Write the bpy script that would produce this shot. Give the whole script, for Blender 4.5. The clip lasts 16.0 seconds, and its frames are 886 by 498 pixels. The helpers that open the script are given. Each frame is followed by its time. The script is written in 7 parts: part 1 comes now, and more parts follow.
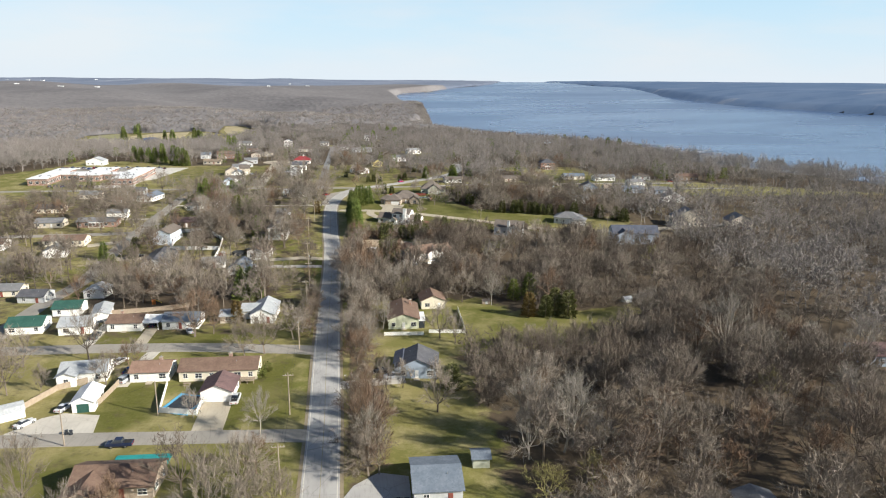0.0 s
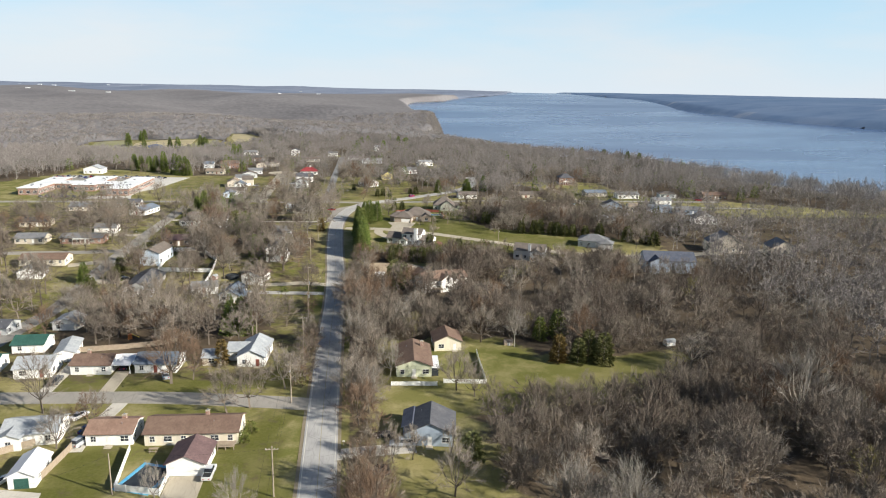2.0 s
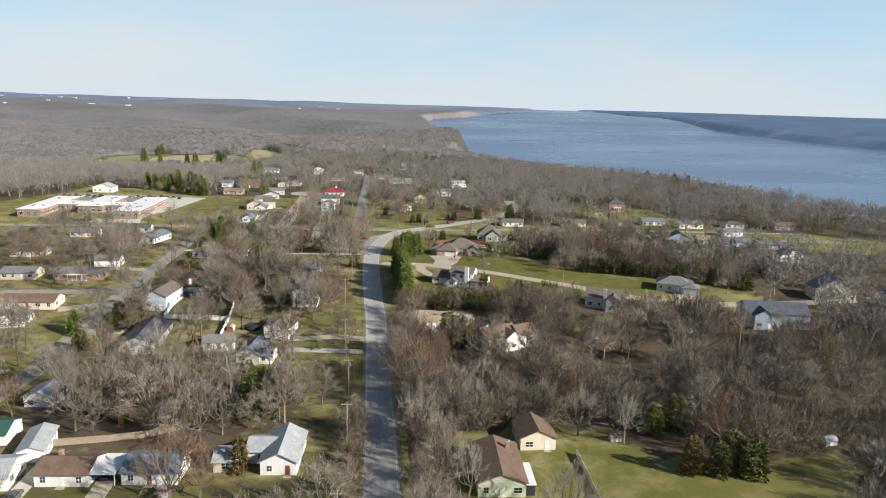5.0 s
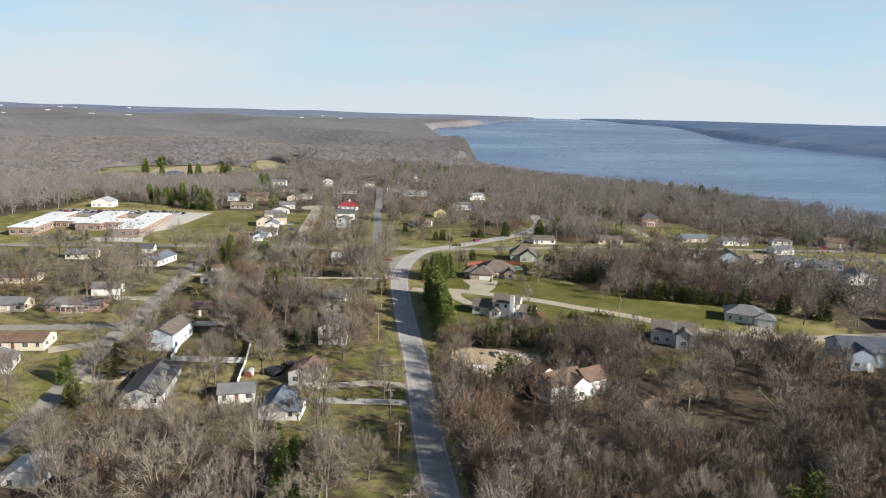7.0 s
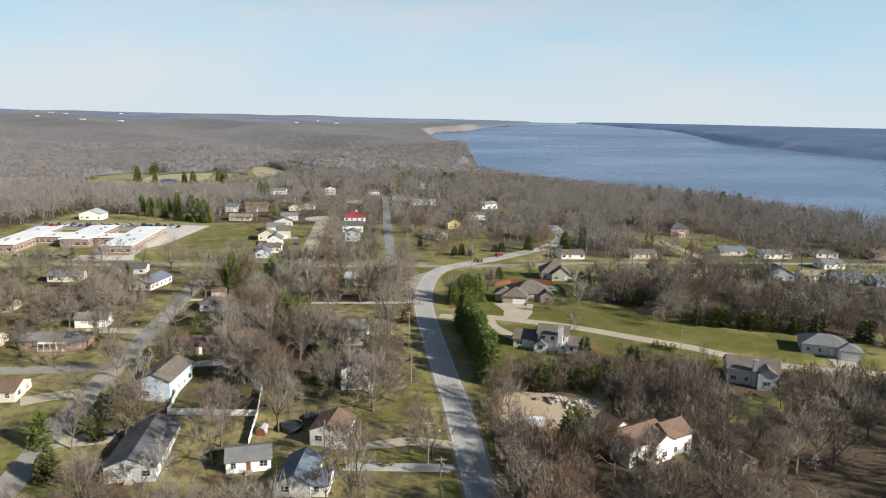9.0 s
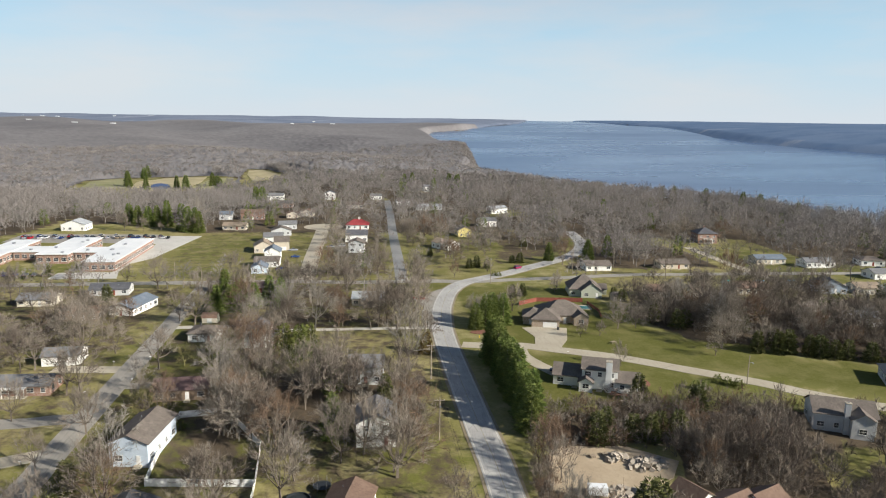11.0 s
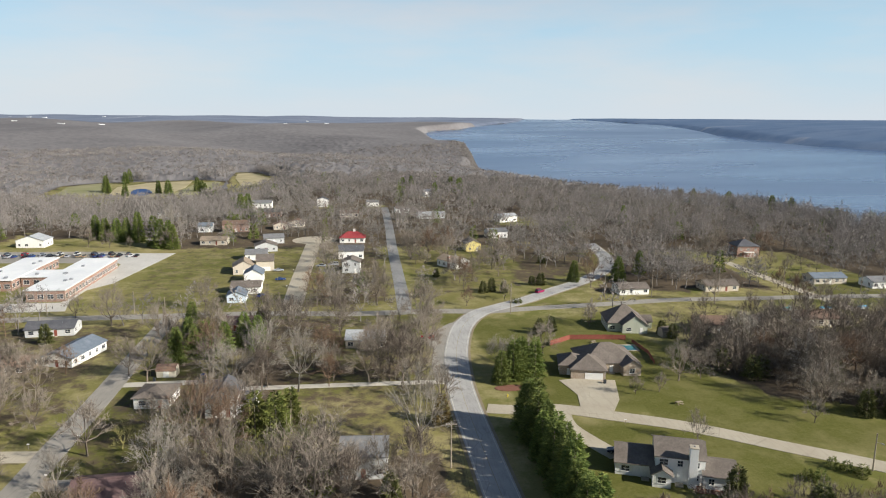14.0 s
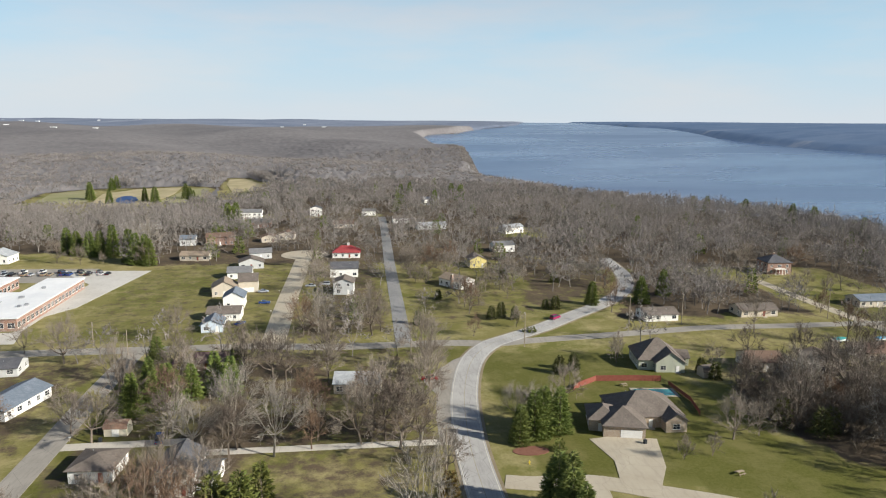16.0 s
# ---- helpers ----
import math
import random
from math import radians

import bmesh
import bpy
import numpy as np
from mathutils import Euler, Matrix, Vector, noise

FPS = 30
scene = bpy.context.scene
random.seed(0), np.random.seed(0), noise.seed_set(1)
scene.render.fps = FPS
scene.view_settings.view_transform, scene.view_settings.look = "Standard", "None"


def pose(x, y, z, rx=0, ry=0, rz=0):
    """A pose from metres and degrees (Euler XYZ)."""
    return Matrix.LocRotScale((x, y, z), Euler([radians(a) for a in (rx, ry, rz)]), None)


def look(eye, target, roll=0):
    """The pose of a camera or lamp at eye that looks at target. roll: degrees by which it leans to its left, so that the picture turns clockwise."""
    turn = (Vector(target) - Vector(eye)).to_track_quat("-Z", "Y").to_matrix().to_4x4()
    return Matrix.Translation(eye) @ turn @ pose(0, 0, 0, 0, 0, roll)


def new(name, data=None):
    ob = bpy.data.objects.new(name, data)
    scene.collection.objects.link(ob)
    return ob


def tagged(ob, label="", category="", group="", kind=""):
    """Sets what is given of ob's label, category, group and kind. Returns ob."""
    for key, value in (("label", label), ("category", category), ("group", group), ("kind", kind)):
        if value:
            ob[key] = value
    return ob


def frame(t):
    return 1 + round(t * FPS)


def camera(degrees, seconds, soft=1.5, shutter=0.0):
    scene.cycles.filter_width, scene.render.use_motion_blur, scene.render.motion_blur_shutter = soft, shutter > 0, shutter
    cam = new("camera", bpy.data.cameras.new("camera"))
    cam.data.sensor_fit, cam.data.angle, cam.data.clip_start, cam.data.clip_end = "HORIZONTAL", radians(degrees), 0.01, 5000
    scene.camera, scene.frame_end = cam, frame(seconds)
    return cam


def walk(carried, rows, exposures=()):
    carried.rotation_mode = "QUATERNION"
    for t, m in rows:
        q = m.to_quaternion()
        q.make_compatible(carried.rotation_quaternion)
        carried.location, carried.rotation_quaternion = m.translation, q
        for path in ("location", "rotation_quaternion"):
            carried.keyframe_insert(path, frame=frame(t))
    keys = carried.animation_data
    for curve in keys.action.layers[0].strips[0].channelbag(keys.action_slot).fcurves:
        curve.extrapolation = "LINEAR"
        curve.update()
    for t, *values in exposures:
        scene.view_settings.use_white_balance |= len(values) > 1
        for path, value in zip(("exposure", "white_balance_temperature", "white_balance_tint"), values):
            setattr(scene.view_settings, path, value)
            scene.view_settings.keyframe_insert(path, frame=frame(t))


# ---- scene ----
# ---- camera ----
cam = camera(65.3, 16.0, soft=1.1)
METRES, EYE, TILT, LEAN, TURN = 275.9, 76.0, 0.0, 0.0, -8.1
ROWS = [
    (0.0, 0.0, 0.0, 0.0, 0.11, -13.84, -0.47),
    (0.5, -0.0011, 0.0254, -0.0002, 0.16, -13.65, -0.54),
    (1.0, -0.0028, 0.0524, -0.0005, 0.31, -13.47, -0.71),
    (1.5, -0.0057, 0.081, -0.0006, 0.58, -13.29, -0.96),
    (2.0, -0.01, 0.1109, -0.001, 1.02, -13.09, -1.2),
    (2.5, -0.0164, 0.1414, -0.0017, 1.49, -12.88, -1.39),
    (3.0, -0.0249, 0.1718, -0.002, 1.86, -12.67, -1.54),
    (3.5, -0.0351, 0.2028, -0.0026, 2.05, -12.49, -1.62),
    (4.0, -0.0468, 0.2337, -0.0033, 2.19, -12.28, -1.7),
    (6.5, -0.1213, 0.3822, -0.0064, 2.51, -11.25, -1.67),
    (7.0, -0.1358, 0.4121, -0.0071, 2.36, -11.12, -1.6),
    (7.5, -0.15, 0.4421, -0.0075, 2.16, -11.01, -1.57),
    (8.0, -0.1637, 0.4724, -0.0083, 2.16, -10.87, -1.7),
    (8.5, -0.1778, 0.5026, -0.0088, 2.09, -10.82, -1.57),
    (9.0, -0.1905, 0.5324, -0.009, 1.81, -10.75, -1.34),
    (11.5, -0.2305, 0.68, -0.0083, 1.38, -10.82, -0.76),
    (12.0, -0.2356, 0.7104, -0.0082, 1.29, -10.85, -0.69),
    (12.5, -0.2398, 0.7413, -0.0083, 1.23, -10.86, -0.63),
    (13.0, -0.2436, 0.7716, -0.0079, 1.16, -10.88, -0.55),
    (13.5, -0.2469, 0.802, -0.008, 1.06, -10.86, -0.51),
    (14.0, -0.2496, 0.8325, -0.0081, 1.02, -10.88, -0.48),
    (14.5, -0.2521, 0.8629, -0.0077, 0.98, -10.91, -0.44),
    (15.0, -0.2548, 0.8936, -0.0076, 0.94, -10.92, -0.48),
    (15.5, -0.257, 0.9237, -0.0073, 0.91, -10.91, -0.45),
    (16.0, -0.2587, 0.9538, -0.0067, 0.87, -10.62, -0.46),
]
walk(cam, [(t, pose(0, 0, EYE, TILT, LEAN, TURN) @ pose(METRES * x, METRES * y, METRES * z, 90 + pitch, roll, yaw)) for t, x, y, z, yaw, pitch, roll in ROWS],
     exposures=[(0.0, 0.90), (1.5, 0.88), (3.0, 0.79), (4.2, 0.74), (9.0, 0.70), (16.0, 0.67)])

# ---- light ----
SUN_EL, SUN_AZ = radians(27), radians(120)   # azimuth clockwise from +y
sun = new("sun", bpy.data.lights.new("sun", "SUN"))
sun.data.energy, sun.data.angle, sun.data.color = 5.0, radians(0.53), (1.0, 0.945, 0.84)
sun_way = Vector((math.sin(SUN_AZ) * math.cos(SUN_EL), math.cos(SUN_AZ) * math.cos(SUN_EL), math.sin(SUN_EL)))
sun.matrix_world = look(sun_way * 300 + Vector((0, 200, 0)), (0, 200, 0))

world = bpy.data.worlds.new("sky")
scene.world = world
world.use_nodes = True
wn, wl = world.node_tree.nodes, world.node_tree.links
sky = wn.new("ShaderNodeTexSky")
sky.sky_type, sky.sun_disc, sky.sun_elevation, sky.sun_rotation = "NISHITA", False, SUN_EL, SUN_AZ
sky.air_density, sky.dust_density, sky.ozone_density, sky.altitude = 0.95, 0.4, 3.0, 200
coord = wn.new("ShaderNodeTexCoord")
stretch = wn.new("ShaderNodeMapping")
stretch.inputs["Scale"].default_value = (1.3, 1.3, 6.0)
cloud = wn.new("ShaderNodeTexNoise")
cloud.inputs["Scale"].default_value, cloud.inputs["Detail"].default_value, cloud.inputs["Roughness"].default_value = 2.0, 7.0, 0.55
veil = wn.new("ShaderNodeMapRange")
veil.inputs["From Min"].default_value, veil.inputs["From Max"].default_value = 0.38, 0.66
veil.inputs["To Min"].default_value, veil.inputs["To Max"].default_value = 0.0, 1.0
# the haze and thin cloud thin out towards the zenith
up = wn.new("ShaderNodeSeparateXYZ")
rise = wn.new("ShaderNodeMapRange")
rise.inputs["From Min"].default_value, rise.inputs["From Max"].default_value = 0.0, 0.50
rise.inputs["To Min"].default_value, rise.inputs["To Max"].default_value = 0.97, 0.03
cloudmix = wn.new("ShaderNodeMix")
cloudmix.data_type = "RGBA"
thin_cloud = wn.new("ShaderNodeMix")
thin_cloud.data_type = "RGBA"
thin_cloud.inputs["A"].default_value = (6.7, 9.6, 11.6, 1)
thin_cloud.inputs["B"].default_value = (9.3, 9.9, 10.5, 1)
wl.new(veil.outputs["Result"], thin_cloud.inputs["Factor"])
low_sky = wn.new("ShaderNodeMapRange")
low_sky.inputs["From Min"].default_value, low_sky.inputs["From Max"].default_value = 0.0, 0.11
low_sky.inputs["To Min"].default_value, low_sky.inputs["To Max"].default_value = 0.9, 0.0
pale_sky = wn.new("ShaderNodeMix")
pale_sky.data_type = "RGBA"
pale_sky.inputs["B"].default_value = (8.3, 9.15, 9.9, 1)
wl.new(up.outputs["Z"], low_sky.inputs["Value"])
wl.new(low_sky.outputs["Result"], pale_sky.inputs["Factor"])
wl.new(thin_cloud.outputs["Result"], pale_sky.inputs["A"])
wl.new(pale_sky.outputs["Result"], cloudmix.inputs["B"])
wl.new(coord.outputs["Generated"], up.inputs[0])
wl.new(up.outputs["Z"], rise.inputs["Value"])
wl.new(coord.outputs["Generated"], stretch.inputs["Vector"])
wl.new(stretch.outputs["Vector"], cloud.inputs["Vector"])
wl.new(cloud.outputs["Fac"], veil.inputs["Value"])
wl.new(rise.outputs["Result"], cloudmix.inputs["Factor"])
wl.new(sky.outputs["Color"], cloudmix.inputs["A"])
wl.new(cloudmix.outputs["Result"], wn["Background"].inputs["Color"])
wn["Background"].inputs["Strength"].default_value = 0.051

# ---- materials ----
def rgb(c):
    return (c[0], c[1], c[2], 1)


class Nodes:
    """A small help to write node materials."""

    def __init__(self, name, rough=0.8, metal=0.0, spec=0.3):
        self.m = bpy.data.materials.new(name)
        self.m.use_nodes = True
        self.t = self.m.node_tree
        self.bsdf = self.t.nodes["Principled BSDF"]
        self.bsdf.inputs["Roughness"].default_value = rough
        self.bsdf.inputs["Metallic"].default_value = metal
        self.bsdf.inputs["Specular IOR Level"].default_value = spec

    def add(self, kind):
        return self.t.nodes.new(kind)

    def link(self, a, b):
        self.t.links.new(a, b)

    def where(self, space):
        if space == "world":
            return self.add("ShaderNodeNewGeometry").outputs["Position"]
        return self.add("ShaderNodeTexCoord").outputs["Object"]

    def noise(self, vec, scale, detail=4.0, rough=0.6, stretch=None):
        n = self.add("ShaderNodeTexNoise")
        n.inputs["Scale"].default_value, n.inputs["Detail"].default_value, n.inputs["Roughness"].default_value = scale, detail, rough
        if stretch:
            mp = self.add("ShaderNodeMapping")
            mp.inputs["Scale"].default_value = stretch
            self.link(vec, mp.inputs["Vector"])
            vec = mp.outputs["Vector"]
        self.link(vec, n.inputs["Vector"])
        return n.outputs["Fac"]

    def span(self, value, lo, hi, to_lo=0.0, to_hi=1.0):
        r = self.add("ShaderNodeMapRange")
        for key, v in (("From Min", lo), ("From Max", hi), ("To Min", to_lo), ("To Max", to_hi)):
            r.inputs[key].default_value = v
        self.link(value, r.inputs["Value"])
        return r.outputs["Result"]

    def mix(self, fac, a, b, blend="MIX"):
        x = self.add("ShaderNodeMix")
        x.data_type, x.blend_type = "RGBA", blend
        for key, v in (("Factor", fac), ("A", a), ("B", b)):
            if isinstance(v, (tuple, float)):
                x.inputs[key].default_value = rgb(v) if isinstance(v, tuple) else v
            else:
                self.link(v, x.inputs[key])
        return x.outputs["Result"]

    def attribute(self, name):
        a = self.add("ShaderNodeAttribute")
        a.attribute_name = name
        return a.outputs["Fac"]

    def bump(self, height, strength=0.3, dist=0.05):
        b = self.add("ShaderNodeBump")
        b.inputs["Strength"].default_value, b.inputs["Distance"].default_value = strength, dist
        self.link(height, b.inputs["Height"])
        self.link(b.outputs["Normal"], self.bsdf.inputs["Normal"])

    def done(self, colour):
        self.link(colour, self.bsdf.inputs["Base Color"])
        return self.m


def worn(name, a, b, scale=0.6, rough=0.8, metal=0.0, bump=0.2, space="object", grain=8.0, spec=0.3, stretch=None):
    """A surface in two close colours, blotched at one scale and grained at another."""
    n = Nodes(name, rough, metal, spec)
    v = n.where(space)
    big = n.noise(v, scale, 3.0, 0.6, stretch)
    fine = n.noise(v, grain, 3.0, 0.7, stretch)
    c = n.mix(n.span(big, 0.3, 0.7), a, b)
    dark = tuple(q * 0.72 for q in a)
    c = n.mix(n.span(fine, 0.5, 0.85, 0.0, 0.7), c, dark)
    if bump:
        n.bump(fine, bump, 0.03)
    return n.done(c)


def siding(name, a):
    """Painted lap boards: a fine step at every 0.15 m of height, streaked by weather."""
    n = Nodes(name, 0.6)
    v = n.where("object")
    wave = n.add("ShaderNodeTexWave")
    wave.wave_type, wave.bands_direction, wave.wave_profile = "BANDS", "Z", "SAW"
    wave.inputs["Scale"].default_value = 1.05
    n.link(v, wave.inputs["Vector"])
    streak = n.noise(v, 1.2, 4.0, 0.6, (1, 1, 0.25))
    c = n.mix(n.span(streak, 0.45, 0.8, 0, 0.5), a, tuple(q * 0.72 for q in a))
    n.bump(wave.outputs["Fac"], 0.5, 0.03)
    return n.done(c)


def shingle(name, a, b):
    """Asphalt shingles: short courses, mottled tab by tab, with streaks down the slope."""
    n = Nodes(name, 0.9, spec=0.2)
    v = n.where("object")
    br = n.add("ShaderNodeTexVoronoi")
    br.inputs["Scale"].default_value = 2.6
    n.link(v, br.inputs["Vector"])
    big = n.noise(v, 0.35, 4.0, 0.65)
    c = n.mix(n.span(big, 0.35, 0.65), a, b)
    c = n.mix(n.span(br.outputs["Color"], 0.2, 0.9, 0, 0.35), c, tuple(q * 0.55 for q in a))
    fine = n.noise(v, 12.0, 2.0, 0.6)
    n.bump(fine, 0.4, 0.03)
    return n.done(c)


def brickwork(name, a, b, mortar):
    n = Nodes(name, 0.85)
    v = n.where("object")
    sep = n.add("ShaderNodeSeparateXYZ")
    n.link(v, sep.inputs[0])
    add = n.add("ShaderNodeMath")
    n.link(sep.outputs[0], add.inputs[0]), n.link(sep.outputs[1], add.inputs[1])
    comb = n.add("ShaderNodeCombineXYZ")
    n.link(add.outputs[0], comb.inputs[0]), n.link(sep.outputs[2], comb.inputs[1])
    t = n.add("ShaderNodeTexBrick")
    for key, val in (("Color1", rgb(a)), ("Color2", rgb(b)), ("Mortar", rgb(mortar)), ("Scale", 1.0), ("Mortar Size", 0.012), ("Brick Width", 0.22), ("Row Height", 0.075)):
        t.inputs[key].default_value = val
    n.link(comb.outputs[0], t.inputs["Vector"])
    stain = n.noise(v, 0.6, 4.0)
    c = n.mix(n.span(stain, 0.5, 0.8, 0, 0.4), t.outputs["Color"], tuple(q * 0.6 for q in a))
    return n.done(c)


def ground_material():
    """Winter grass, half green and half straw, and leaf litter where woods stand."""
    n = Nodes("grass_and_litter", 0.95, spec=0.1)
    v = n.where("world")
    zone = n.noise(v, 0.018, 3.0, 0.55)
    blot = n.noise(v, 0.085, 6.0, 0.72)
    fine = n.noise(v, 1.4, 4.0, 0.75)
    grass = n.mix(n.span(zone, 0.40, 0.62), (0.132, 0.134, 0.036), (0.225, 0.198, 0.080))
    grass = n.mix(n.span(blot, 0.46, 0.64, 0, 0.8), grass, (0.325, 0.280, 0.142))
    grass = n.mix(n.span(fine, 0.52, 0.8, 0, 0.5), grass, (0.058, 0.055, 0.020))
    green = n.mix(n.span(fine, 0.35, 0.75), (0.086, 0.094, 0.021), (0.134, 0.126, 0.037))
    green = n.mix(n.span(blot, 0.45, 0.62, 0, 0.6), green, (0.180, 0.160, 0.066))
    grass = n.mix(n.attribute("lawn"), grass, green)
    litter = n.mix(n.span(blot, 0.35, 0.7), (0.076, 0.060, 0.043), (0.134, 0.101, 0.066))
    litter = n.mix(n.span(fine, 0.45, 0.8, 0, 0.7), litter, (0.052, 0.043, 0.034))
    edge = n.noise(v, 0.25, 4.0, 0.7)
    mask = n.add("ShaderNodeMath")
    mask.operation = "ADD"
    n.link(n.attribute("litter"), mask.inputs[0])
    n.link(n.span(edge, 0.3, 0.7, -0.35, 0.35), mask.inputs[1])
    c = n.mix(n.span(mask.outputs[0], 0.3, 0.7), grass, litter)
    n.bump(fine, 0.6, 0.12)
    return n.done(c)


def road_material(name, a, b, tar):
    n = Nodes(name, 0.85, spec=0.25)
    v = n.where("world")
    big = n.noise(v, 0.09, 4.0, 0.65)
    mid = n.noise(v, 0.9, 4.0, 0.7, (1.6, 0.22, 1))
    fine = n.noise(v, 9.0, 2.0, 0.6)
    c = n.mix(n.span(big, 0.35, 0.65), a, b)
    c = n.mix(n.span(mid, 0.5, 0.75, 0, 0.55), c, tar)
    crack = n.add("ShaderNodeTexVoronoi")
    crack.feature = "DISTANCE_TO_EDGE"
    crack.inputs["Scale"].default_value = 0.16
    n.link(v, crack.inputs["Vector"])
    c = n.mix(n.span(crack.outputs["Distance"], 0.0, 0.012, 0.6, 0.0), c, tar)
    n.bump(fine, 0.3, 0.02)
    return n.done(c)


def twig_material(name, a, b, moss):
    """Bark and bare twigs: the tone of each tree, with every twig a little off it."""
    n = Nodes(name, 0.9, spec=0.15)
    tone = n.attribute("tone")
    geo = n.add("ShaderNodeNewGeometry")
    info = n.add("ShaderNodeObjectInfo")
    c = n.mix(tone, a, b)
    c = n.mix(n.span(info.outputs["Random"], 0, 1, 0, 0.5), c, moss)
    c = n.mix(n.span(geo.outputs["Random Per Island"], 0, 1, 0, 0.45), c, tuple(q * 0.5 for q in a))
    return n.done(c)


def leaf_material(name, a, b):
    n = Nodes(name, 0.75, spec=0.25)
    geo = n.add("ShaderNodeNewGeometry")
    info = n.add("ShaderNodeObjectInfo")
    c = n.mix(geo.outputs["Random Per Island"], a, b)
    c = n.mix(n.span(info.outputs["Random"], 0, 1, 0, 0.35), c, (0.10, 0.085, 0.025))
    return n.done(c)


def water_material():
    n = Nodes("river_water", 0.22, spec=0.5)
    v = n.where("world")
    big = n.noise(v, 0.0022, 4.0, 0.6, (0.35, 1.0, 1.0))
    rip = n.noise(v, 0.35, 3.0, 0.6)
    c = n.mix(n.span(big, 0.38, 0.62), (0.055, 0.105, 0.210), (0.090, 0.138, 0.235))
    n.link(n.span(big, 0.35, 0.65, 0.18, 0.4), n.bsdf.inputs["Roughness"])
    n.bump(rip, 0.35, 0.4)
    return n.done(c)


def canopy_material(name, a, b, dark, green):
    """Bare tops seen from afar: each crown has a tone of its own, twiggy and broken within, all greyed for the haze."""
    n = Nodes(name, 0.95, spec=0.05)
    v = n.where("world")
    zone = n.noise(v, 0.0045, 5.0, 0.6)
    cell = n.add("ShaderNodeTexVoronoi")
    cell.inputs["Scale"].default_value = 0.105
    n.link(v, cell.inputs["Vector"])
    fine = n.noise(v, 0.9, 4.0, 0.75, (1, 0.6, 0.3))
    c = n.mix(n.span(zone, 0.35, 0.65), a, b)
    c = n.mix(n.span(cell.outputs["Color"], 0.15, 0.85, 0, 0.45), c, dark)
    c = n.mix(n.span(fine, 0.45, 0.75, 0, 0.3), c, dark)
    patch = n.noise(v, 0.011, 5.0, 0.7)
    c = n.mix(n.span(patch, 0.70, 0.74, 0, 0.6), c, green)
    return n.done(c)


def hazed_land_material(name, slate, grey, dark, pale, glow):
    """Land some miles off: woods, hedges and pale fields run together; the haze before it is painted in as blue-grey
    colour and a little glow.
    """
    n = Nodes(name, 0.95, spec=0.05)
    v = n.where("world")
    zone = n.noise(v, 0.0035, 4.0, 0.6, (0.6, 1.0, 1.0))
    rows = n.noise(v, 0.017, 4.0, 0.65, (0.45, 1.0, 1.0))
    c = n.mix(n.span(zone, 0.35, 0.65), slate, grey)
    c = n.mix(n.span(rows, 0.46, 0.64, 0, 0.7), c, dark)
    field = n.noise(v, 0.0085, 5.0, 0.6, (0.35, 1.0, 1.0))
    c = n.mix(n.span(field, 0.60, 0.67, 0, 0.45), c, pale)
    # emission lifts the land like haze and fills its shaded slopes
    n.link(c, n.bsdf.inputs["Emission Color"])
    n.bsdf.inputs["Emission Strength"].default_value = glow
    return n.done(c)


M = {}
M["ground"] = ground_material()
M["asphalt"] = road_material("weathered_asphalt", (0.335, 0.326, 0.312), (0.42, 0.41, 0.392), (0.20, 0.196, 0.19))
# darkened asphalt: tree shade over the north street is put into the colour
M["shaded_asphalt"] = road_material("shaded_street_asphalt", (0.205, 0.205, 0.205), (0.26, 0.258, 0.252), (0.14, 0.14, 0.138))
M["lot"] = road_material("pale_parking_lot", (0.47, 0.45, 0.41), (0.54, 0.52, 0.48), (0.36, 0.34, 0.31))
M["concrete"] = road_material("pale_concrete", (0.37, 0.325, 0.25), (0.43, 0.385, 0.305), (0.27, 0.24, 0.19))
M["side_street"] = road_material("chip_seal", (0.255, 0.238, 0.21), (0.315, 0.292, 0.257), (0.175, 0.163, 0.145))
M["gravel"] = road_material("gravel", (0.44, 0.41, 0.36), (0.52, 0.49, 0.43), (0.33, 0.30, 0.26))
M["shoulder"] = road_material("gravel_shoulder", (0.215, 0.175, 0.115), (0.27, 0.225, 0.155), (0.14, 0.115, 0.075))
M["dirt"] = worn("bare_dirt", (0.33, 0.26, 0.18), (0.42, 0.34, 0.24), 0.2, 0.95, space="world", grain=1.5)
M["mulch"] = worn("red_mulch", (0.17, 0.075, 0.05), (0.21, 0.10, 0.07), 0.8, 0.95, grain=5)
M["sand_green"] = worn("straw_rough", (0.42, 0.35, 0.22), (0.28, 0.25, 0.13), 0.05, 0.95, space="world", grain=0.5)
M["fairway"] = worn("fairway_grass", (0.20, 0.205, 0.085), (0.29, 0.265, 0.15), 0.03, 0.95, space="world", grain=0.6)
M["paint"] = worn("road_paint", (0.62, 0.60, 0.52), (0.5, 0.48, 0.42), 0.8, 0.7, space="world", grain=3)
M["yellow_paint"] = worn("yellow_road_paint", (0.33, 0.28, 0.16), (0.27, 0.25, 0.19), 0.8, 0.7, space="world", grain=3)
M["twig"] = twig_material("grey_brown_twigs", (0.146, 0.118, 0.095), (0.355, 0.308, 0.256), (0.172, 0.140, 0.108))
# greyer twig colours for the distant trees, with haze mixed into them
M["hazed_twig"] = twig_material("hazed_grey_twigs", (0.152, 0.137, 0.127), (0.328, 0.298, 0.275), (0.180, 0.160, 0.144))
M["rust_twig"] = twig_material("rust_brown_twigs", (0.165, 0.105, 0.070), (0.255, 0.178, 0.122), (0.18, 0.125, 0.085))
M["white_bark"] = twig_material("pale_sycamore_bark", (0.24, 0.215, 0.185), (0.42, 0.385, 0.335), (0.30, 0.265, 0.21))
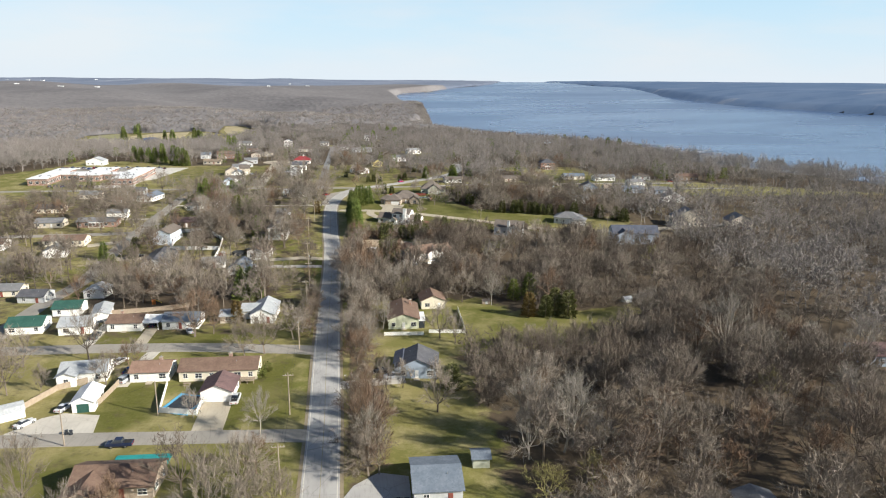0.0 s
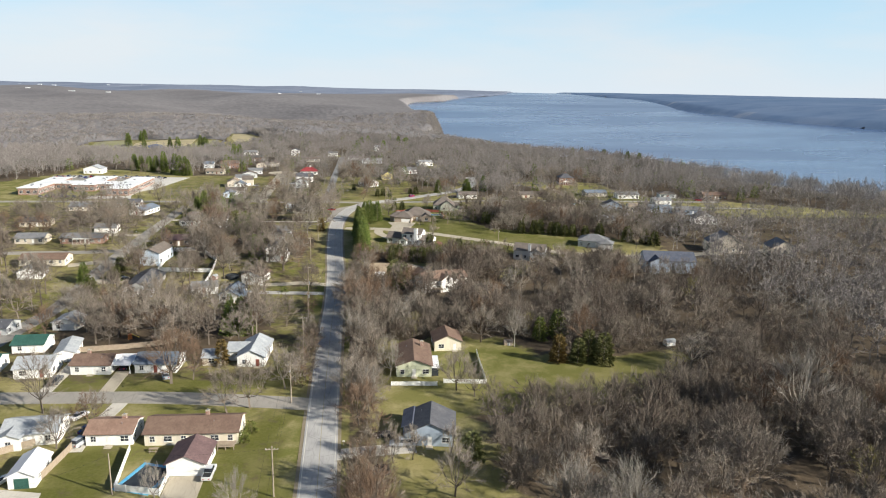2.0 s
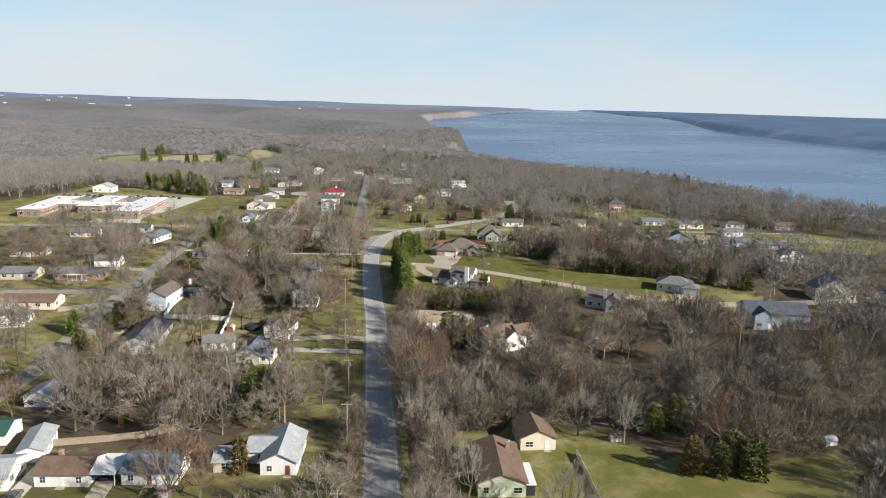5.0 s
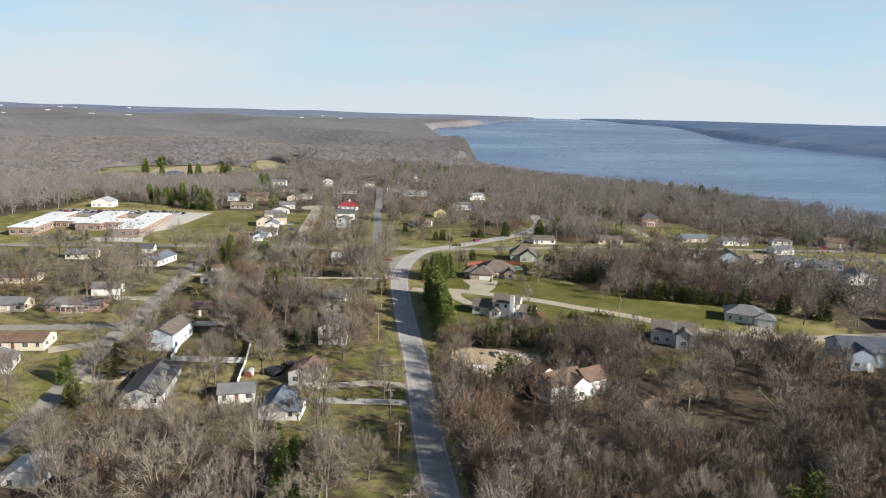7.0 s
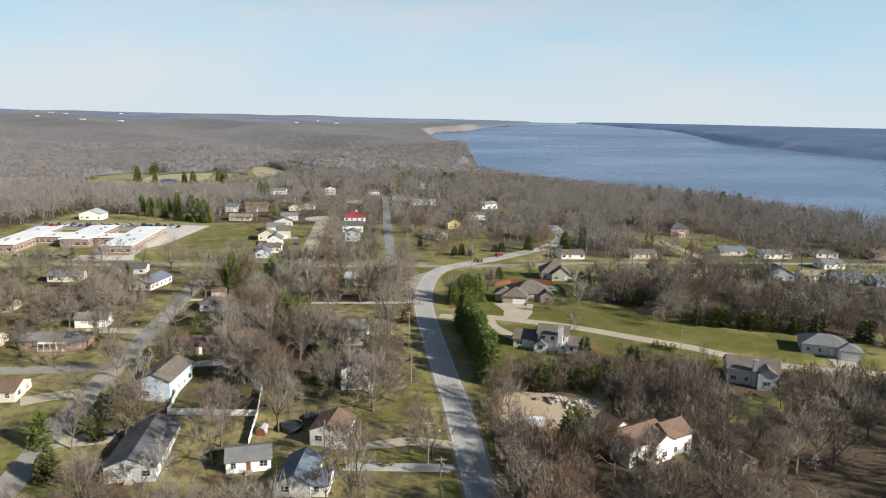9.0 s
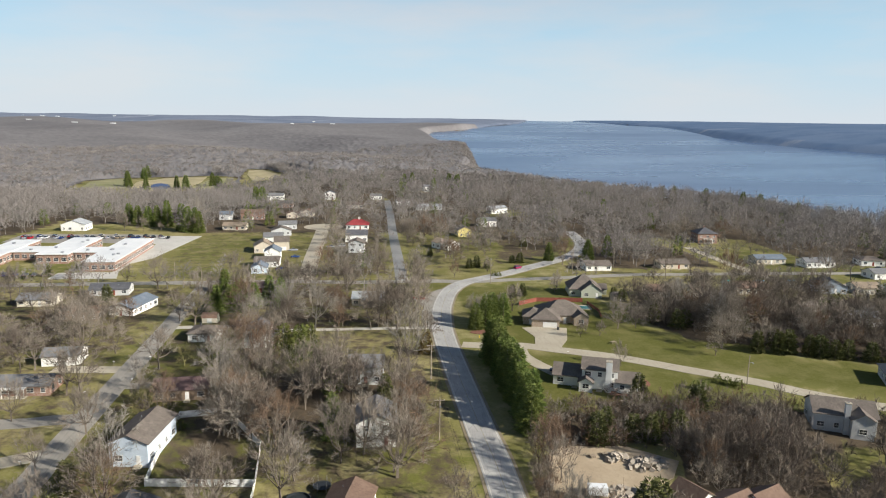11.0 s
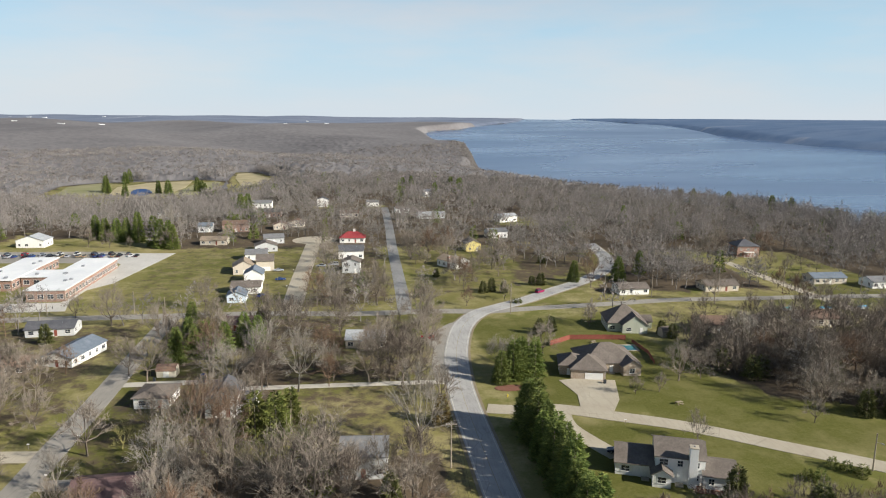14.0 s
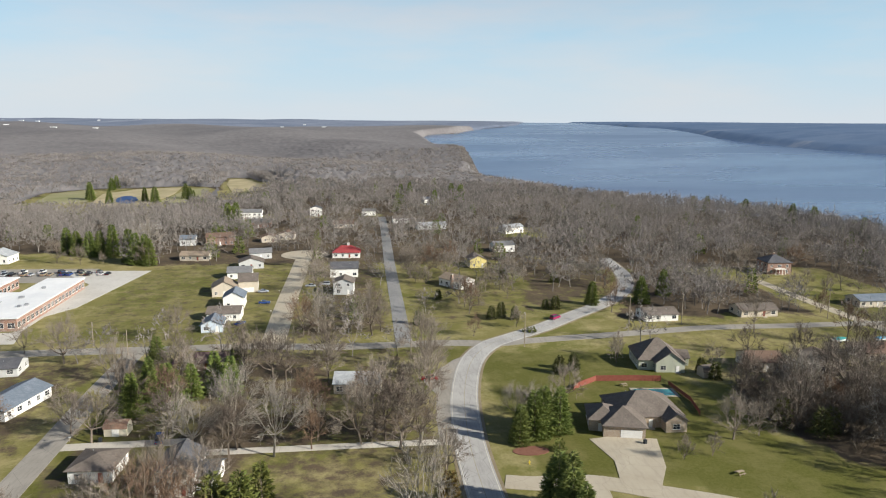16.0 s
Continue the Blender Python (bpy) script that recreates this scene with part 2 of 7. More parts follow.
M["bark"] = worn("grey_bark", (0.16, 0.13, 0.10), (0.22, 0.185, 0.15), 1.5, 0.95, grain=9, stretch=(1, 1, 0.3))
M["needle"] = leaf_material("pine_needles", (0.070, 0.112, 0.025), (0.210, 0.255, 0.060))
M["cedar"] = leaf_material("cedar_foliage", (0.055, 0.072, 0.022), (0.135, 0.135, 0.045))
M["bronze_cedar"] = leaf_material("bronzed_cedar", (0.110, 0.070, 0.022), (0.190, 0.125, 0.040))
M["shrub"] = leaf_material("evergreen_shrub", (0.07, 0.10, 0.02), (0.16, 0.17, 0.04))
M["budding"] = leaf_material("spring_buds", (0.21, 0.19, 0.07), (0.29, 0.26, 0.11))
# canopy colours are greyed and lightened to include distance haze
M["canopy"] = canopy_material("hazed_woods_canopy", (0.160, 0.152, 0.155), (0.215, 0.205, 0.205), (0.118, 0.112, 0.116), (0.09, 0.105, 0.06))
# horizon land: slate tints and glow stand in for distance haze
M["distance"] = hazed_land_material("hazed_woods_and_fields", (0.078, 0.092, 0.122), (0.108, 0.122, 0.152), (0.058, 0.072, 0.102), (0.22, 0.225, 0.24), 0.75)
# far bank: haze over the river is in the blue tones and glow
M["far_bank"] = hazed_land_material("hazed_bank_woods", (0.040, 0.064, 0.106), (0.056, 0.079, 0.120), (0.034, 0.056, 0.098), (0.12, 0.130, 0.15), 0.85)
M["water"] = water_material()
M["glass"] = worn("window_glass", (0.030, 0.036, 0.045), (0.045, 0.05, 0.06), 0.5, 0.08, bump=0, spec=0.6)
M["white_trim"] = worn("white_trim", (0.80, 0.79, 0.76), (0.72, 0.71, 0.68), 1.0, 0.5, bump=0.05)
M["white_metal"] = worn("white_metal_roof", (0.78, 0.79, 0.80), (0.68, 0.69, 0.70), 0.3, 0.45, bump=0.05)
M["membrane"] = worn("white_roof_membrane", (0.80, 0.80, 0.79), (0.66, 0.67, 0.68), 0.08, 0.6, bump=0.05, grain=1.5)
M["steel"] = worn("galvanised_steel", (0.42, 0.43, 0.44), (0.34, 0.35, 0.36), 2.0, 0.45, 0.7)
M["pole_wood"] = worn("weathered_pole_wood", (0.27, 0.22, 0.17), (0.34, 0.29, 0.23), 1.0, 0.9, grain=12, stretch=(1, 1, 0.1))
M["fence_wood"] = worn("weathered_fence_wood", (0.28, 0.22, 0.16), (0.36, 0.30, 0.23), 1.0, 0.9, grain=10)
M["red_wood"] = worn("red_stained_wood", (0.20, 0.058, 0.042), (0.25, 0.085, 0.06), 1.0, 0.85, grain=10)
M["vinyl"] = worn("white_vinyl", (0.82, 0.82, 0.80), (0.75, 0.75, 0.73), 0.7, 0.45, bump=0.03)
M["pool"] = worn("pool_water", (0.03, 0.19, 0.21), (0.05, 0.24, 0.26), 0.4, 0.08, bump=0.1, spec=0.5)
M["pool_blue"] = worn("blue_pool_liner", (0.08, 0.33, 0.55), (0.16, 0.45, 0.62), 0.4, 0.25, bump=0.05)
M["cover"] = worn("dark_pool_cover", (0.02, 0.024, 0.03), (0.035, 0.04, 0.045), 0.5, 0.4)
M["teal"] = worn("teal_pool_cover", (0.02, 0.20, 0.20), (0.03, 0.26, 0.25), 0.4, 0.5)
M["pond"] = worn("pond_water", (0.018, 0.055, 0.17), (0.03, 0.075, 0.20), 0.05, 0.6, space="world", bump=0.05, spec=0.15)
M["tyre"] = worn("black_rubber", (0.02, 0.02, 0.02), (0.03, 0.03, 0.03), 3, 0.9)
M["rim"] = worn("alloy_rim", (0.45, 0.45, 0.46), (0.38, 0.38, 0.39), 3, 0.35, 0.8, bump=0)
M["lamp_glass"] = worn("headlamp_glass", (0.7, 0.7, 0.7), (0.6, 0.6, 0.6), 3, 0.15, bump=0)
M["tail_glass"] = worn("tail_lamp_glass", (0.4, 0.02, 0.02), (0.3, 0.02, 0.02), 3, 0.2, bump=0)
M["orange_play"] = worn("orange_plastic", (0.65, 0.22, 0.06), (0.6, 0.2, 0.06), 2, 0.5, bump=0)
M["yellow_play"] = worn("yellow_plastic", (0.75, 0.58, 0.05), (0.7, 0.52, 0.05), 2, 0.5, bump=0)
M["rubble"] = worn("broken_stone", (0.40, 0.35, 0.29), (0.30, 0.26, 0.21), 1.0, 0.95, grain=4)
M["brick_red"] = brickwork("red_brick", (0.235, 0.108, 0.074), (0.285, 0.138, 0.094), (0.36, 0.32, 0.28))
M["brick_tan"] = brickwork("tan_brick", (0.36, 0.27, 0.19), (0.30, 0.22, 0.155), (0.42, 0.38, 0.33))
WALLS = {
    "white": (0.80, 0.79, 0.76), "cream": (0.68, 0.62, 0.50), "palegreen": (0.56, 0.58, 0.42), "grey": (0.50, 0.51, 0.51),
    "bluegrey": (0.36, 0.43, 0.52), "beige": (0.55, 0.49, 0.40), "yellow": (0.66, 0.56, 0.22), "taupe": (0.40, 0.35, 0.29),
    "brown": (0.26, 0.19, 0.135), "sage": (0.42, 0.44, 0.36), "lightblue": (0.55, 0.63, 0.72),
}
for key, value in WALLS.items():
    M["wall_" + key] = siding(key + "_lap_siding", value)
M["wall_brick"], M["wall_tanbrick"] = M["brick_red"], M["brick_tan"]
ROOFS = {
    "brown": ((0.155, 0.102, 0.078), (0.205, 0.14, 0.105)), "tan": ((0.27, 0.215, 0.16), (0.33, 0.265, 0.20)),
    "grey": ((0.165, 0.168, 0.172), (0.215, 0.215, 0.22)), "dark": ((0.085, 0.088, 0.10), (0.125, 0.125, 0.135)),
    "taupe": ((0.14, 0.118, 0.102), (0.185, 0.158, 0.137)), "lightgrey": ((0.33, 0.35, 0.365), (0.41, 0.43, 0.445)),
    "bluegrey": ((0.135, 0.165, 0.205), (0.185, 0.215, 0.255)), "rust": ((0.235, 0.150, 0.112), (0.285, 0.190, 0.145)),
    "green": ((0.03, 0.088, 0.072), (0.045, 0.115, 0.092)), "red": ((0.27, 0.042, 0.048), (0.33, 0.065, 0.068)),
    "maroon": ((0.13, 0.085, 0.085), (0.175, 0.115, 0.11)), "navy": ((0.075, 0.085, 0.115), (0.11, 0.12, 0.15)),
}
for key, value in ROOFS.items():
    M["roof_" + key] = shingle(key + "_shingles", *value)
M["roof_metal"] = M["white_metal"]

# ---- the lie of the land ----
RIM_Y = (0, 200, 400, 500, 600, 660, 740, 800, 850, 900, 1000, 1100, 1250)
RIM_X = (620, 520, 430, 395, 345, 318, 302, 288, 262, 212, 160, 118, 150)
LEFT_D = (1200, 1446, 2077, 2604, 3682, 4762, 5427, 9693, 14039, 27000)
LEFT_A = (8.2, 8.0, 6.3, 5.4, 4.3, 5.2, 7.6, 11.4, 12.6, 13.2)
RIGHT_D = (0, 1200, 2000, 2711, 3085, 3719, 4559, 6598, 10218, 13082, 27000)
RIGHT_A = (150, 95, 58, 38.9, 33.0, 29.3, 27.0, 25.4, 23.4, 20.5, 16.5)
CENTRE = (0.0, 200.0)


def true_distance(r):
    """The far land is drawn in: past 1200 m the sheet covers more and more ground."""
    u = np.clip((r - 1200) / 3600, 0, None)
    return r + 21000 * u ** 2.2


def river(x, y):
    """How far a place lies out in the river, in metres; negative on land."""
    dx, dy = x - CENTRE[0], y - CENTRE[1]
    r = np.hypot(dx, dy)
    d, a = true_distance(r), np.degrees(np.arctan2(dx, dy))
    left = (a - np.interp(d, LEFT_D, LEFT_A)) * np.pi / 180 * d
    near = x - np.interp(y, RIM_Y, RIM_X) - 105
    k = np.clip((r - 850) / 350, 0, 1)
    left = near * (1 - k) + left * k
    right = (np.interp(d, RIGHT_D, RIGHT_A) - a) * np.pi / 180 * d
    back = np.where((a > 150) | (a < -90), -400.0, 400.0)
    return np.minimum(np.minimum(left, right), back)


def bluff(x, y):
    """How far down the river bluff a place lies, 0 to 1; the bluff is steeper up the river."""
    dx, dy = x - CENTRE[0], y - CENTRE[1]
    near_bank = np.clip((14.5 - np.degrees(np.arctan2(dx, dy))) / 1.5, 0, 1)
    wide = 105 - 80 * np.clip((np.hypot(dx, dy) - 1000) / 200, 0, 1) * np.clip((2650 - np.hypot(dx, dy)) / 200, 0.78, 1) * near_bank
    return np.clip((river(x, y) + wide) / (wide + 5), 0, 1)


def height(x, y):
    """The ground's height."""
    x, y = np.asarray(x, float), np.asarray(y, float)
    r = np.hypot(x - CENTRE[0], y - CENTRE[1])
    d = true_distance(r)
    z = -4.2 * np.exp(-((y - 285) / 35) ** 2) * np.exp(-(x / 260) ** 2) + 1.5 * np.exp(-((y - 405) / 60) ** 2) * np.exp(-(x / 260) ** 2)
    k = np.clip((r - 500) / 700, 0, 1)
    z = z + k * (1 + 0.9 * np.clip((r - 1100) / 300, 0, 1) * np.clip(-x / 200, 0, 1)) * (9 * np.sin(x / 170 + 0.6 * np.sin(y / 240)) * np.sin(y / 210 + x / 500) + 4 * np.sin(x / 83 + y / 131))
    z = z - 10 * np.clip((y - 700) / 200, 0, 1) * np.clip((-x - 90) / 60, 0, 1) * np.clip((1450 - y) / 200, 0, 1)
    a = np.degrees(np.arctan2(x - CENTRE[0], y - CENTRE[1]))
    far_bank = np.clip((a - np.interp(d, RIGHT_D, RIGHT_A)) * np.pi / 180 * d / 1600, 0, 1)
    z = z + 26 * far_bank * np.clip((r - 1300) / 300, 0, 1) * np.clip((120 - a) / 10, 0, 1)
    s = bluff(x, y)
    z = z * (1 - s) - 34 * s * s * (3 - 2 * s)
    return EYE - (EYE - z) * np.where(r > 1, r / np.maximum(d, 1e-6), 1.0)


def gz(x, y):
    return float(height(np.array([x]), np.array([y]))[0])


def inside(x, y, poly):
    """Which places lie within a polygon of the plan."""
    x, y = np.asarray(x, float), np.asarray(y, float)
    hit = np.zeros(np.shape(x), bool)
    n = len(poly)
    for i in range(n):
        (x0, y0), (x1, y1) = poly[i], poly[(i + 1) % n]
        if y0 != y1:
            cross = ((y0 > y) != (y1 > y)) & (x < (x1 - x0) * (y - y0) / (y1 - y0) + x0)
            hit ^= cross
    return hit


def box(x0, y0, x1, y1):
    return [(x0, y0), (x1, y0), (x1, y1), (x0, y1)]


# Woods by how thickly they stand, and the open ground that is cut out of them.
WOODS = []


def wood(density, *edge):
    WOODS.append((density, list(edge)))


wood(1, (31, 60), (260, 60), (420, 180), (420, 345), (128, 325), (90, 322), (45, 300), (46, 232), (56, 217), (97, 216), (92, 202), (76, 184), (31, 180))
wood(1, (-1, 232), (46, 232), (46, 296), (22, 300), (3, 308), (-1, 300))
wood(0.8, (-0.5, 196), (7, 196), (7, 325), (-0.5, 320))
wood(0.5, (-0.5, 100), (6, 100), (7, 196), (-0.5, 196))
wood(0.9, (6, 329), (60, 326), (80, 322), (130, 322), (118, 332), (60, 347), (24, 349), (8, 345))
wood(1, (46, 296), (60, 300), (66, 326), (48, 324))
wood(0.9, (33, 308), (50, 302), (62, 300), (66, 328), (36, 326), (33, 318))
wood(0.9, (64, 428), (72, 402), (95, 384), (135, 370), (180, 376), (178, 440), (150, 450), (110, 447), (76, 450))
wood(0.6, (150, 300), (420, 300), (420, 430), (180, 436), (165, 372))
wood(0.9, (205, 528), (470, 380), (470, 700), (60, 1250), (-60, 1250), (60, 640), (106, 600), (160, 598), (205, 592))
wood(0.8, (66, 516), (145, 514), (148, 560), (112, 620), (104, 600), (90, 556))
wood(0.55, (34, 530), (60, 545), (84, 570), (90, 620), (40, 640), (45, 580))
wood(0.6, (-30, 625), (60, 625), (60, 900), (-30, 900))
wood(0.9, (-700, 700), (-140, 690), (-135, 850), (-20, 860), (60, 900), (60, 1250), (-700, 1250))
wood(0.6, (-140, 720), (-30, 720), (60, 840), (60, 910), (-20, 870), (-136, 860))
wood(0.9, (-700, 500), (-300, 500), (-240, 640), (-240, 720), (-700, 720))
wood(0.8, (-235, 668), (-150, 668), (-120, 690), (-120, 735), (-235, 735))
wood(0.75, (-92, 228), (-40, 226), (-28, 240), (-28, 262), (-52, 280), (-92, 290))
wood(0.75, (-74, 322), (-60, 345), (-44, 350), (-24, 340), (-18, 372), (-60, 372), (-78, 385), (-76, 350))
wood(0.5, (-62, 420), (-16, 420), (-16, 436), (-62, 440))
wood(0.7, (-74, 396), (-60, 396), (-58, 440), (-64, 452), (-72, 440))
wood(0.55, (-80, 452), (-44, 446), (-44, 484), (-80, 486))
wood(0.45, (-170, 400), (-115, 402), (-110, 480), (-170, 486))
wood(0.4, (-300, 290), (-150, 290), (-150, 480), (-300, 480))
wood(0.35, (-160, 180), (-112, 180), (-112, 300), (-160, 300))
wood(0.36, (-100, 205), (-14, 205), (-14, 420), (-100, 420))
wood(0.34, (-100, 420), (-14, 420), (-14, 490), (-100, 490))
wood(0.32, (-200, 160), (-108, 160), (-108, 490), (-200, 490))
wood(0.26, (-135, 500), (-20, 500), (-20, 630), (-135, 630))
wood(0.62, (-150, 630), (-20, 630), (-20, 735), (-150, 735))
wood(0.5, (-56, 505), (-24, 505), (-24, 650), (-46, 650), (-48, 560))
wood(0.28, (-12, 505), (40, 540), (40, 640), (-12, 640))
wood(0.22, (60, 450), (260, 450), (260, 545), (60, 520))
wood(0.16, (-100, 100), (-14, 100), (-14, 200), (-100, 200))
wood(0.6, (150, 340), (235, 340), (235, 460), (165, 445))
OPEN = [
    [(-345, 925), (-372, 1080), (-340, 1118), (-222, 1115), (-190, 1090), (-182, 960), (-205, 905), (-285, 900)], [(-196, 1192), (-168, 1192), (-128, 1095), (-126, 985), (-172, 985), (-190, 1100)],
    box(-132, 800, -95, 828), [(160, 545), (205, 545), (205, 596), (160, 598)],
    box(-72, 800, -55, 816), box(-30, 800, -15, 815), box(60, 700, 95, 740), box(20, 860, 45, 880),
]
LAWNS = [
    [(-60, 147), (-46, 147), (-46, 172), (-60, 172)], [(-34, 104), (-14, 104), (-14, 137), (-34, 137)], [(-30, 146), (-14, 146), (-14, 186), (-22, 186), (-30, 165)],
    box(-74, 100, -46, 137), [(-99, 352), (-80, 352), (-80, 440), (-99, 440)], box(-99, 318, -60, 348),
    [(4, 396), (30, 394), (60, 372), (130, 342), (130, 366), (95, 382), (64, 408), (58, 480), (4, 480)], [(8, 350), (70, 350), (52, 380), (14, 391)],
    box(-12, 470, 5, 489), box(-80, 200, -15, 212),
    [(160, 500), (260, 490), (260, 530), (160, 545)],
]


def woods(x, y):
    """How thickly trees stand at a place, 0 to 1."""
    d = np.zeros(np.shape(x))
    for k, poly in WOODS:
        d = np.where(inside(x, y, poly), np.maximum(d, k), d)
    for poly in OPEN:
        d = np.where(inside(x, y, poly), 0, d)
    return np.where(river(np.asarray(x, float), np.asarray(y, float)) > -15, 0, d)


def sheet(name, thetas, radii, heights, material, keep=None, smooth=True):
    """A sheet of quads over a fan of angles and distances from CENTRE."""
    th, rr = np.meshgrid(np.radians(thetas), radii)
    x, y = CENTRE[0] + rr * np.sin(th), CENTRE[1] + rr * np.cos(th)
    z = heights(x, y)
    nr, nt = x.shape
    co = np.stack([x, y, z], -1).reshape(-1, 3)
    i = np.arange(nr - 1)[:, None] * nt + np.arange(nt - 1)[None, :]
    quads = np.stack([i, i + nt, i + nt + 1, i + 1], -1)[..., ::-1].reshape(-1, 4)
    if keep is not None:
        quads = quads[keep(co[quads].mean(1))]
    return raw_mesh(name, co, quads, material, smooth)


def raw_mesh(name, co, faces, material, smooth=False):
    faces = np.asarray(faces)
    me = bpy.data.meshes.new(name)
    n = faces.shape[1]
    me.vertices.add(len(co))
    me.vertices.foreach_set("co", np.ascontiguousarray(co, dtype=np.float32).ravel())
    me.loops.add(faces.size)
    me.loops.foreach_set("vertex_index", np.ascontiguousarray(faces, dtype=np.int32).ravel())
    me.polygons.add(len(faces))
    me.polygons.foreach_set("loop_start", np.arange(0, faces.size, n, dtype=np.int32))
    me.update(calc_edges=True)
    me.polygons.foreach_set("use_smooth", np.full(len(faces), smooth))
    me.materials.append(material)
    return new(name, me)


def point_values(ob, name, values):
    at = ob.data.attributes.new(name, "FLOAT", "POINT")
    at.data.foreach_set("value", np.ascontiguousarray(values, dtype=np.float32))


def soft_normals(ob, normals):
    """Lets a crown of fine twigs take the light as one rounded mass."""
    at = ob.data.attributes.new("custom_normal", "FLOAT_VECTOR", "POINT")
    at.data.foreach_set("vector", np.ascontiguousarray(normals, dtype=np.float32).ravel())


def crown_normals(tris, n_wood, heart, soft=0.75):
    """Normals for a tree's triangles, corner by corner, leaning out from the heart of the crown; the triangles are turned to match."""
    flat = np.cross(tris[:, 1] - tris[:, 0], tris[:, 2] - tris[:, 0])
    flat /= np.linalg.norm(flat, axis=1, keepdims=True) + 1e-9
    out = tris.mean(1) - np.array([0, 0, heart])
    out /= np.linalg.norm(out, axis=1, keepdims=True) + 1e-9
    turn = (flat * out).sum(1) < 0
    turn[:n_wood] = False
    tris = np.where(turn[:, None, None], tris[:, ::-1], tris)
    flat = np.where(turn[:, None], -flat, flat)
    nor = flat * (1 - soft) + out * soft
    nor[:n_wood] = flat[:n_wood]
    nor /= np.linalg.norm(nor, axis=1, keepdims=True) + 1e-9
    return tris, np.repeat(nor[:, None], 3, 1)


def places(ob):
    co = np.empty(len(ob.data.vertices) * 3, np.float32)
    ob.data.vertices.foreach_get("co", co)
    return co.reshape(-1, 3)


front = np.arange(-42, 60.01, 0.5)
thetas = np.concatenate([np.arange(-180, -42, 3.0), front, np.arange(63, 180.1, 3.0)])
radii = np.concatenate([[0.0], np.arange(4, 640, 7.0), np.geomspace(640, 4850, 90)])
ground = tagged(sheet("ground", thetas, radii, lambda x, y: height(x, y) - 9 * np.clip((np.hypot(x, y - 200) - 1300) / 300, 0, 1), M["ground"]), "winter grass and leaf litter over gently rolling land", "ground", kind="structure")
gco = places(ground)
point_values(ground, "litter", np.clip(np.maximum(woods(gco[:, 0], gco[:, 1]) * 1.3, (np.hypot(gco[:, 0], gco[:, 1] - 200) - 1000) / 60), 0, 1))
lawn = np.zeros(len(gco))
for poly in LAWNS:
    lawn = np.where(inside(gco[:, 0], gco[:, 1], poly), 1.0, lawn)
for poly in ([(-10, 500), (60, 520), (80, 560), (60, 600), (20, 620), (-10, 620)], box(-56, 500, -22, 700), box(-132, 505, -66, 625)):
    lawn = np.where(inside(gco[:, 0], gco[:, 1], poly), 0.45, lawn)
lawn = np.where(inside(gco[:, 0], gco[:, 1], [(32, 184), (74, 186), (88, 202), (90, 214), (56, 217), (38, 228)]), 0.55, lawn)
point_values(ground, "lawn", lawn)


def water_height(x, y):
    r = np.hypot(x - CENTRE[0], y - CENTRE[1])
    return EYE - (EYE + 30) * r / true_distance(r)


water = tagged(sheet("water", np.arange(-8, 140.1, 0.5), np.concatenate([np.arange(350, 1300, 25.0), np.geomspace(1300, 4840, 70)]), water_height, M["water"],
                     keep=lambda c: river(c[:, 0], c[:, 1]) > -60), "wide blue-grey river, lightly rippled", "river", kind="structure")


def crowns(x, y, cell=8.5):
    """Round tree tops, one to each cell of a jittered grid, 0 in the gaps."""
    i, j = np.floor(x / cell), np.floor(y / cell)
    best = np.zeros(np.shape(x))
    for di in (-1, 0, 1):
        for dj in (-1, 0, 1):
            a, b = i + di, j + dj
            h1, h2, h3 = (np.mod(np.sin(a * p + b * q) * 43758.5453, 1.0) for p, q in ((12.9898, 78.233), (39.346, 11.135), (73.156, 52.235)))
            cx, cy = (a + 0.15 + 0.7 * h1) * cell, (b + 0.15 + 0.7 * h2) * cell
            wide = 4.4 + 2.2 * h3
            d2 = ((x - cx) ** 2 + (y - cy) ** 2) / wide ** 2
            best = np.maximum(best, (2.4 + 2.0 * h3) * np.clip(1 - d2, 0, 1))
    return best


def stands(x, y):
    return (river(x, y) < 2) & ((woods(x, y) > 0.7) | (y > 1240) | (x < -690) | (x > 430))


def canopy_height(x, y):
    r = np.hypot(x - CENTRE[0], y - CENTRE[1])
    edge = np.clip((-river(x, y) + 4) / 40, 0, 1)
    scale = r / true_distance(r)
    around = sum(stands(x + q * math.cos(k * math.pi / 4), y + q * math.sin(k * math.pi / 4)).astype(float) for k in range(8) for q in (8, 16)) / 16
    edge = edge * np.clip((around - 0.78) / 0.22, 0, 1) * np.clip((r - 785) / 45, 0, 1)
    return height(x, y) + (6.0 * edge + crowns(x, y) * edge * np.clip(1.25 - (r - 780) / 1500, 0.4, 1)) * np.maximum(scale, 0.35) + 0.5


def canopy_here(c):
    x, y = c[:, 0], c[:, 1]
    return stands(x, y) & (np.hypot(x, y - 200) > 780) & (np.degrees(np.arctan2(x, y - 200)) < np.where(y > 1000, 15, 60))


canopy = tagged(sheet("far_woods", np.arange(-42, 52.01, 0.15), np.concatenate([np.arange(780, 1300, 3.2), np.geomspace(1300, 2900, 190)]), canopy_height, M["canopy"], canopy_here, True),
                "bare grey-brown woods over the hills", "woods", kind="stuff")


def backdrop_height(x, y):
    r = np.hypot(x, y - 200)
    out = -river(x, y) + 4
    edge = np.where(x > 400, np.clip(out / 420, 0, 1), np.clip(out / 600, 0, 1) * np.clip((r - 2700) / 200, 0, 1))
    return height(x, y) - 1.0 + edge * (9 + 3 * np.sin(x / 140 + 2 * np.sin(y / 300)) * np.sin(y / 190)) * np.clip(1.4 - r / 4000, 0.35, 1)


def bearing(c):
    return np.degrees(np.arctan2(c[:, 0], c[:, 1] - 200))


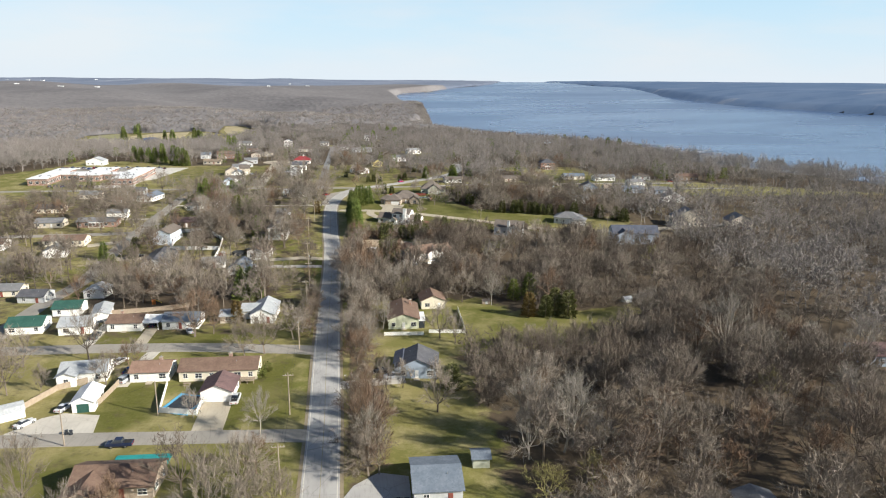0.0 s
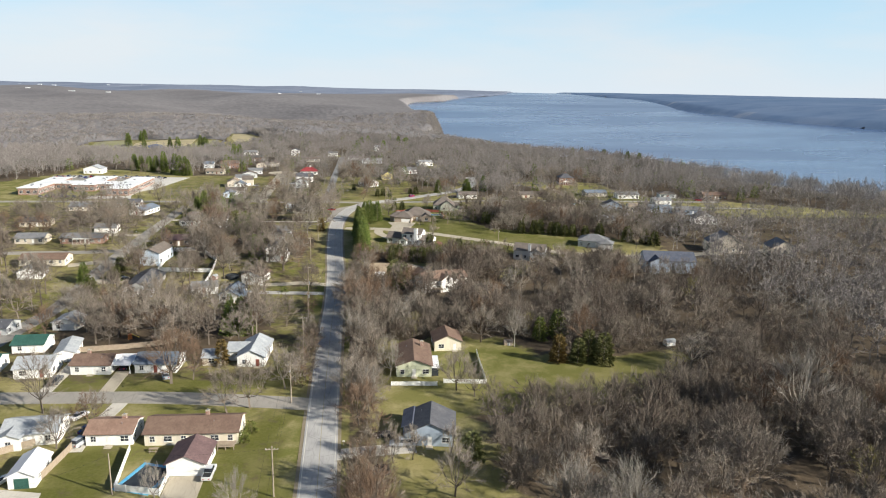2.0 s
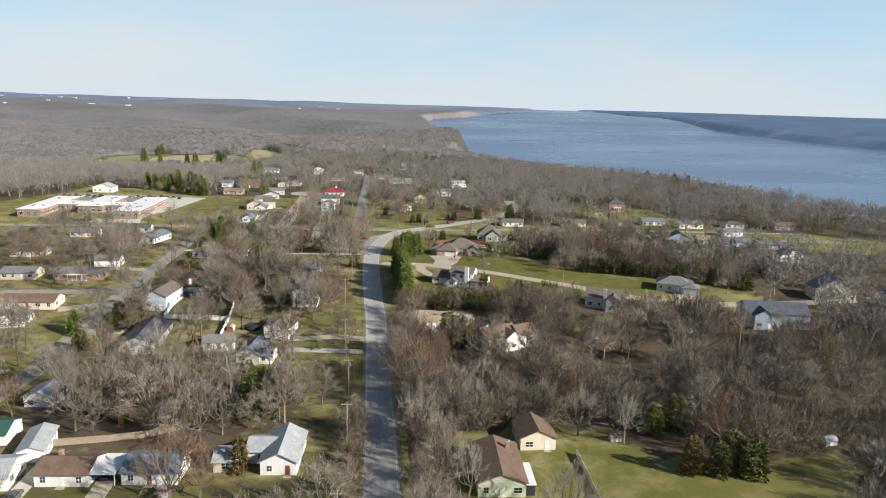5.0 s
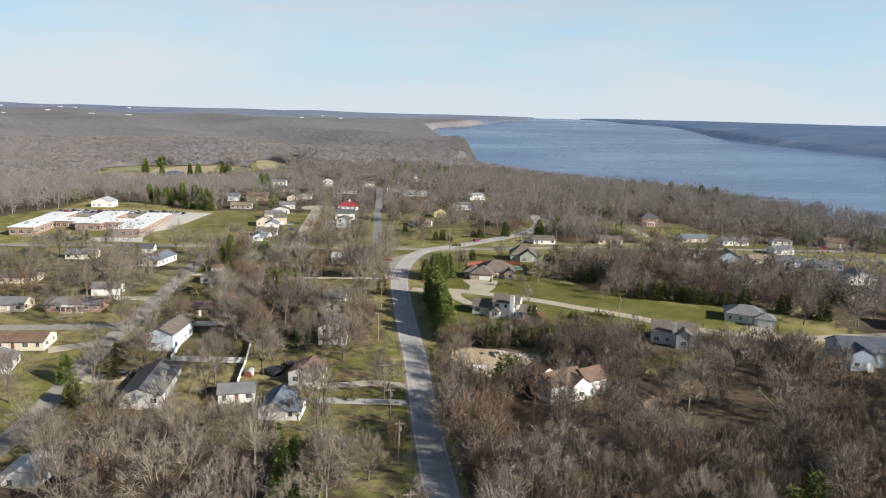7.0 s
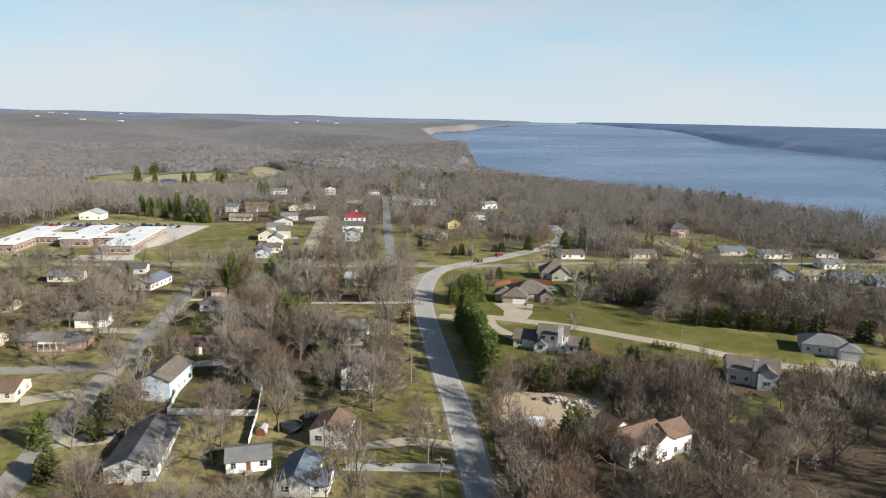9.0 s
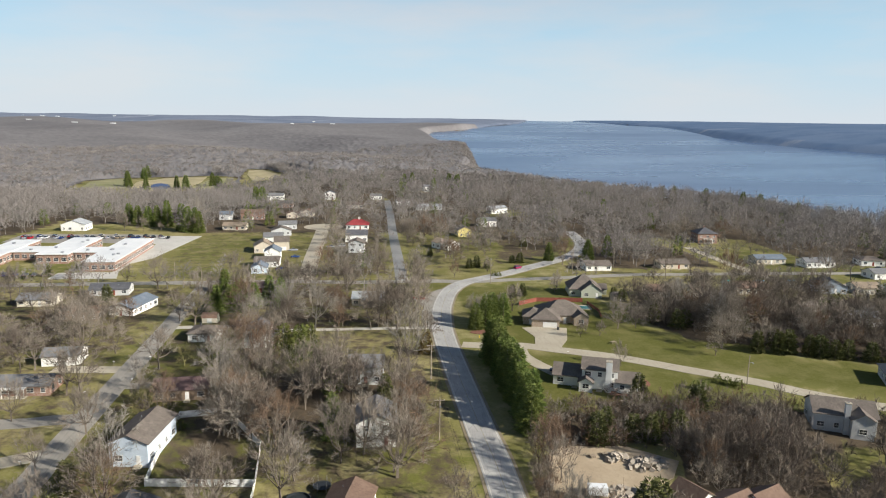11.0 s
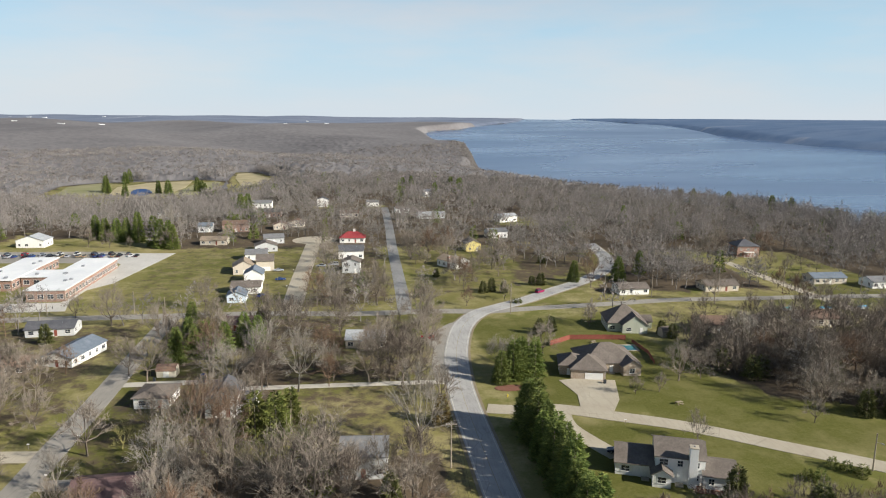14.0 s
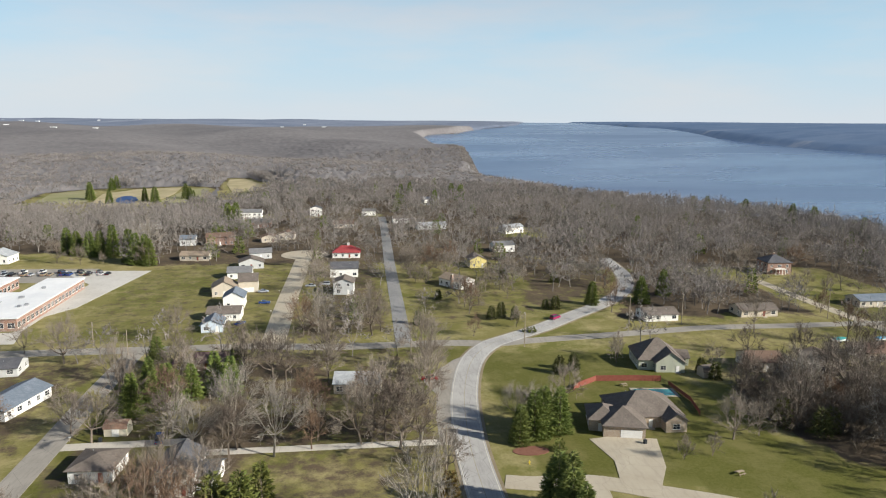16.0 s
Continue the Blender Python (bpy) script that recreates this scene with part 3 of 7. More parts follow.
# horizon hills, with haze painted into their colour and glow
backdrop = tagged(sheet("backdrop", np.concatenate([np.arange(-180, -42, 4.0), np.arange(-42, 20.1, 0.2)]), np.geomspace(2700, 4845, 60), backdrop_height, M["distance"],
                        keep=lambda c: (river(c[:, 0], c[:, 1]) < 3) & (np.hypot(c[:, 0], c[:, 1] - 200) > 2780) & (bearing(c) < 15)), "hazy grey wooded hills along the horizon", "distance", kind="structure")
# the far bank carries its haze in its own colour and glow
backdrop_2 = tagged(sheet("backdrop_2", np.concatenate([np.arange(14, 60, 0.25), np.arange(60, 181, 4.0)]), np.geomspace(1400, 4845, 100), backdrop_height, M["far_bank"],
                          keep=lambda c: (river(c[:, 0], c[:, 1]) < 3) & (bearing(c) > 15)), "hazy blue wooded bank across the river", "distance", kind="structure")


# ---- roads ----
def smooth_line(points, step=2.5):
    """A Catmull-Rom line through the points, cut into short steps."""
    p = [Vector(q) for q in points]
    p = [2 * p[0] - p[1], *p, 2 * p[-1] - p[-2]]
    out = []
    for i in range(1, len(p) - 2):
        n = max(2, int((p[i + 1] - p[i]).length / step))
        for k in range(n):
            t = k / n
            a, b, c, d = p[i - 1:i + 3]
            out.append(0.5 * (2 * b + (c - a) * t + (2 * a - 5 * b + 4 * c - d) * t * t + (3 * b - a - 3 * c + d) * t ** 3))
    return out + [p[-2]]


def strip(name, points, width, material, lift, label, category="road", kind="structure", offset=0.0, dash=None):
    """A paved strip along a line of the plan, a slab with its edges showing above the grass."""
    line = smooth_line(points)
    co, faces = [], []
    run = 0.0
    for i, p in enumerate(line):
        way = (line[min(i + 1, len(line) - 1)] - line[max(i - 1, 0)]).normalized()
        side = Vector((way.y, -way.x))
        for u in (-0.5, -0.5, 0.0, 0.5, 0.5):
            q = p + side * (u * width + offset)
            co.append((q.x, q.y, gz(q.x, q.y) + lift))
        for j in (0, 4):
            x, y, z = co[len(co) - 5 + j]
            co[len(co) - 5 + j] = (x, y, z - 0.3)
        if i:
            run += (p - line[i - 1]).length
            if dash and (run % (dash * 3)) > dash:
                continue
            b, a = len(co) - 5, len(co) - 10
            for j in range(4):
                faces.append((a + j, a + j + 1, b + j + 1, b + j))
    return tagged(raw_mesh(name, np.array(co), np.array(faces), material), label, category, kind=kind)


def patch(name, poly, material, lift, label, category="drive", kind="structure"):
    """A flat area of the plan, laid a little above the ground."""
    bm = bmesh.new()
    vs = [bm.verts.new((x, y, 0)) for x, y in poly]
    f = bm.faces.new(vs)
    f.normal_update()
    if f.normal.z < 0:
        f.normal_flip()
    bmesh.ops.triangulate(bm, faces=bm.faces[:])
    for _ in range(2):
        bmesh.ops.subdivide_edges(bm, edges=[e for e in bm.edges if e.calc_length() > 7], cuts=1)
        bmesh.ops.triangulate(bm, faces=bm.faces[:])
    rim = [e for e in bm.edges if e.is_boundary]
    for v in bm.verts:
        v.co.z = gz(v.co.x, v.co.y) + lift
    ext = bmesh.ops.extrude_edge_only(bm, edges=rim)
    for v in ext["geom"]:
        if isinstance(v, bmesh.types.BMVert):
            v.co.z -= 0.3
    me = bpy.data.meshes.new(name)
    bm.to_mesh(me), bm.free()
    me.materials.append(material)
    return tagged(new(name, me), label, category, kind=kind)


MAIN = [(-6.3, 60), (-6.3, 117), (-6.2, 147), (-6.5, 180), (-6.6, 218), (-6.9, 311), (-8.0, 340), (-8.8, 375), (-8.9, 405), (-7.6, 425), (-4.5, 448), (1.5, 472), (9.5, 487), (19, 495), (33, 505.5), (48, 519), (65, 534), (80, 551), (90, 569), (97, 592), (101, 628)]
strip("road", MAIN, 7.4, M["asphalt"], 0.13, "long two-lane road of weathered grey asphalt")
strip("shoulder", MAIN, 8.9, M["shoulder"], 0.07, "gravel verge beside the road", "verge")
strip("edge_line", MAIN, 0.15, M["paint"], 0.138, "worn white edge line", "road marking", offset=3.25)
strip("edge_line", MAIN, 0.15, M["paint"], 0.138, "worn white edge line", "road marking", offset=-3.25)
strip("lane_line", MAIN, 0.11, M["yellow_paint"], 0.138, "worn yellow centre line", "road marking")
NORTH = [(-17.9, 494), (-17.8, 504), (-17.2, 542), (-16.3, 620), (-14.4, 707), (-13.6, 768), (-13.4, 800)]
# north street, its tree shade painted in as darker asphalt
strip("road", NORTH, 5.6, M["shaded_asphalt"], 0.11, "straight side street running on between bare trees")
WEST = [(-260, 494), (-145, 494.5), (-94, 494.5), (-67, 494.5), (-39.5, 491), (-5.7, 491.5), (10, 489)]
strip("road", WEST, 6.4, M["side_street"], 0.10, "pale side street past the school field")
EAST = [(14, 489), (29, 491.5), (59, 495), (93, 499.3), (126, 498.6), (162, 498.4), (260, 494)]
strip("road", EAST, 5.6, M["side_street"], 0.10, "pale side street past the ranch houses")
strip("road", [(-104.5, 60), (-104.5, 293), (-103.5, 330), (-102.5, 380), (-102.5, 420), (-103.5, 450), (-104, 491)], 6.4, M["side_street"], 0.09, "straight residential street of grey chip seal")
strip("road", [(-200, 202), (-97, 198.5), (-65, 197), (-43, 195), (-20, 191), (-8, 188.5)], 6.6, M["side_street"], 0.09, "pale cross street with tree shadows")
strip("road", [(-140, 148), (-74, 145), (-39, 142.3), (-12.6, 140), (-8, 139)], 5.6, M["side_street"], 0.09, "pale cross street beside the lawns")
strip("road", [(-260, 350), (-133, 350.5), (-111, 352), (-104, 352.5)], 5.4, M["side_street"], 0.08, "short residential side street")
strip("road", [(-61.8, 496), (-61.6, 509), (-62, 547), (-61.7, 598), (-61.5, 650)], 8.2, M["concrete"], 0.08, "pale concrete dead-end street")
patch("turning_circle", [(-61.5 + 13 * math.cos(a * math.tau / 20), 652 + 13 * math.sin(a * math.tau / 20)) for a in range(20)], M["concrete"], 0.10, "round concrete turning circle", "road")
strip("road", [(-4, 398), (2, 396.6), (13.5, 396), (25, 391), (42, 383), (60, 371), (76, 360.5), (86, 352), (100, 343), (124, 336), (150, 337), (172, 339), (215, 345)], 5.4, M["concrete"], 0.09, "curving pale concrete lane")
strip("road", [(155.5, 570), (155.4, 550), (156, 518), (157, 499), (158, 470), (157, 440)], 5.4, M["concrete"], 0.08, "pale concrete side street")
strip("road", [(160, 470), (200, 472), (280, 465)], 5.2, M["side_street"], 0.07, "far residential street")
# drives
strip("drive", [(-70, 418), (-56, 417.6), (-23, 417.2), (-13.7, 416.8), (-10, 416)], 2.8, M["gravel"], 0.07, "long gravel drive under a row of trees", "drive")
strip("drive", [(-36, 305.2), (-27, 305.6), (-21, 306.6), (-14.6, 305.4), (-9, 304)], 3.4, M["concrete"], 0.07, "pale concrete drive", "drive")
strip("drive", [(-36, 297), (-24, 296), (-12, 295), (-8, 294)], 3.2, M["asphalt"], 0.07, "grey asphalt drive", "drive")
strip("drive", [(-4, 164), (2, 165), (14, 166)], 4.4, M["gravel"], 0.07, "gravel drive beside the road", "drive")
patch("drive", [(-35.2, 143), (-28.4, 143), (-28.4, 158.5), (-35.2, 158.5)], M["concrete"], 0.08, "wide concrete drive in front of the garage")
patch("gravel_yard", [(-76, 147), (-56, 145.5), (-57.5, 155), (-66, 157), (-70, 155)], M["gravel"], 0.08, "pale gravel parking yard", "yard")
strip("drive", [(-55, 194), (-57.3, 178), (-57.5, 170)], 3.6, M["gravel"], 0.07, "gravel drive between two houses", "drive")
strip("drive", [(-60.6, 197), (-60.6, 213)], 3.6, M["concrete"], 0.08, "concrete drive to the carport", "drive")
strip("drive", [(-75.5, 198), (-75.5, 222)], 3.2, M["gravel"], 0.07, "gravel drive between houses", "drive")
strip("drive", [(-103, 310), (-96, 310.5), (-89, 312)], 5.0, M["concrete"], 0.08, "concrete drive", "drive")
strip("drive", [(-104, 336), (-112, 333), (-119, 330)], 5.0, M["concrete"], 0.08, "concrete drive", "drive")
strip("drive", [(-105, 384), (-115, 385), (-124, 386)], 5.0, M["concrete"], 0.08, "concrete drive in front of the garage", "drive")
strip("drive", [(-102, 424), (-90, 424), (-72, 424)], 3.4, M["gravel"], 0.07, "gravel drive", "drive")
strip("drive", [(-104, 372), (-92, 371.5), (-88, 371)], 4.0, M["side_street"], 0.07, "shaded drive", "drive")
patch("drive", [(19, 393), (26, 390.5), (31.5, 400), (35.2, 413), (24.6, 415.4), (19.5, 414.6), (21.5, 404)], M["concrete"], 0.10, "wide pale concrete drive in front of the garage")
strip("drive", [(14, 395), (13.5, 386), (17, 377), (20, 371)], 4.6, M["concrete"], 0.08, "concrete drive", "drive")
patch("drive", [(113, 338), (121, 334), (124, 346), (117, 351)], M["concrete"], 0.10, "concrete drive in front of the garage")
patch("parking_lot", [(-176, 620), (-133, 617), (-143, 550), (-150, 538), (-150, 520), (-146, 505), (-176, 505), (-176, 518), (-152.5, 518), (-152.5, 590)], M["lot"], 0.09, "pale school parking lot", "parking lot")
patch("parking_lot", [(-240, 600), (-160, 594), (-160, 624), (-240, 628)], M["side_street"], 0.07, "grey school parking lot", "parking lot")
patch("drive", [(2, 108), (10.5, 108), (10.8, 121), (5, 123), (0, 119), (-2.5, 114)], M["asphalt"], 0.08, "dark asphalt parking beside the house")
patch("turnout", [(-11.5, 414), (-15, 418), (-14.5, 430), (-12.5, 446), (-15, 456), (-12, 462), (-4, 474), (1, 478), (-2, 470), (-7, 450), (-11, 430)], M["side_street"], 0.09, "pale gravel turnout beside the bend", "verge")
patch("dirt_yard", [(4, 325), (3, 314), (12, 309), (24, 313), (30, 316), (34, 322), (24, 329), (8, 330)], M["dirt"], 0.07, "bare dirt yard with heaps of rubble", "yard")
patch("fairway", [(-343, 987), (-352, 1030), (-363, 1070), (-350, 1098), (-337, 1110), (-318, 1080), (-310, 1043), (-300, 1010), (-295, 985), (-318, 972)], M["fairway"], 0.4, "pale golf fairway", "fairway")
patch("fairway", [(-284, 964), (-296, 1015), (-305, 1061), (-282, 1101), (-233, 1107), (-226, 1040), (-232, 961), (-258, 948)], M["sand_green"], 0.35, "straw-coloured golf rough round a pond", "fairway")
patch("fairway", [(-222, 1090), (-196, 1085), (-190, 1000), (-205, 960), (-226, 980)], M["fairway"], 0.4, "pale golf fairway", "fairway")
patch("fairway", [(-185, 1121), (-191, 1177), (-174, 1186), (-138, 1097), (-141, 1043), (-166, 1044)], M["sand_green"], 0.4, "pale straw-coloured golf rough", "fairway")
patch("pond", [(-262 + (9.5 + math.cos(3 * k)) * math.cos(k * math.tau / 24) - 9.5 * math.sin(k * math.tau / 24), 999 + 33 * math.sin(k * math.tau / 24) + 2.5 * math.cos(k * math.tau / 24)) for k in range(24)], M["pond"], 0.7, "small blue golf-course pond", "pond")

# ---- building blocks ----
def part(name, bm, material, parent, label="", at=None, smooth=False):
    """Links a bmesh as one mesh object under a thing or a part."""
    me = bm
    if isinstance(bm, bmesh.types.BMesh):
        me = bpy.data.meshes.new(name)
        for f in bm.faces:
            f.smooth = smooth
        bm.to_mesh(me), bm.free()
        me.materials.append(material)
    ob = new(name, me)
    ob.parent = parent
    if at is not None:
        ob.matrix_basis = at
    return tagged(ob, label) if label else ob


def thing(name, x, y, yaw, label, category, group="", z=None):
    ob = new(name)
    ob.matrix_basis = pose(x, y, gz(x, y) if z is None else z, 0, 0, yaw)
    ob.empty_display_size = 0.3
    return tagged(ob, label, category, group)


def block(bm, x0, y0, z0, x1, y1, z1):
    """Adds a box to a bmesh."""
    vs = [bm.verts.new((x, y, z)) for z in (z0, z1) for x, y in ((x0, y0), (x1, y0), (x1, y1), (x0, y1))]
    for f in ((3, 2, 1, 0), (4, 5, 6, 7), (0, 1, 5, 4), (1, 2, 6, 5), (2, 3, 7, 6), (3, 0, 4, 7)):
        bm.faces.new([vs[i] for i in f])
    return vs


def boxes(*specs, bevel=0.0):
    bm = bmesh.new()
    for s in specs:
        block(bm, *s)
    if bevel:
        bmesh.ops.bevel(bm, geom=bm.edges[:], offset=bevel, segments=1, affect="EDGES")
    return bm


def tube(bm, a, b, r0, r1, sides=6):
    """Adds a tapered round bar from a to b."""
    a, b = Vector(a), Vector(b)
    q = (b - a).to_track_quat("Z", "Y")
    rings = []
    for p, r in ((a, r0), (b, r1)):
        rings.append([bm.verts.new(p + q @ Vector((r * math.cos(k * math.tau / sides), r * math.sin(k * math.tau / sides), 0))) for k in range(sides)])
    for k in range(sides):
        bm.faces.new((rings[0][k], rings[0][(k + 1) % sides], rings[1][(k + 1) % sides], rings[1][k]))
    bm.faces.new(rings[1])
    bm.faces.new(rings[0][::-1])


SHARED = {}


def shared(key, make, material):
    """A mesh that alike parts share."""
    if key not in SHARED:
        bm = make()
        me = bpy.data.meshes.new(key[0])
        bm.to_mesh(me), bm.free()
        me.materials.append(material)
        SHARED[key] = me
    return SHARED[key]


def lattice(xs, zs, hole, y0, y1, back=True):
    """One connected board of cells between the lines xs and zs, with the holes left out."""
    bm = bmesh.new()
    v = {(i, k, j): bm.verts.new((x, y, z)) for i, x in enumerate(xs) for k, z in enumerate(zs) for j, y in enumerate((y0, y1))}
    solid = {(i, k) for i in range(len(xs) - 1) for k in range(len(zs) - 1) if not hole(i, k)}
    for i, k in solid:
        bm.faces.new((v[i, k, 0], v[i + 1, k, 0], v[i + 1, k + 1, 0], v[i, k + 1, 0]))
        if back:
            bm.faces.new((v[i, k, 1], v[i, k + 1, 1], v[i + 1, k + 1, 1], v[i + 1, k, 1]))
        for (di, dk), (a, b) in (((0, -1), ((i, k), (i + 1, k))), ((1, 0), ((i + 1, k), (i + 1, k + 1))), ((0, 1), ((i + 1, k + 1), (i, k + 1))), ((-1, 0), ((i, k + 1), (i, k)))):
            if (i + di, k + dk) not in solid:
                bm.faces.new((v[(*b, 0)], v[(*a, 0)], v[(*a, 1)], v[(*b, 1)]))
    bmesh.ops.delete(bm, geom=[q for q in bm.verts if not q.link_faces], context="VERTS")
    return bm


def prism(profile, x0, x1, axis="x"):
    """A solid from a closed profile of (across, up), drawn out along an axis."""
    bm = bmesh.new()
    ends = []
    for e in (x0, x1):
        ends.append([bm.verts.new((e, a, b) if axis == "x" else (a, e, b)) for a, b in profile])
    n = len(profile)
    for k in range(n):
        bm.faces.new((ends[0][k], ends[0][(k + 1) % n], ends[1][(k + 1) % n], ends[1][k]))
    bm.faces.new(ends[0][::-1]), bm.faces.new(ends[1])
    bmesh.ops.recalc_face_normals(bm, faces=bm.faces[:])
    return bm


def gable_wall(l, d, h, rise, ridge):
    """Walls of a house; the gables run up under the roof."""
    if ridge == "x":
        return prism([(-d / 2, -0.5), (d / 2, -0.5), (d / 2, h), (0, h + rise), (-d / 2, h)], -l / 2, l / 2, "x")
    if ridge == "y":
        return prism([(-l / 2, -0.5), (l / 2, -0.5), (l / 2, h), (0, h + rise), (-l / 2, h)], -d / 2, d / 2, "y")
    return boxes((-l / 2, -d / 2, -0.5, l / 2, d / 2, h))


def gable_roof(l, d, h, rise, ridge, over=0.45, thick=0.16):
    half = (d if ridge == "x" else l) / 2
    run = (l if ridge == "x" else d) / 2 + over * 0.8
    k = rise / half
    e, ze = half + over, h - over * k
    prof = [(-e, ze), (0, h + rise), (e, ze), (e, ze + thick), (0, h + rise + thick), (-e, ze + thick)]
    return prism([(a, b + 0.02) for a, b in prof], -run, run, ridge)


def hip_roof(l, d, h, rise, over=0.5, thick=0.16):
    a, b = l / 2 + over, d / 2 + over
    bm = bmesh.new()
    z0 = h - 0.1
    top = z0 + rise
    if l >= d:
        r0, r1 = (-(a - b), 0), (a - b, 0)
    else:
        r0, r1 = (0, -(b - a)), (0, b - a)
    base = [bm.verts.new((x, y, z0)) for x, y in ((-a, -b), (a, -b), (a, b), (-a, b))]
    eave = [bm.verts.new((x, y, z0 + thick)) for x, y in ((-a, -b), (a, -b), (a, b), (-a, b))]
    p, q = bm.verts.new((*r0, top + thick)), bm.verts.new((*r1, top + thick))
    bm.faces.new(base[::-1])
    for k in range(4):
        bm.faces.new((base[k], base[(k + 1) % 4], eave[(k + 1) % 4], eave[k]))
    if l >= d:
        for f in ((eave[0], eave[1], q, p), (eave[1], eave[2], q), (eave[2], eave[3], p, q), (eave[3], eave[0], p)):
            bm.faces.new(f)
    else:
        for f in ((eave[0], eave[1], p), (eave[1], eave[2], q, p), (eave[2], eave[3], q), (eave[3], eave[0], p, q)):
            bm.faces.new(f)
    bmesh.ops.recalc_face_normals(bm, faces=bm.faces[:])
    return bm


def add_window(parent, m, w=1.1, h=1.2):
    """A framed window with a sill, set in a wall; m stands at its lower middle, looking out along -y."""
    xs = (-w / 2 - 0.06, -w / 2, -0.02, 0.02, w / 2, w / 2 + 0.06)
    zs = (-0.06, 0.0, h / 2 - 0.025, h / 2 + 0.025, h, h + 0.06)
    fr = shared(("frame", w, h), lambda: lattice(xs, zs, lambda i, k: i in (1, 3) and k in (1, 3), -0.05, 0.03, back=False), M["white_trim"])
    sill = shared(("sill", w), lambda: boxes((-w / 2 - 0.15, -0.12, -0.11, w / 2 + 0.15, 0.02, -0.061)), M["white_trim"])
    pn = shared(("pane", w, h), lambda: boxes((-w / 2, -0.015, 0.0, w / 2, 0.03, h)), M["glass"])
    win = part("window", fr, None, parent, at=m)
    part("sill", sill, None, win)
    part("pane", pn, None, win)


def add_door(parent, m, colour="white_trim"):
    leaf = shared(("door", colour), lambda: boxes((-0.46, -0.06, 0, 0.46, 0.02, 2.05), bevel=0.012), M[colour])
    step = shared(("step",), lambda: prism([(-1.45, -0.5), (0, -0.5), (0, -0.02), (-1.1, -0.02), (-1.1, -0.18), (-1.45, -0.18)], -0.8, 0.8, "x"), M["concrete"])
    part("door", leaf, None, parent, at=m)
    part("step", step, None, parent, at=m)


def add_garage_door(parent, m, w, colour="white_trim"):
    def make():
        prof = [(0.02, 0.0)] + [q for k in range(4) for q in ((-0.06, 0.53 * k), (-0.06, 0.53 * k + 0.49), (-0.03, 0.53 * k + 0.5), (-0.03, 0.53 * k + 0.52))] + [(0.02, 2.12)]
        return prism(prof, -w / 2, w / 2, "x")
    part("garage_door", shared(("garage_door", w, colour), make, M[colour]), None, parent, at=m)


def add_wing(house, dx, dy, l, d, h, ridge, wall, roof, pitch=0.36, windows=True, sides="flr", storeys=1, turn=0.0, garage=0.0, garage_colour="white_trim", over=0.45, gw_at=0.0):
    """One rectangular block of a house with its walls, roof and windows."""
    base = pose(dx, dy, 0, 0, 0, turn)
    rise = pitch * (min(l, d) if ridge == "hip" else d if ridge == "x" else l) / 2
    w = part("wall", gable_wall(l, d, h, rise, ridge), M["wall_" + wall], house, at=base)
    bm = hip_roof(l, d, h, rise) if ridge == "hip" else gable_roof(l, d, h, rise, ridge, over)
    part("roof", bm, M["roof_" + roof], house, at=base)
    if not windows:
        return w
    spots = {"f": (l, pose(0, -d / 2, 0)), "b": (l, pose(0, d / 2, 0, 0, 0, 180)), "l": (d, pose(-l / 2, 0, 0, 0, 0, -90)), "r": (d, pose(l / 2, 0, 0, 0, 0, 90))}
    for s in sides:
        length, m = spots[s]
        n = max(1, int(length / 3.1))
        for k in range(n):
            u = (k + 0.5) / n * length - length / 2
            for st in range(storeys):
                z = 0.95 + st * 2.75
                if z + 1.4 > h:
                    continue
                if garage and s == "f" and st == 0 and abs(u - gw_at) < garage / 2 + 0.8:
                    continue
                if s == "f" and st == 0 and k == n // 2 and not garage and n > 1:
                    add_door(house, base @ m @ pose(u, 0, 0.2), "red_wood" if (int(l * 7) % 3 == 0) else "white_trim")
                else:
                    add_window(house, base @ m @ pose(u, 0, z), 1.6 if (k + int(d)) % 3 == 0 else 1.0, 1.2)
    if garage:
        add_garage_door(house, base @ pose(gw_at, -d / 2, 0.02), garage, garage_colour)
    return w


def add_chimney(house, x, y, z0, z1, mat="brick_red", w=0.8):
    c = part("chimney", boxes((-w / 2, -w / 2, z0, w / 2, w / 2, z1), bevel=0.02), M[mat], house, at=pose(x, y, 0))
    part("cap", boxes((-w / 2 - 0.08, -w / 2 - 0.08, z1 - 0.02, w / 2 + 0.08, w / 2 + 0.08, z1 + 0.12), bevel=0.01), M["concrete"], c)
    part("flue", boxes((-0.14, -0.14, z1 + 0.1, 0.14, 0.14, z1 + 0.35)), M["steel"], c)


def add_deck(house, x0, y0, x1, y1, z, foot, material="fence_wood"):
    """A raised deck with boards, a railing and posts."""
    n = int((y1 - y0) / 0.3)
    for k in range(n):
        part("board", boxes((x0, y0 + k * (y1 - y0) / n + 0.01, z - 0.06, x1, y0 + (k + 1) * (y1 - y0) / n - 0.01, z)), M[material], house)
    xs = []
    m = int((x1 - x0) / 0.35)
    for k in range(m + 1):
        u = x0 + (x1 - x0 - 0.07) * k / m
        xs += [u, u + 0.07]
    part("railing", lattice(xs, (z, z + 0.12, z + 0.85, z + 0.95), lambda i, k: i % 2 == 1 and k == 1, y0, y0 + 0.06), M[material], house)
    for k in range(4):
        u = x0 + 0.1 + (x1 - x0 - 0.2) * k / 3
        part("post", boxes((u - 0.08, y0 + 0.1, foot, u + 0.08, y0 + 0.26, z - 0.06)), M[material], house)


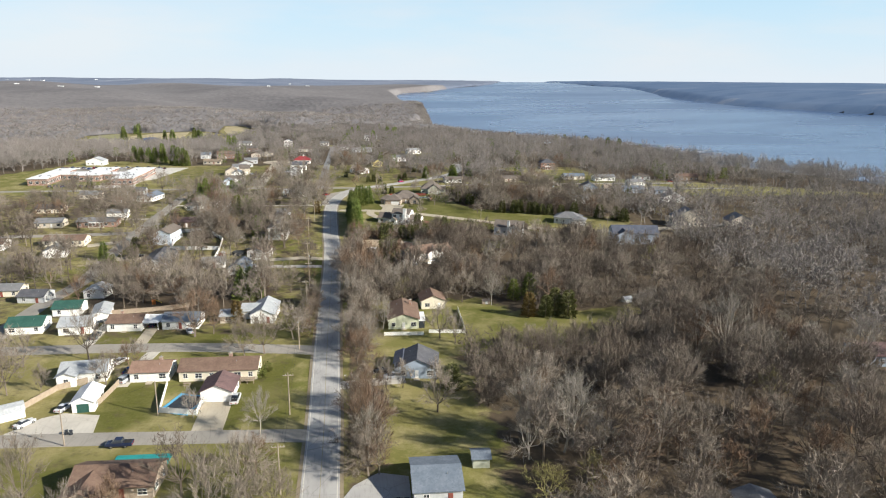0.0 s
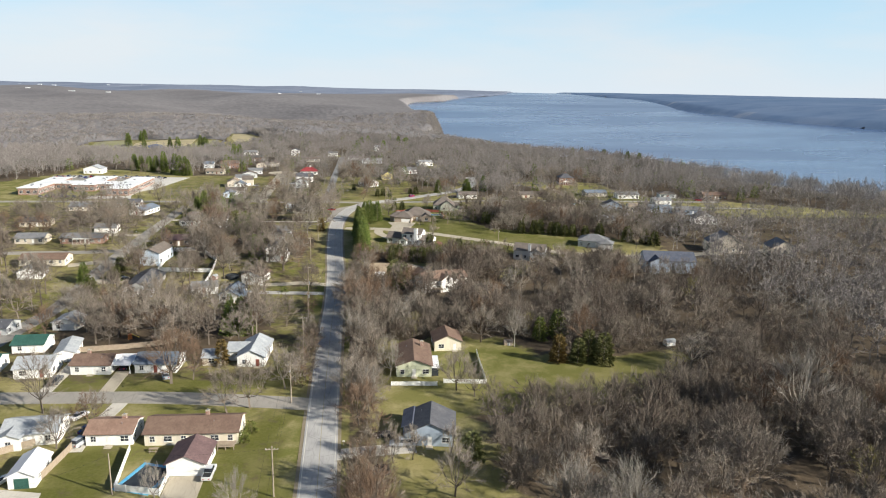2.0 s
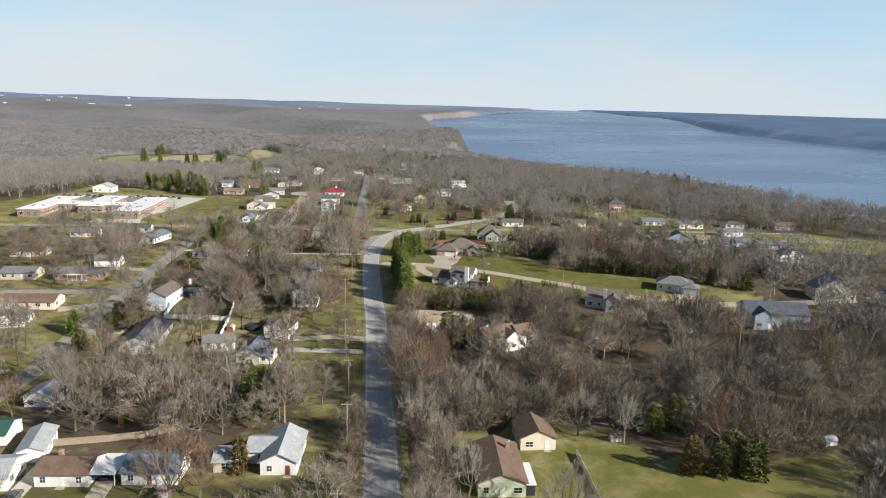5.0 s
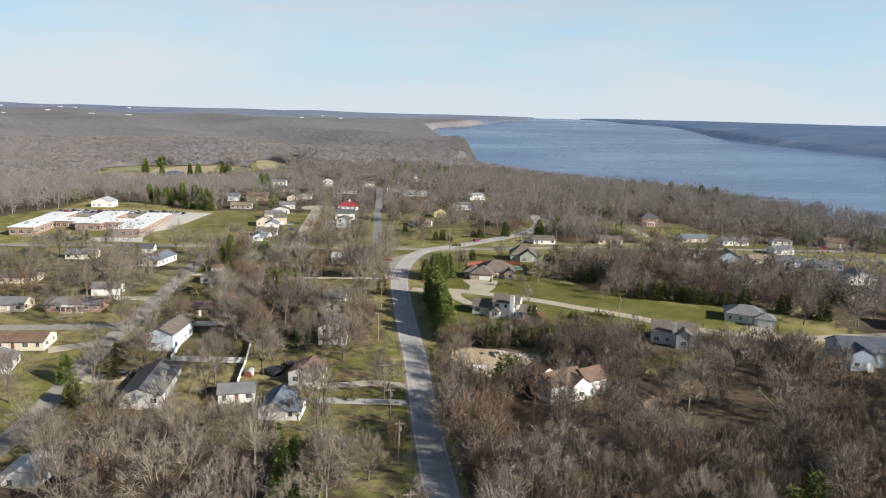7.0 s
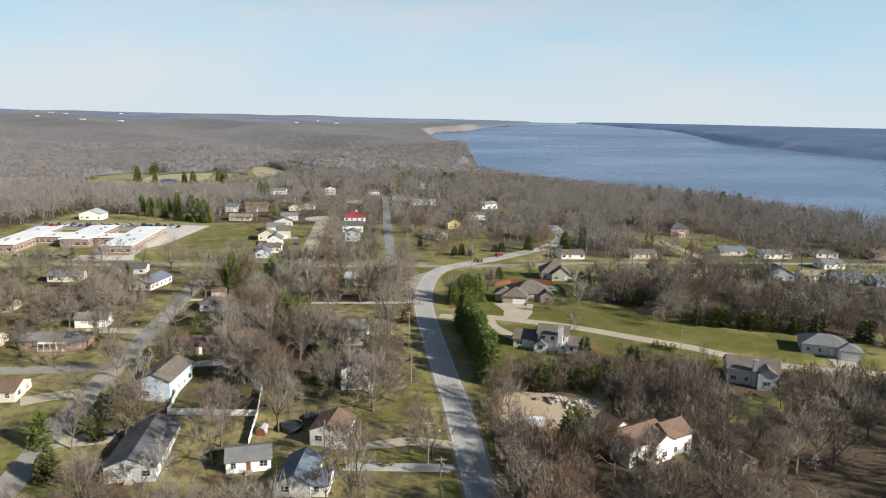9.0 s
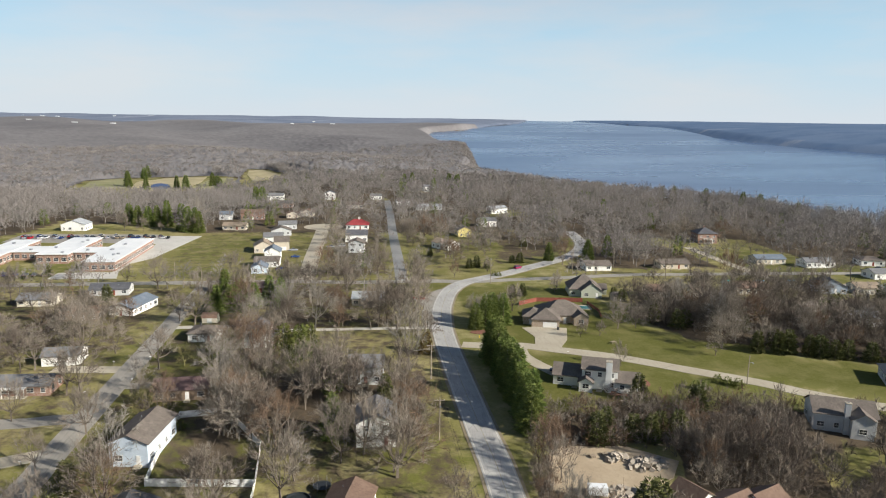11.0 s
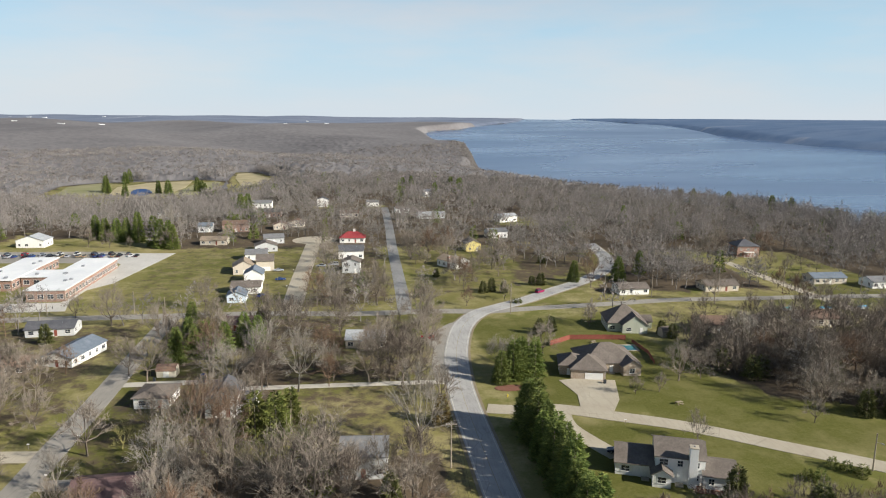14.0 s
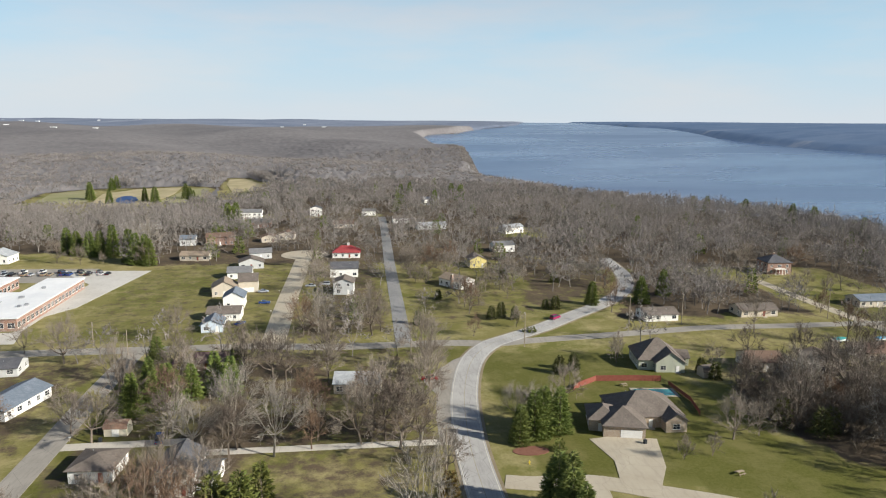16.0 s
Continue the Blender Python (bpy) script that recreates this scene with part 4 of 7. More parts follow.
def add_porch(house, x0, x1, y0, y1, top, columns, floor=0.05, thick=0.12):
    """A porch roof on slim white posts over a slab."""
    part("porch_roof", boxes((x0, y0, top, x1, y1, top + 0.25), bevel=0.02), M["white_trim"], house)
    part("porch_floor", boxes((x0, y0, -0.5, x1, y1, floor)), M["concrete"], house)
    for k in range(columns):
        u = x0 + 0.15 + (x1 - x0 - 0.3) * k / (columns - 1)
        part("column", boxes((u - thick, y0 + 0.05, floor, u + thick, y0 + 0.05 + 2 * thick, top), bevel=0.02), M["white_trim"], house)


def house(x, y, yaw, l, d, h, ridge, wall, roof, label, pitch=0.36, storeys=1, garage=0.0, garage_colour="white_trim", chimney=None, name="house", category="house", vents=True, **more):
    """A house with walls, roof, windows, door and chimney. Its front looks along -y before the turn."""
    ob = thing(name, x, y, yaw, label, category)
    add_wing(ob, 0, 0, l, d, h, ridge, wall, roof, pitch, storeys=storeys, garage=garage, garage_colour=garage_colour, **more)
    rise = pitch * (min(l, d) if ridge == "hip" else d if ridge == "x" else l) / 2
    if chimney:
        add_chimney(ob, chimney[0], chimney[1], h - 0.5, h + rise + 0.8)
    if vents:
        bm = bmesh.new()
        vx, vy = (l * 0.22, -d * 0.2) if ridge == "x" else (-l * 0.2, d * 0.2)
        off = abs(vy) / (d / 2) if ridge == "x" else abs(vx) / (l / 2)
        vz = h + rise * (1 - off)
        tube(bm, (vx, vy, vz - 0.2), (vx, vy, vz + 0.55), 0.06, 0.06)
        part("vent_pipe", bm, M["steel"], ob)
    return ob


# ---- the buildings ----
# beside the lower cross street
a1 = house(-44, 124.5, -3, 15, 9, 2.8, "x", "tanbrick", "brown", "tan brick ranch house with a broad brown shingle roof", pitch=0.42)
add_wing(a1, -4, -4.5, 7, 8, 2.8, "y", "tanbrick", "brown", 0.42, sides="flr")
a2 = house(-67.7, 177.7, 4, 11, 8, 2.9, "x", "white", "lightgrey", "white house with a pale grey roof and porch", pitch=0.4)
add_wing(a2, -3.3, -3.5, 4.4, 5, 2.9, "y", "white", "lightgrey", 0.4, sides="flr")
house(-61.9, 161.2, 3, 4.8, 8.5, 2.6, "y", "white", "metal", "white garage with a green door and white metal roof", garage=2.6, garage_colour="roof_green", name="garage", category="garage", vents=False, sides="r", pitch=0.5)
house(-50.8, 176.2, -2, 9.6, 7.5, 2.8, "x", "white", "rust", "small white house with a rust-coloured shingle roof", chimney=(2, 0.6))
a5 = house(-33.6, 175.5, -2, 19.5, 8.5, 2.9, "x", "cream", "brown", "long cream ranch house with a brown roof and rear deck", chimney=(2.4, 1.0), pitch=0.4)
add_deck(a5, 4.2, -7.0, 9.4, -4.3, 0.8, -0.4)
house(-31.9, 163.0, -3, 7.4, 8.5, 2.7, "y", "white", "maroon", "white garage with a maroon-brown gable roof", garage=4.8, name="garage", category="garage", vents=False, sides="lr", pitch=0.45)
# along the second cross street
a7 = house(-27.0, 220.5, -3, 7.3, 13.5, 3.0, "y", "white", "lightgrey", "white house with a light blue-grey metal roof", pitch=0.5)
add_wing(a7, -4.6, 1.5, 5.5, 7, 2.8, "x", "white", "lightgrey", 0.4, sides="f")
house(-38.1, 218.5, 0, 4.9, 6.5, 2.5, "x", "beige", "lightgrey", "small beige outbuilding with a pale roof", name="garage", category="garage", vents=False, sides="f")
house(-51.6, 215.5, -3, 10.8, 8.5, 2.7, "x", "white", "bluegrey", "low white house with a blue-grey roof")
house(-68.1, 215.3, -3, 10.2, 8, 2.8, "x", "white", "brown", "low white house with a brown shingle roof", chimney=(-2, 1))
house(-79.3, 226.5, 10, 5.0, 11, 2.7, "y", "white", "lightgrey", "long white garage with a pale roof", name="garage", category="garage", vents=False, sides="lr")
house(-82.5, 214.5, 4, 9, 9, 2.8, "x", "white", "lightgrey", "white house with a pale grey roof")
house(-97.5, 216.5, 4, 10, 9, 2.7, "x", "white", "green", "white house with a dark green metal roof")
house(-91.5, 233, 2, 8.5, 8, 2.7, "x", "white", "green", "white outbuilding with a green roof", sides="f", vents=False)
house(-90, 255, -4, 7, 8, 3.0, "y", "white", "lightgrey", "white house among bare trees")
house(-109.2, 250.7, -6, 9, 8, 2.7, "x", "grey", "dark", "low grey house with a dark roof")
house(-124, 262, 0, 12, 8, 2.7, "x", "cream", "grey", "low cream house with a grey roof")
house(-130, 216, 2, 12, 8, 2.7, "x", "white", "grey", "low white house with a grey roof")
house(-128, 178, 0, 11, 8, 2.7, "x", "beige", "brown", "low beige house with a brown roof")
# round the fenced garden
house(-38.9, 309.7, -14, 8.4, 9.5, 3.4, "y", "white", "brown", "white house with a brown shingle gable roof", pitch=0.42)
b2 = house(-45.0, 291.7, -8, 7, 12, 2.9, "y", "white", "bluegrey", "white house with a steel-blue gable roof", pitch=0.55)
add_wing(b2, 4.6, -2.0, 4.6, 7, 2.5, "x", "white", "bluegrey", 0.3, sides="fr")
house(-57.0, 299.5, 8, 9.5, 7.5, 2.6, "x", "white", "grey", "low white outbuilding with a grey roof", sides="f", vents=False)
b4 = house(-80.5, 303.5, 1, 10.2, 22, 3.0, "y", "grey", "dark", "long grey ranch house with a grey shingle roof", pitch=0.4)
b5 = house(-84.6, 336.4, -8, 8.4, 15, 5.0, "y", "lightblue", "taupe", "pale blue split-level house with a brown-grey roof", storeys=2, pitch=0.42)
house(-83.2, 365.4, 4, 13.5, 9, 2.9, "x", "brown", "maroon", "low brown house with a dark maroon roof")
b7 = house(-126.7, 371.3, 0, 19, 8.5, 2.8, "x", "brick", "grey", "red brick ranch house with a grey roof and white porch")
add_porch(b7, -3.5, 4, -6.0, -4.27, 2.35, 5, thick=0.07)
house(-123.4, 392.6, 3, 10.2, 8, 2.9, "x", "white", "grey", "white two-car garage with a grey roof", garage=4.9, name="garage", category="garage", vents=False, sides="lr")
house(-129, 334.3, 0, 18, 9, 2.7, "x", "cream", "brown", "long cream ranch house with a brown roof")
house(-127.5, 317.9, 6, 9, 9, 2.7, "y", "white", "grey", "white garage with a pale grey roof", garage=4.6, name="garage", category="garage", vents=False, sides="r")
house(-150, 372, 0, 13, 9, 2.7, "x", "beige", "grey", "low beige house with a grey roof")
house(-160, 330, 0, 14, 9, 2.7, "x", "white", "brown", "low white house with a brown roof")
house(-165, 412, 0, 14, 9, 2.7, "x", "cream", "dark", "low cream house with a dark roof")
b11 = house(-33.0, 338.5, -2, 9, 11, 5.4, "y", "white", "grey", "white two-storey house with a grey roof behind bare branches", storeys=2, pitch=0.5)
b12 = house(-35.0, 371.9, -4, 9.5, 9, 5.0, "x", "grey", "grey", "grey two-storey house with a grey roof", storeys=2, pitch=0.45)
house(-87.2, 411.4, -4, 8.6, 9, 2.9, "hip", "white", "taupe", "small white house with a grey-brown hip roof")
b13 = house(-69.2, 404.5, -2, 7.4, 10, 5.2, "y", "white", "dark", "white two-storey house with a dark roof", storeys=2, pitch=0.5)
add_wing(b13, 5.4, 1, 4.4, 7, 2.8, "x", "white", "dark", 0.4, sides="fr")
house(-121.4, 449.6, -14, 9.5, 17, 2.9, "y", "white", "bluegrey", "long white ranch house with a blue-grey roof", pitch=0.36)
house(-138.7, 477.4, 5, 15, 9, 2.7, "x", "grey", "dark", "low grey house with a dark roof")
house(-79.8, 477, -1, 15, 9, 2.6, "x", "brown", "maroon", "low dark brown house behind pines")
b20 = house(-33.4, 453.3, -6, 12.5, 9, 3.0, "x", "beige", "lightgrey", "beige house with a pale weathered roof behind a row of trees", pitch=0.4)
add_wing(b20, 1.5, -4.2, 6, 5, 3.0, "y", "beige", "lightgrey", 0.4, sides="flr")
house(-136, 440, 0, 13, 9, 2.7, "x", "brown", "rust", "low house with a rust-brown roof")
house(-160, 462, 0, 13, 9, 2.7, "x", "cream", "grey", "low cream house with a grey roof")
# along the dead-end street
house(-84.3, 516.0, 3, 7.2, 9, 2.8, "y", "lightblue", "bluegrey", "pale blue gable house with a blue-grey roof", pitch=0.5)
house(-82.6, 530.0, 1, 12, 9, 3.0, "x", "white", "taupe", "white house with a grey-brown roof")
house(-82.0, 548.0, 3, 8, 10, 4.4, "y", "white", "bluegrey", "white house with a blue-grey gable roof", storeys=1, pitch=0.55)
house(-89.5, 568.0, 8, 10, 11, 3.6, "y", "beige", "tan", "beige house with a tan gable roof", pitch=0.55)
house(-80.5, 575, 6, 8, 12, 5.0, "x", "beige", "taupe", "two-storey beige house with a brown roof", storeys=2, garage=4.8)
house(-88, 600, 4, 11, 10, 3.2, "x", "white", "grey", "white house with a grey roof")
house(-86, 622, 8, 12, 9, 3.2, "y", "grey", "taupe", "grey house with a brown-grey roof")
house(-84.7, 647, 10, 11.4, 9, 3.4, "x", "grey", "grey", "grey house with a grey roof")
house(-86, 697, 8, 9, 8, 3.2, "y", "beige", "brown", "beige house with a brown roof")
house(-76, 707, -4, 9.4, 8, 3.2, "y", "beige", "brown", "small beige house with a brown roof")
house(-39.2, 598.9, 0, 13, 9, 4.4, "x", "white", "dark", "white house with a dark roof", pitch=0.5)
house(-38.8, 565.4, -4, 8.4, 9, 5.2, "y", "grey", "taupe", "grey two-storey house with a brown-grey gable", storeys=2, pitch=0.4)
c11 = house(-38.6, 645.4, -3, 14.6, 9, 3.0, "hip", "white", "red", "white house with a bright red hip roof", pitch=0.7)
add_chimney(c11, 1.0, 0.5, 2.5, 7.5, "white_trim", 1.3)
house(-117.7, 644.7, -3, 14.7, 9, 2.8, "x", "beige", "tan", "beige ranch house with a tan roof")
house(-113.2, 690.2, 5, 16, 10, 5.0, "x", "brick", "brown", "two-storey brick house with a brown roof", storeys=2)
house(-116.6, 812.5, 0, 24, 10, 6.0, "x", "white", "grey", "large white two-storey house", storeys=2)
house(-100.1, 760.5, 0, 16.6, 10, 4.0, "x", "brick", "dark", "brick house with a dark roof")
house(-131.9, 690.2, 5, 8.8, 9, 4.0, "x", "grey", "bluegrey", "grey house with a blue roof")
house(-179.4, 784.3, 0, 13, 9, 4.0, "hip", "grey", "dark", "grey house with a dark roof among trees")
house(-41.6, 753.1, 0, 13.6, 9, 3.0, "x", "beige", "brown", "low beige house with a brown roof")
house(-63.8, 811.5, 0, 9, 9, 6.0, "y", "white", "dark", "white gabled house among far trees", storeys=2)
house(-22.9, 811.4, 0, 10, 8, 3.5, "x", "white", "grey", "small white house at the end of the street")
house(-1.0, 772.1, 4, 11, 8, 3.5, "x", "white", "taupe", "white house among trees")
house(18.1, 740.5, 5, 20, 8, 3.2, "x", "grey", "lightgrey", "long low grey house among trees")
house(70, 720, 20, 14, 9, 4.0, "x", "white", "lightgrey", "pale house by the bluff")
house(32, 870, 10, 14, 9, 5.0, "x", "white", "lightgrey", "white house above the river")
house(-216, 645, -2, 14.8, 11, 4.0, "y", "white", "lightgrey", "white house with a pale gable roof")
house(27.7, 614.5, 5, 8.5, 10, 4.2, "y", "yellow", "taupe", "yellow gabled house with a brown roof", pitch=0.5)
c18 = house(11.6, 572.5, 36, 9, 14, 3.4, "y", "white", "tan", "white gabled house with a tan roof and a brick chimney", pitch=0.42, vents=False)
add_chimney(c18, -4.95, -2.0, -0.5, 6.2, "brick_red", 1.1)
house(50, 655, 10, 12, 9, 4.0, "x", "white", "grey", "white house deep among the trees")
# east of the road
d1 = house(17.2, 211.4, -3, 9.4, 16, 3.2, "y", "palegreen", "brown", "pale green house with a brown shingle roof", pitch=0.36, chimney=(2.5, 4))
part("sunroom", boxes((4.75, -7.5, -0.4, 6.6, 1, 2.3), bevel=0.02), M["glass"], d1, "glazed sunroom")
part("sunroom_roof", boxes((4.72, -7.6, 2.32, 6.85, 1.1, 2.5), bevel=0.02), M["white_metal"], d1, "white metal roof")
house(28.4, 226.5, 0, 8, 9, 3.0, "y", "cream", "brown", "small cream house with a brown roof", pitch=0.45)
d3 = house(17.8, 171.5, -8, 10.5, 10.5, 3.0, "y", "bluegrey", "dark", "blue-grey house with a dark shingle roof", pitch=0.45)
add_wing(d3, -4.0, 1.6, 4, 8, 3.0, "y", "bluegrey", "navy", 0.4, sides="fl")
house(15.6, 116.8, -2, 9.0, 11.5, 2.9, "x", "grey", "bluegrey", "grey house with a blue-grey shingle roof", pitch=0.3)
house(25.7, 123.9, -5, 3.4, 3.6, 2.2, "x", "sage", "bluegrey", "small garden shed with a teal-grey roof", name="shed", category="shed", windows=False, vents=False)
d6 = house(32.2, 299.0, 25, 12.4, 9, 4.6, "x", "white", "brown", "white house with a brown shingle roof above a slope", pitch=0.55, storeys=1)
add_wing(d6, 3.3, -3.0, 5.7, 6.4, 4.6, "y", "white", "brown", 0.62, sides="flr")
add_wing(d6, 9.4, -1.9, 7.4, 7.6, 4.6, "x", "white", "brown", 0.62, sides="fr")
add_wing(d6, -0.8, 6.8, 7.4, 6.6, 4.4, "y", "white", "brown", 0.6, sides="lb")
add_deck(d6, -3.5, -7.6, 0.4, -4.6, 1.4, -2.6)
d7 = house(81.6, 334.8, -22, 14, 9, 4.4, "x", "grey", "taupe", "grey house with a brown-grey shingle roof", pitch=0.55)
add_wing(d7, 3.4, -4, 5, 6, 4.4, "y", "grey", "taupe", 0.6, sides="flr")
add_chimney(d7, 0.2, -4.8, -0.5, 7.6, "wall_grey", 1.2)
d8 = house(119.6, 356.7, -26, 14, 10.5, 3.2, "hip", "grey", "grey", "grey house with a broad grey hip roof", pitch=0.5)
add_wing(d8, 6.5, -4.4, 6.5, 7, 3.0, "hip", "grey", "grey", 0.5, sides="lr", garage=4.9)
d9 = house(140, 316.8, -10, 22, 12, 5.0, "x", "bluegrey", "navy", "large blue-grey house with a dark roof", storeys=2, pitch=0.5)
add_wing(d9, -6, -6, 7, 6, 5.0, "y", "bluegrey", "navy", 0.55, sides="flr", storeys=2)
d10 = house(29.8, 363.4, -20, 9.6, 9, 5.6, "x", "white", "taupe", "white two-storey house with a grey-brown roof and tall chimney", storeys=2, pitch=0.42)
add_wing(d10, -8.6, 0.8, 8.0, 9, 2.9, "x", "white", "taupe", 0.45, sides="fl")
add_wing(d10, 7.6, -1.4, 6.2, 8, 2.9, "x", "white", "taupe", 0.45, sides="fr")
add_wing(d10, -3.6, -5.2, 3.6, 3.6, 2.7, "y", "white", "taupe", 0.6, sides="f")
add_chimney(d10, 2.4, -5.0, -0.5, 8.4, "wall_white", 1.6)
d11 = house(36.5, 425.5, -2, 16, 13, 3.1, "hip", "tanbrick", "taupe", "taupe brick house with a many-hipped brown-grey roof", pitch=0.62)
add_wing(d11, -7.2, -6.5, 9.6, 10, 3.0, "hip", "tanbrick", "taupe", 0.62, sides="r", garage=4.9, turn=-12, gw_at=1.6)
add_wing(d11, -11.0, -3.4, 7.0, 8.5, 3.0, "hip", "tanbrick", "taupe", 0.62, sides="l", garage=2.7, turn=-12)
add_wing(d11, 5.2, -6.4, 5.2, 6, 3.0, "y", "tanbrick", "taupe", 0.62, sides="f")
d12 = house(57.5, 464.1, -9, 13, 12, 3.3, "hip", "sage", "taupe", "sage-grey house with a steep brown roof", pitch=0.85)
add_wing(d12, 2.4, -5, 8.5, 6, 3.2, "y", "sage", "taupe", 0.75, sides="flr")
add_wing(d12, 7.8, 1.5, 4, 6, 2.6, "x", "sage", "taupe", 0.5, sides="fr")
house(80.2, 513.5, 1, 13, 9, 2.7, "x", "white", "taupe", "low white ranch house")
house(120.9, 515.6, 0, 15, 9, 2.7, "x", "beige", "taupe", "low beige ranch house")
d15 = house(174.4, 586.7, -4, 12, 11, 6.0, "hip", "brick", "dark", "two-storey red brick house with a white portico", storeys=2, pitch=0.55, chimney=(0, 1))
add_porch(d15, -2.6, 2.6, -7.4, -5.52, 2.8, 4)
house(178, 524.3, 0, 16, 9, 2.8, "x", "beige", "bluegrey", "low beige house with a blue-grey roof")
house(199, 514.2, 0, 16, 9, 3.0, "x", "white", "grey", "white house with a grey roof")
house(231.2, 516.9, -10, 12, 9, 3.0, "hip", "white", "taupe", "white house with a brown hip roof")
house(264.6, 510.7, -6, 17.9, 9, 3.4, "x", "brown", "brown", "long brown house with a brown roof")
house(168, 461.4, -12, 13, 9, 3.2, "y", "bluegrey", "dark", "blue-grey house with a dark roof", pitch=0.5)
house(183.5, 458.8, -8, 10.7, 9, 3.0, "x", "cream", "tan", "cream house with a tan roof")
house(197.6, 454.1, -10, 13.9, 9, 3.0, "x", "bluegrey", "bluegrey", "blue-grey ranch house beside the far street")
house(214, 446.6, -10, 13, 9, 3.0, "x", "bluegrey", "grey", "blue-grey ranch house with a grey roof")
house(133.1, 462.9, -5, 16.9, 11, 3.0, "hip", "beige", "brown", "beige house with a broad brown hip roof")
house(146.8, 412.9, -10, 11, 9, 3.0, "x", "white", "lightgrey", "white house with a pale roof among bare trees")
house(106.5, 455, -6, 9, 10, 3.4, "y", "beige", "tan", "beige house with a tan roof behind bare trees")
house(88.4, 458, -6, 10.5, 10, 3.2, "x", "beige", "brown", "beige house with a brown roof behind bare trees")
house(147, 163.2, -7, 14, 10, 3.2, "x", "bluegrey", "maroon", "house with a purple-brown roof deep in the woods")
house(71.5, 99, -5, 7, 9, 3.0, "y", "white", "grey", "small white house in the woods")
house(213.4, 487.1, 2, 11.8, 9, 3.0, "x", "white", "grey", "white house with a grey roof")
house(207, 413.4, -8, 13, 9, 3.4, "y", "white", "grey", "white gabled house among trees", pitch=0.5)
house(182, 344.5, -10, 16, 10, 5.0, "y", "beige", "grey", "beige two-storey house among trees", storeys=2, pitch=0.55)
house(205, 333.6, -10, 12, 10, 5.0, "y", "beige", "grey", "beige gabled house deep among trees", storeys=2, pitch=0.55)
house(54, 291, 20, 5, 6, 2.6, "y", "brown", "brown", "small brown shed in the woods", name="shed", category="shed", windows=False, vents=False)

# ---- school ----
def school_wing(parent, x0, y0, x1, y1, h=4.6):
    part("wall", boxes((x0, y0, -0.5, x1, y1, h)), M["brick_red"], parent)
    part("roof", boxes((x0 - 0.6, y0 - 0.6, h + 0.004, x1 + 0.6, y1 + 0.6, h + 0.4), bevel=0.06), M["membrane"], parent, "flat white membrane roof")
    for side, length, m in (("f", x1 - x0, pose((x0 + x1) / 2, y0, 0)), ("r", y1 - y0, pose(x1, (y0 + y1) / 2, 0, 0, 0, 90))):
        n = int(length / 3.4)
        for k in range(n):
            add_window(parent, m @ pose((k + 0.5) / n * length - length / 2, 0, 1.2), 2.2, 1.8)
    rng = random.Random(int(x0 * 10))
    for _ in range(int((x1 - x0) * (y1 - y0) / 160)):
        ux, uy = rng.uniform(x0 + 2, x1 - 3), rng.uniform(y0 + 2, y1 - 3)
        part("roof_vent", boxes((ux, uy, h + 0.38, ux + 1.3, uy + 1.1, h + 1.15), bevel=0.06), M["steel"], parent)


school = thing("school", -180, 550, 0, "low red brick school with flat white roofs", "school")
school_wing(school, 13.8, -30, 28.5, 32)
school_wing(school, -14.5, -11, 0, 36)
school_wing(school, 0.7, -4, 13.1, 9, 4.2)
school_wing(school, -43, -28, -30, 30)
school_wing(school, -29.3, -2, -15.2, 12, 4.2)

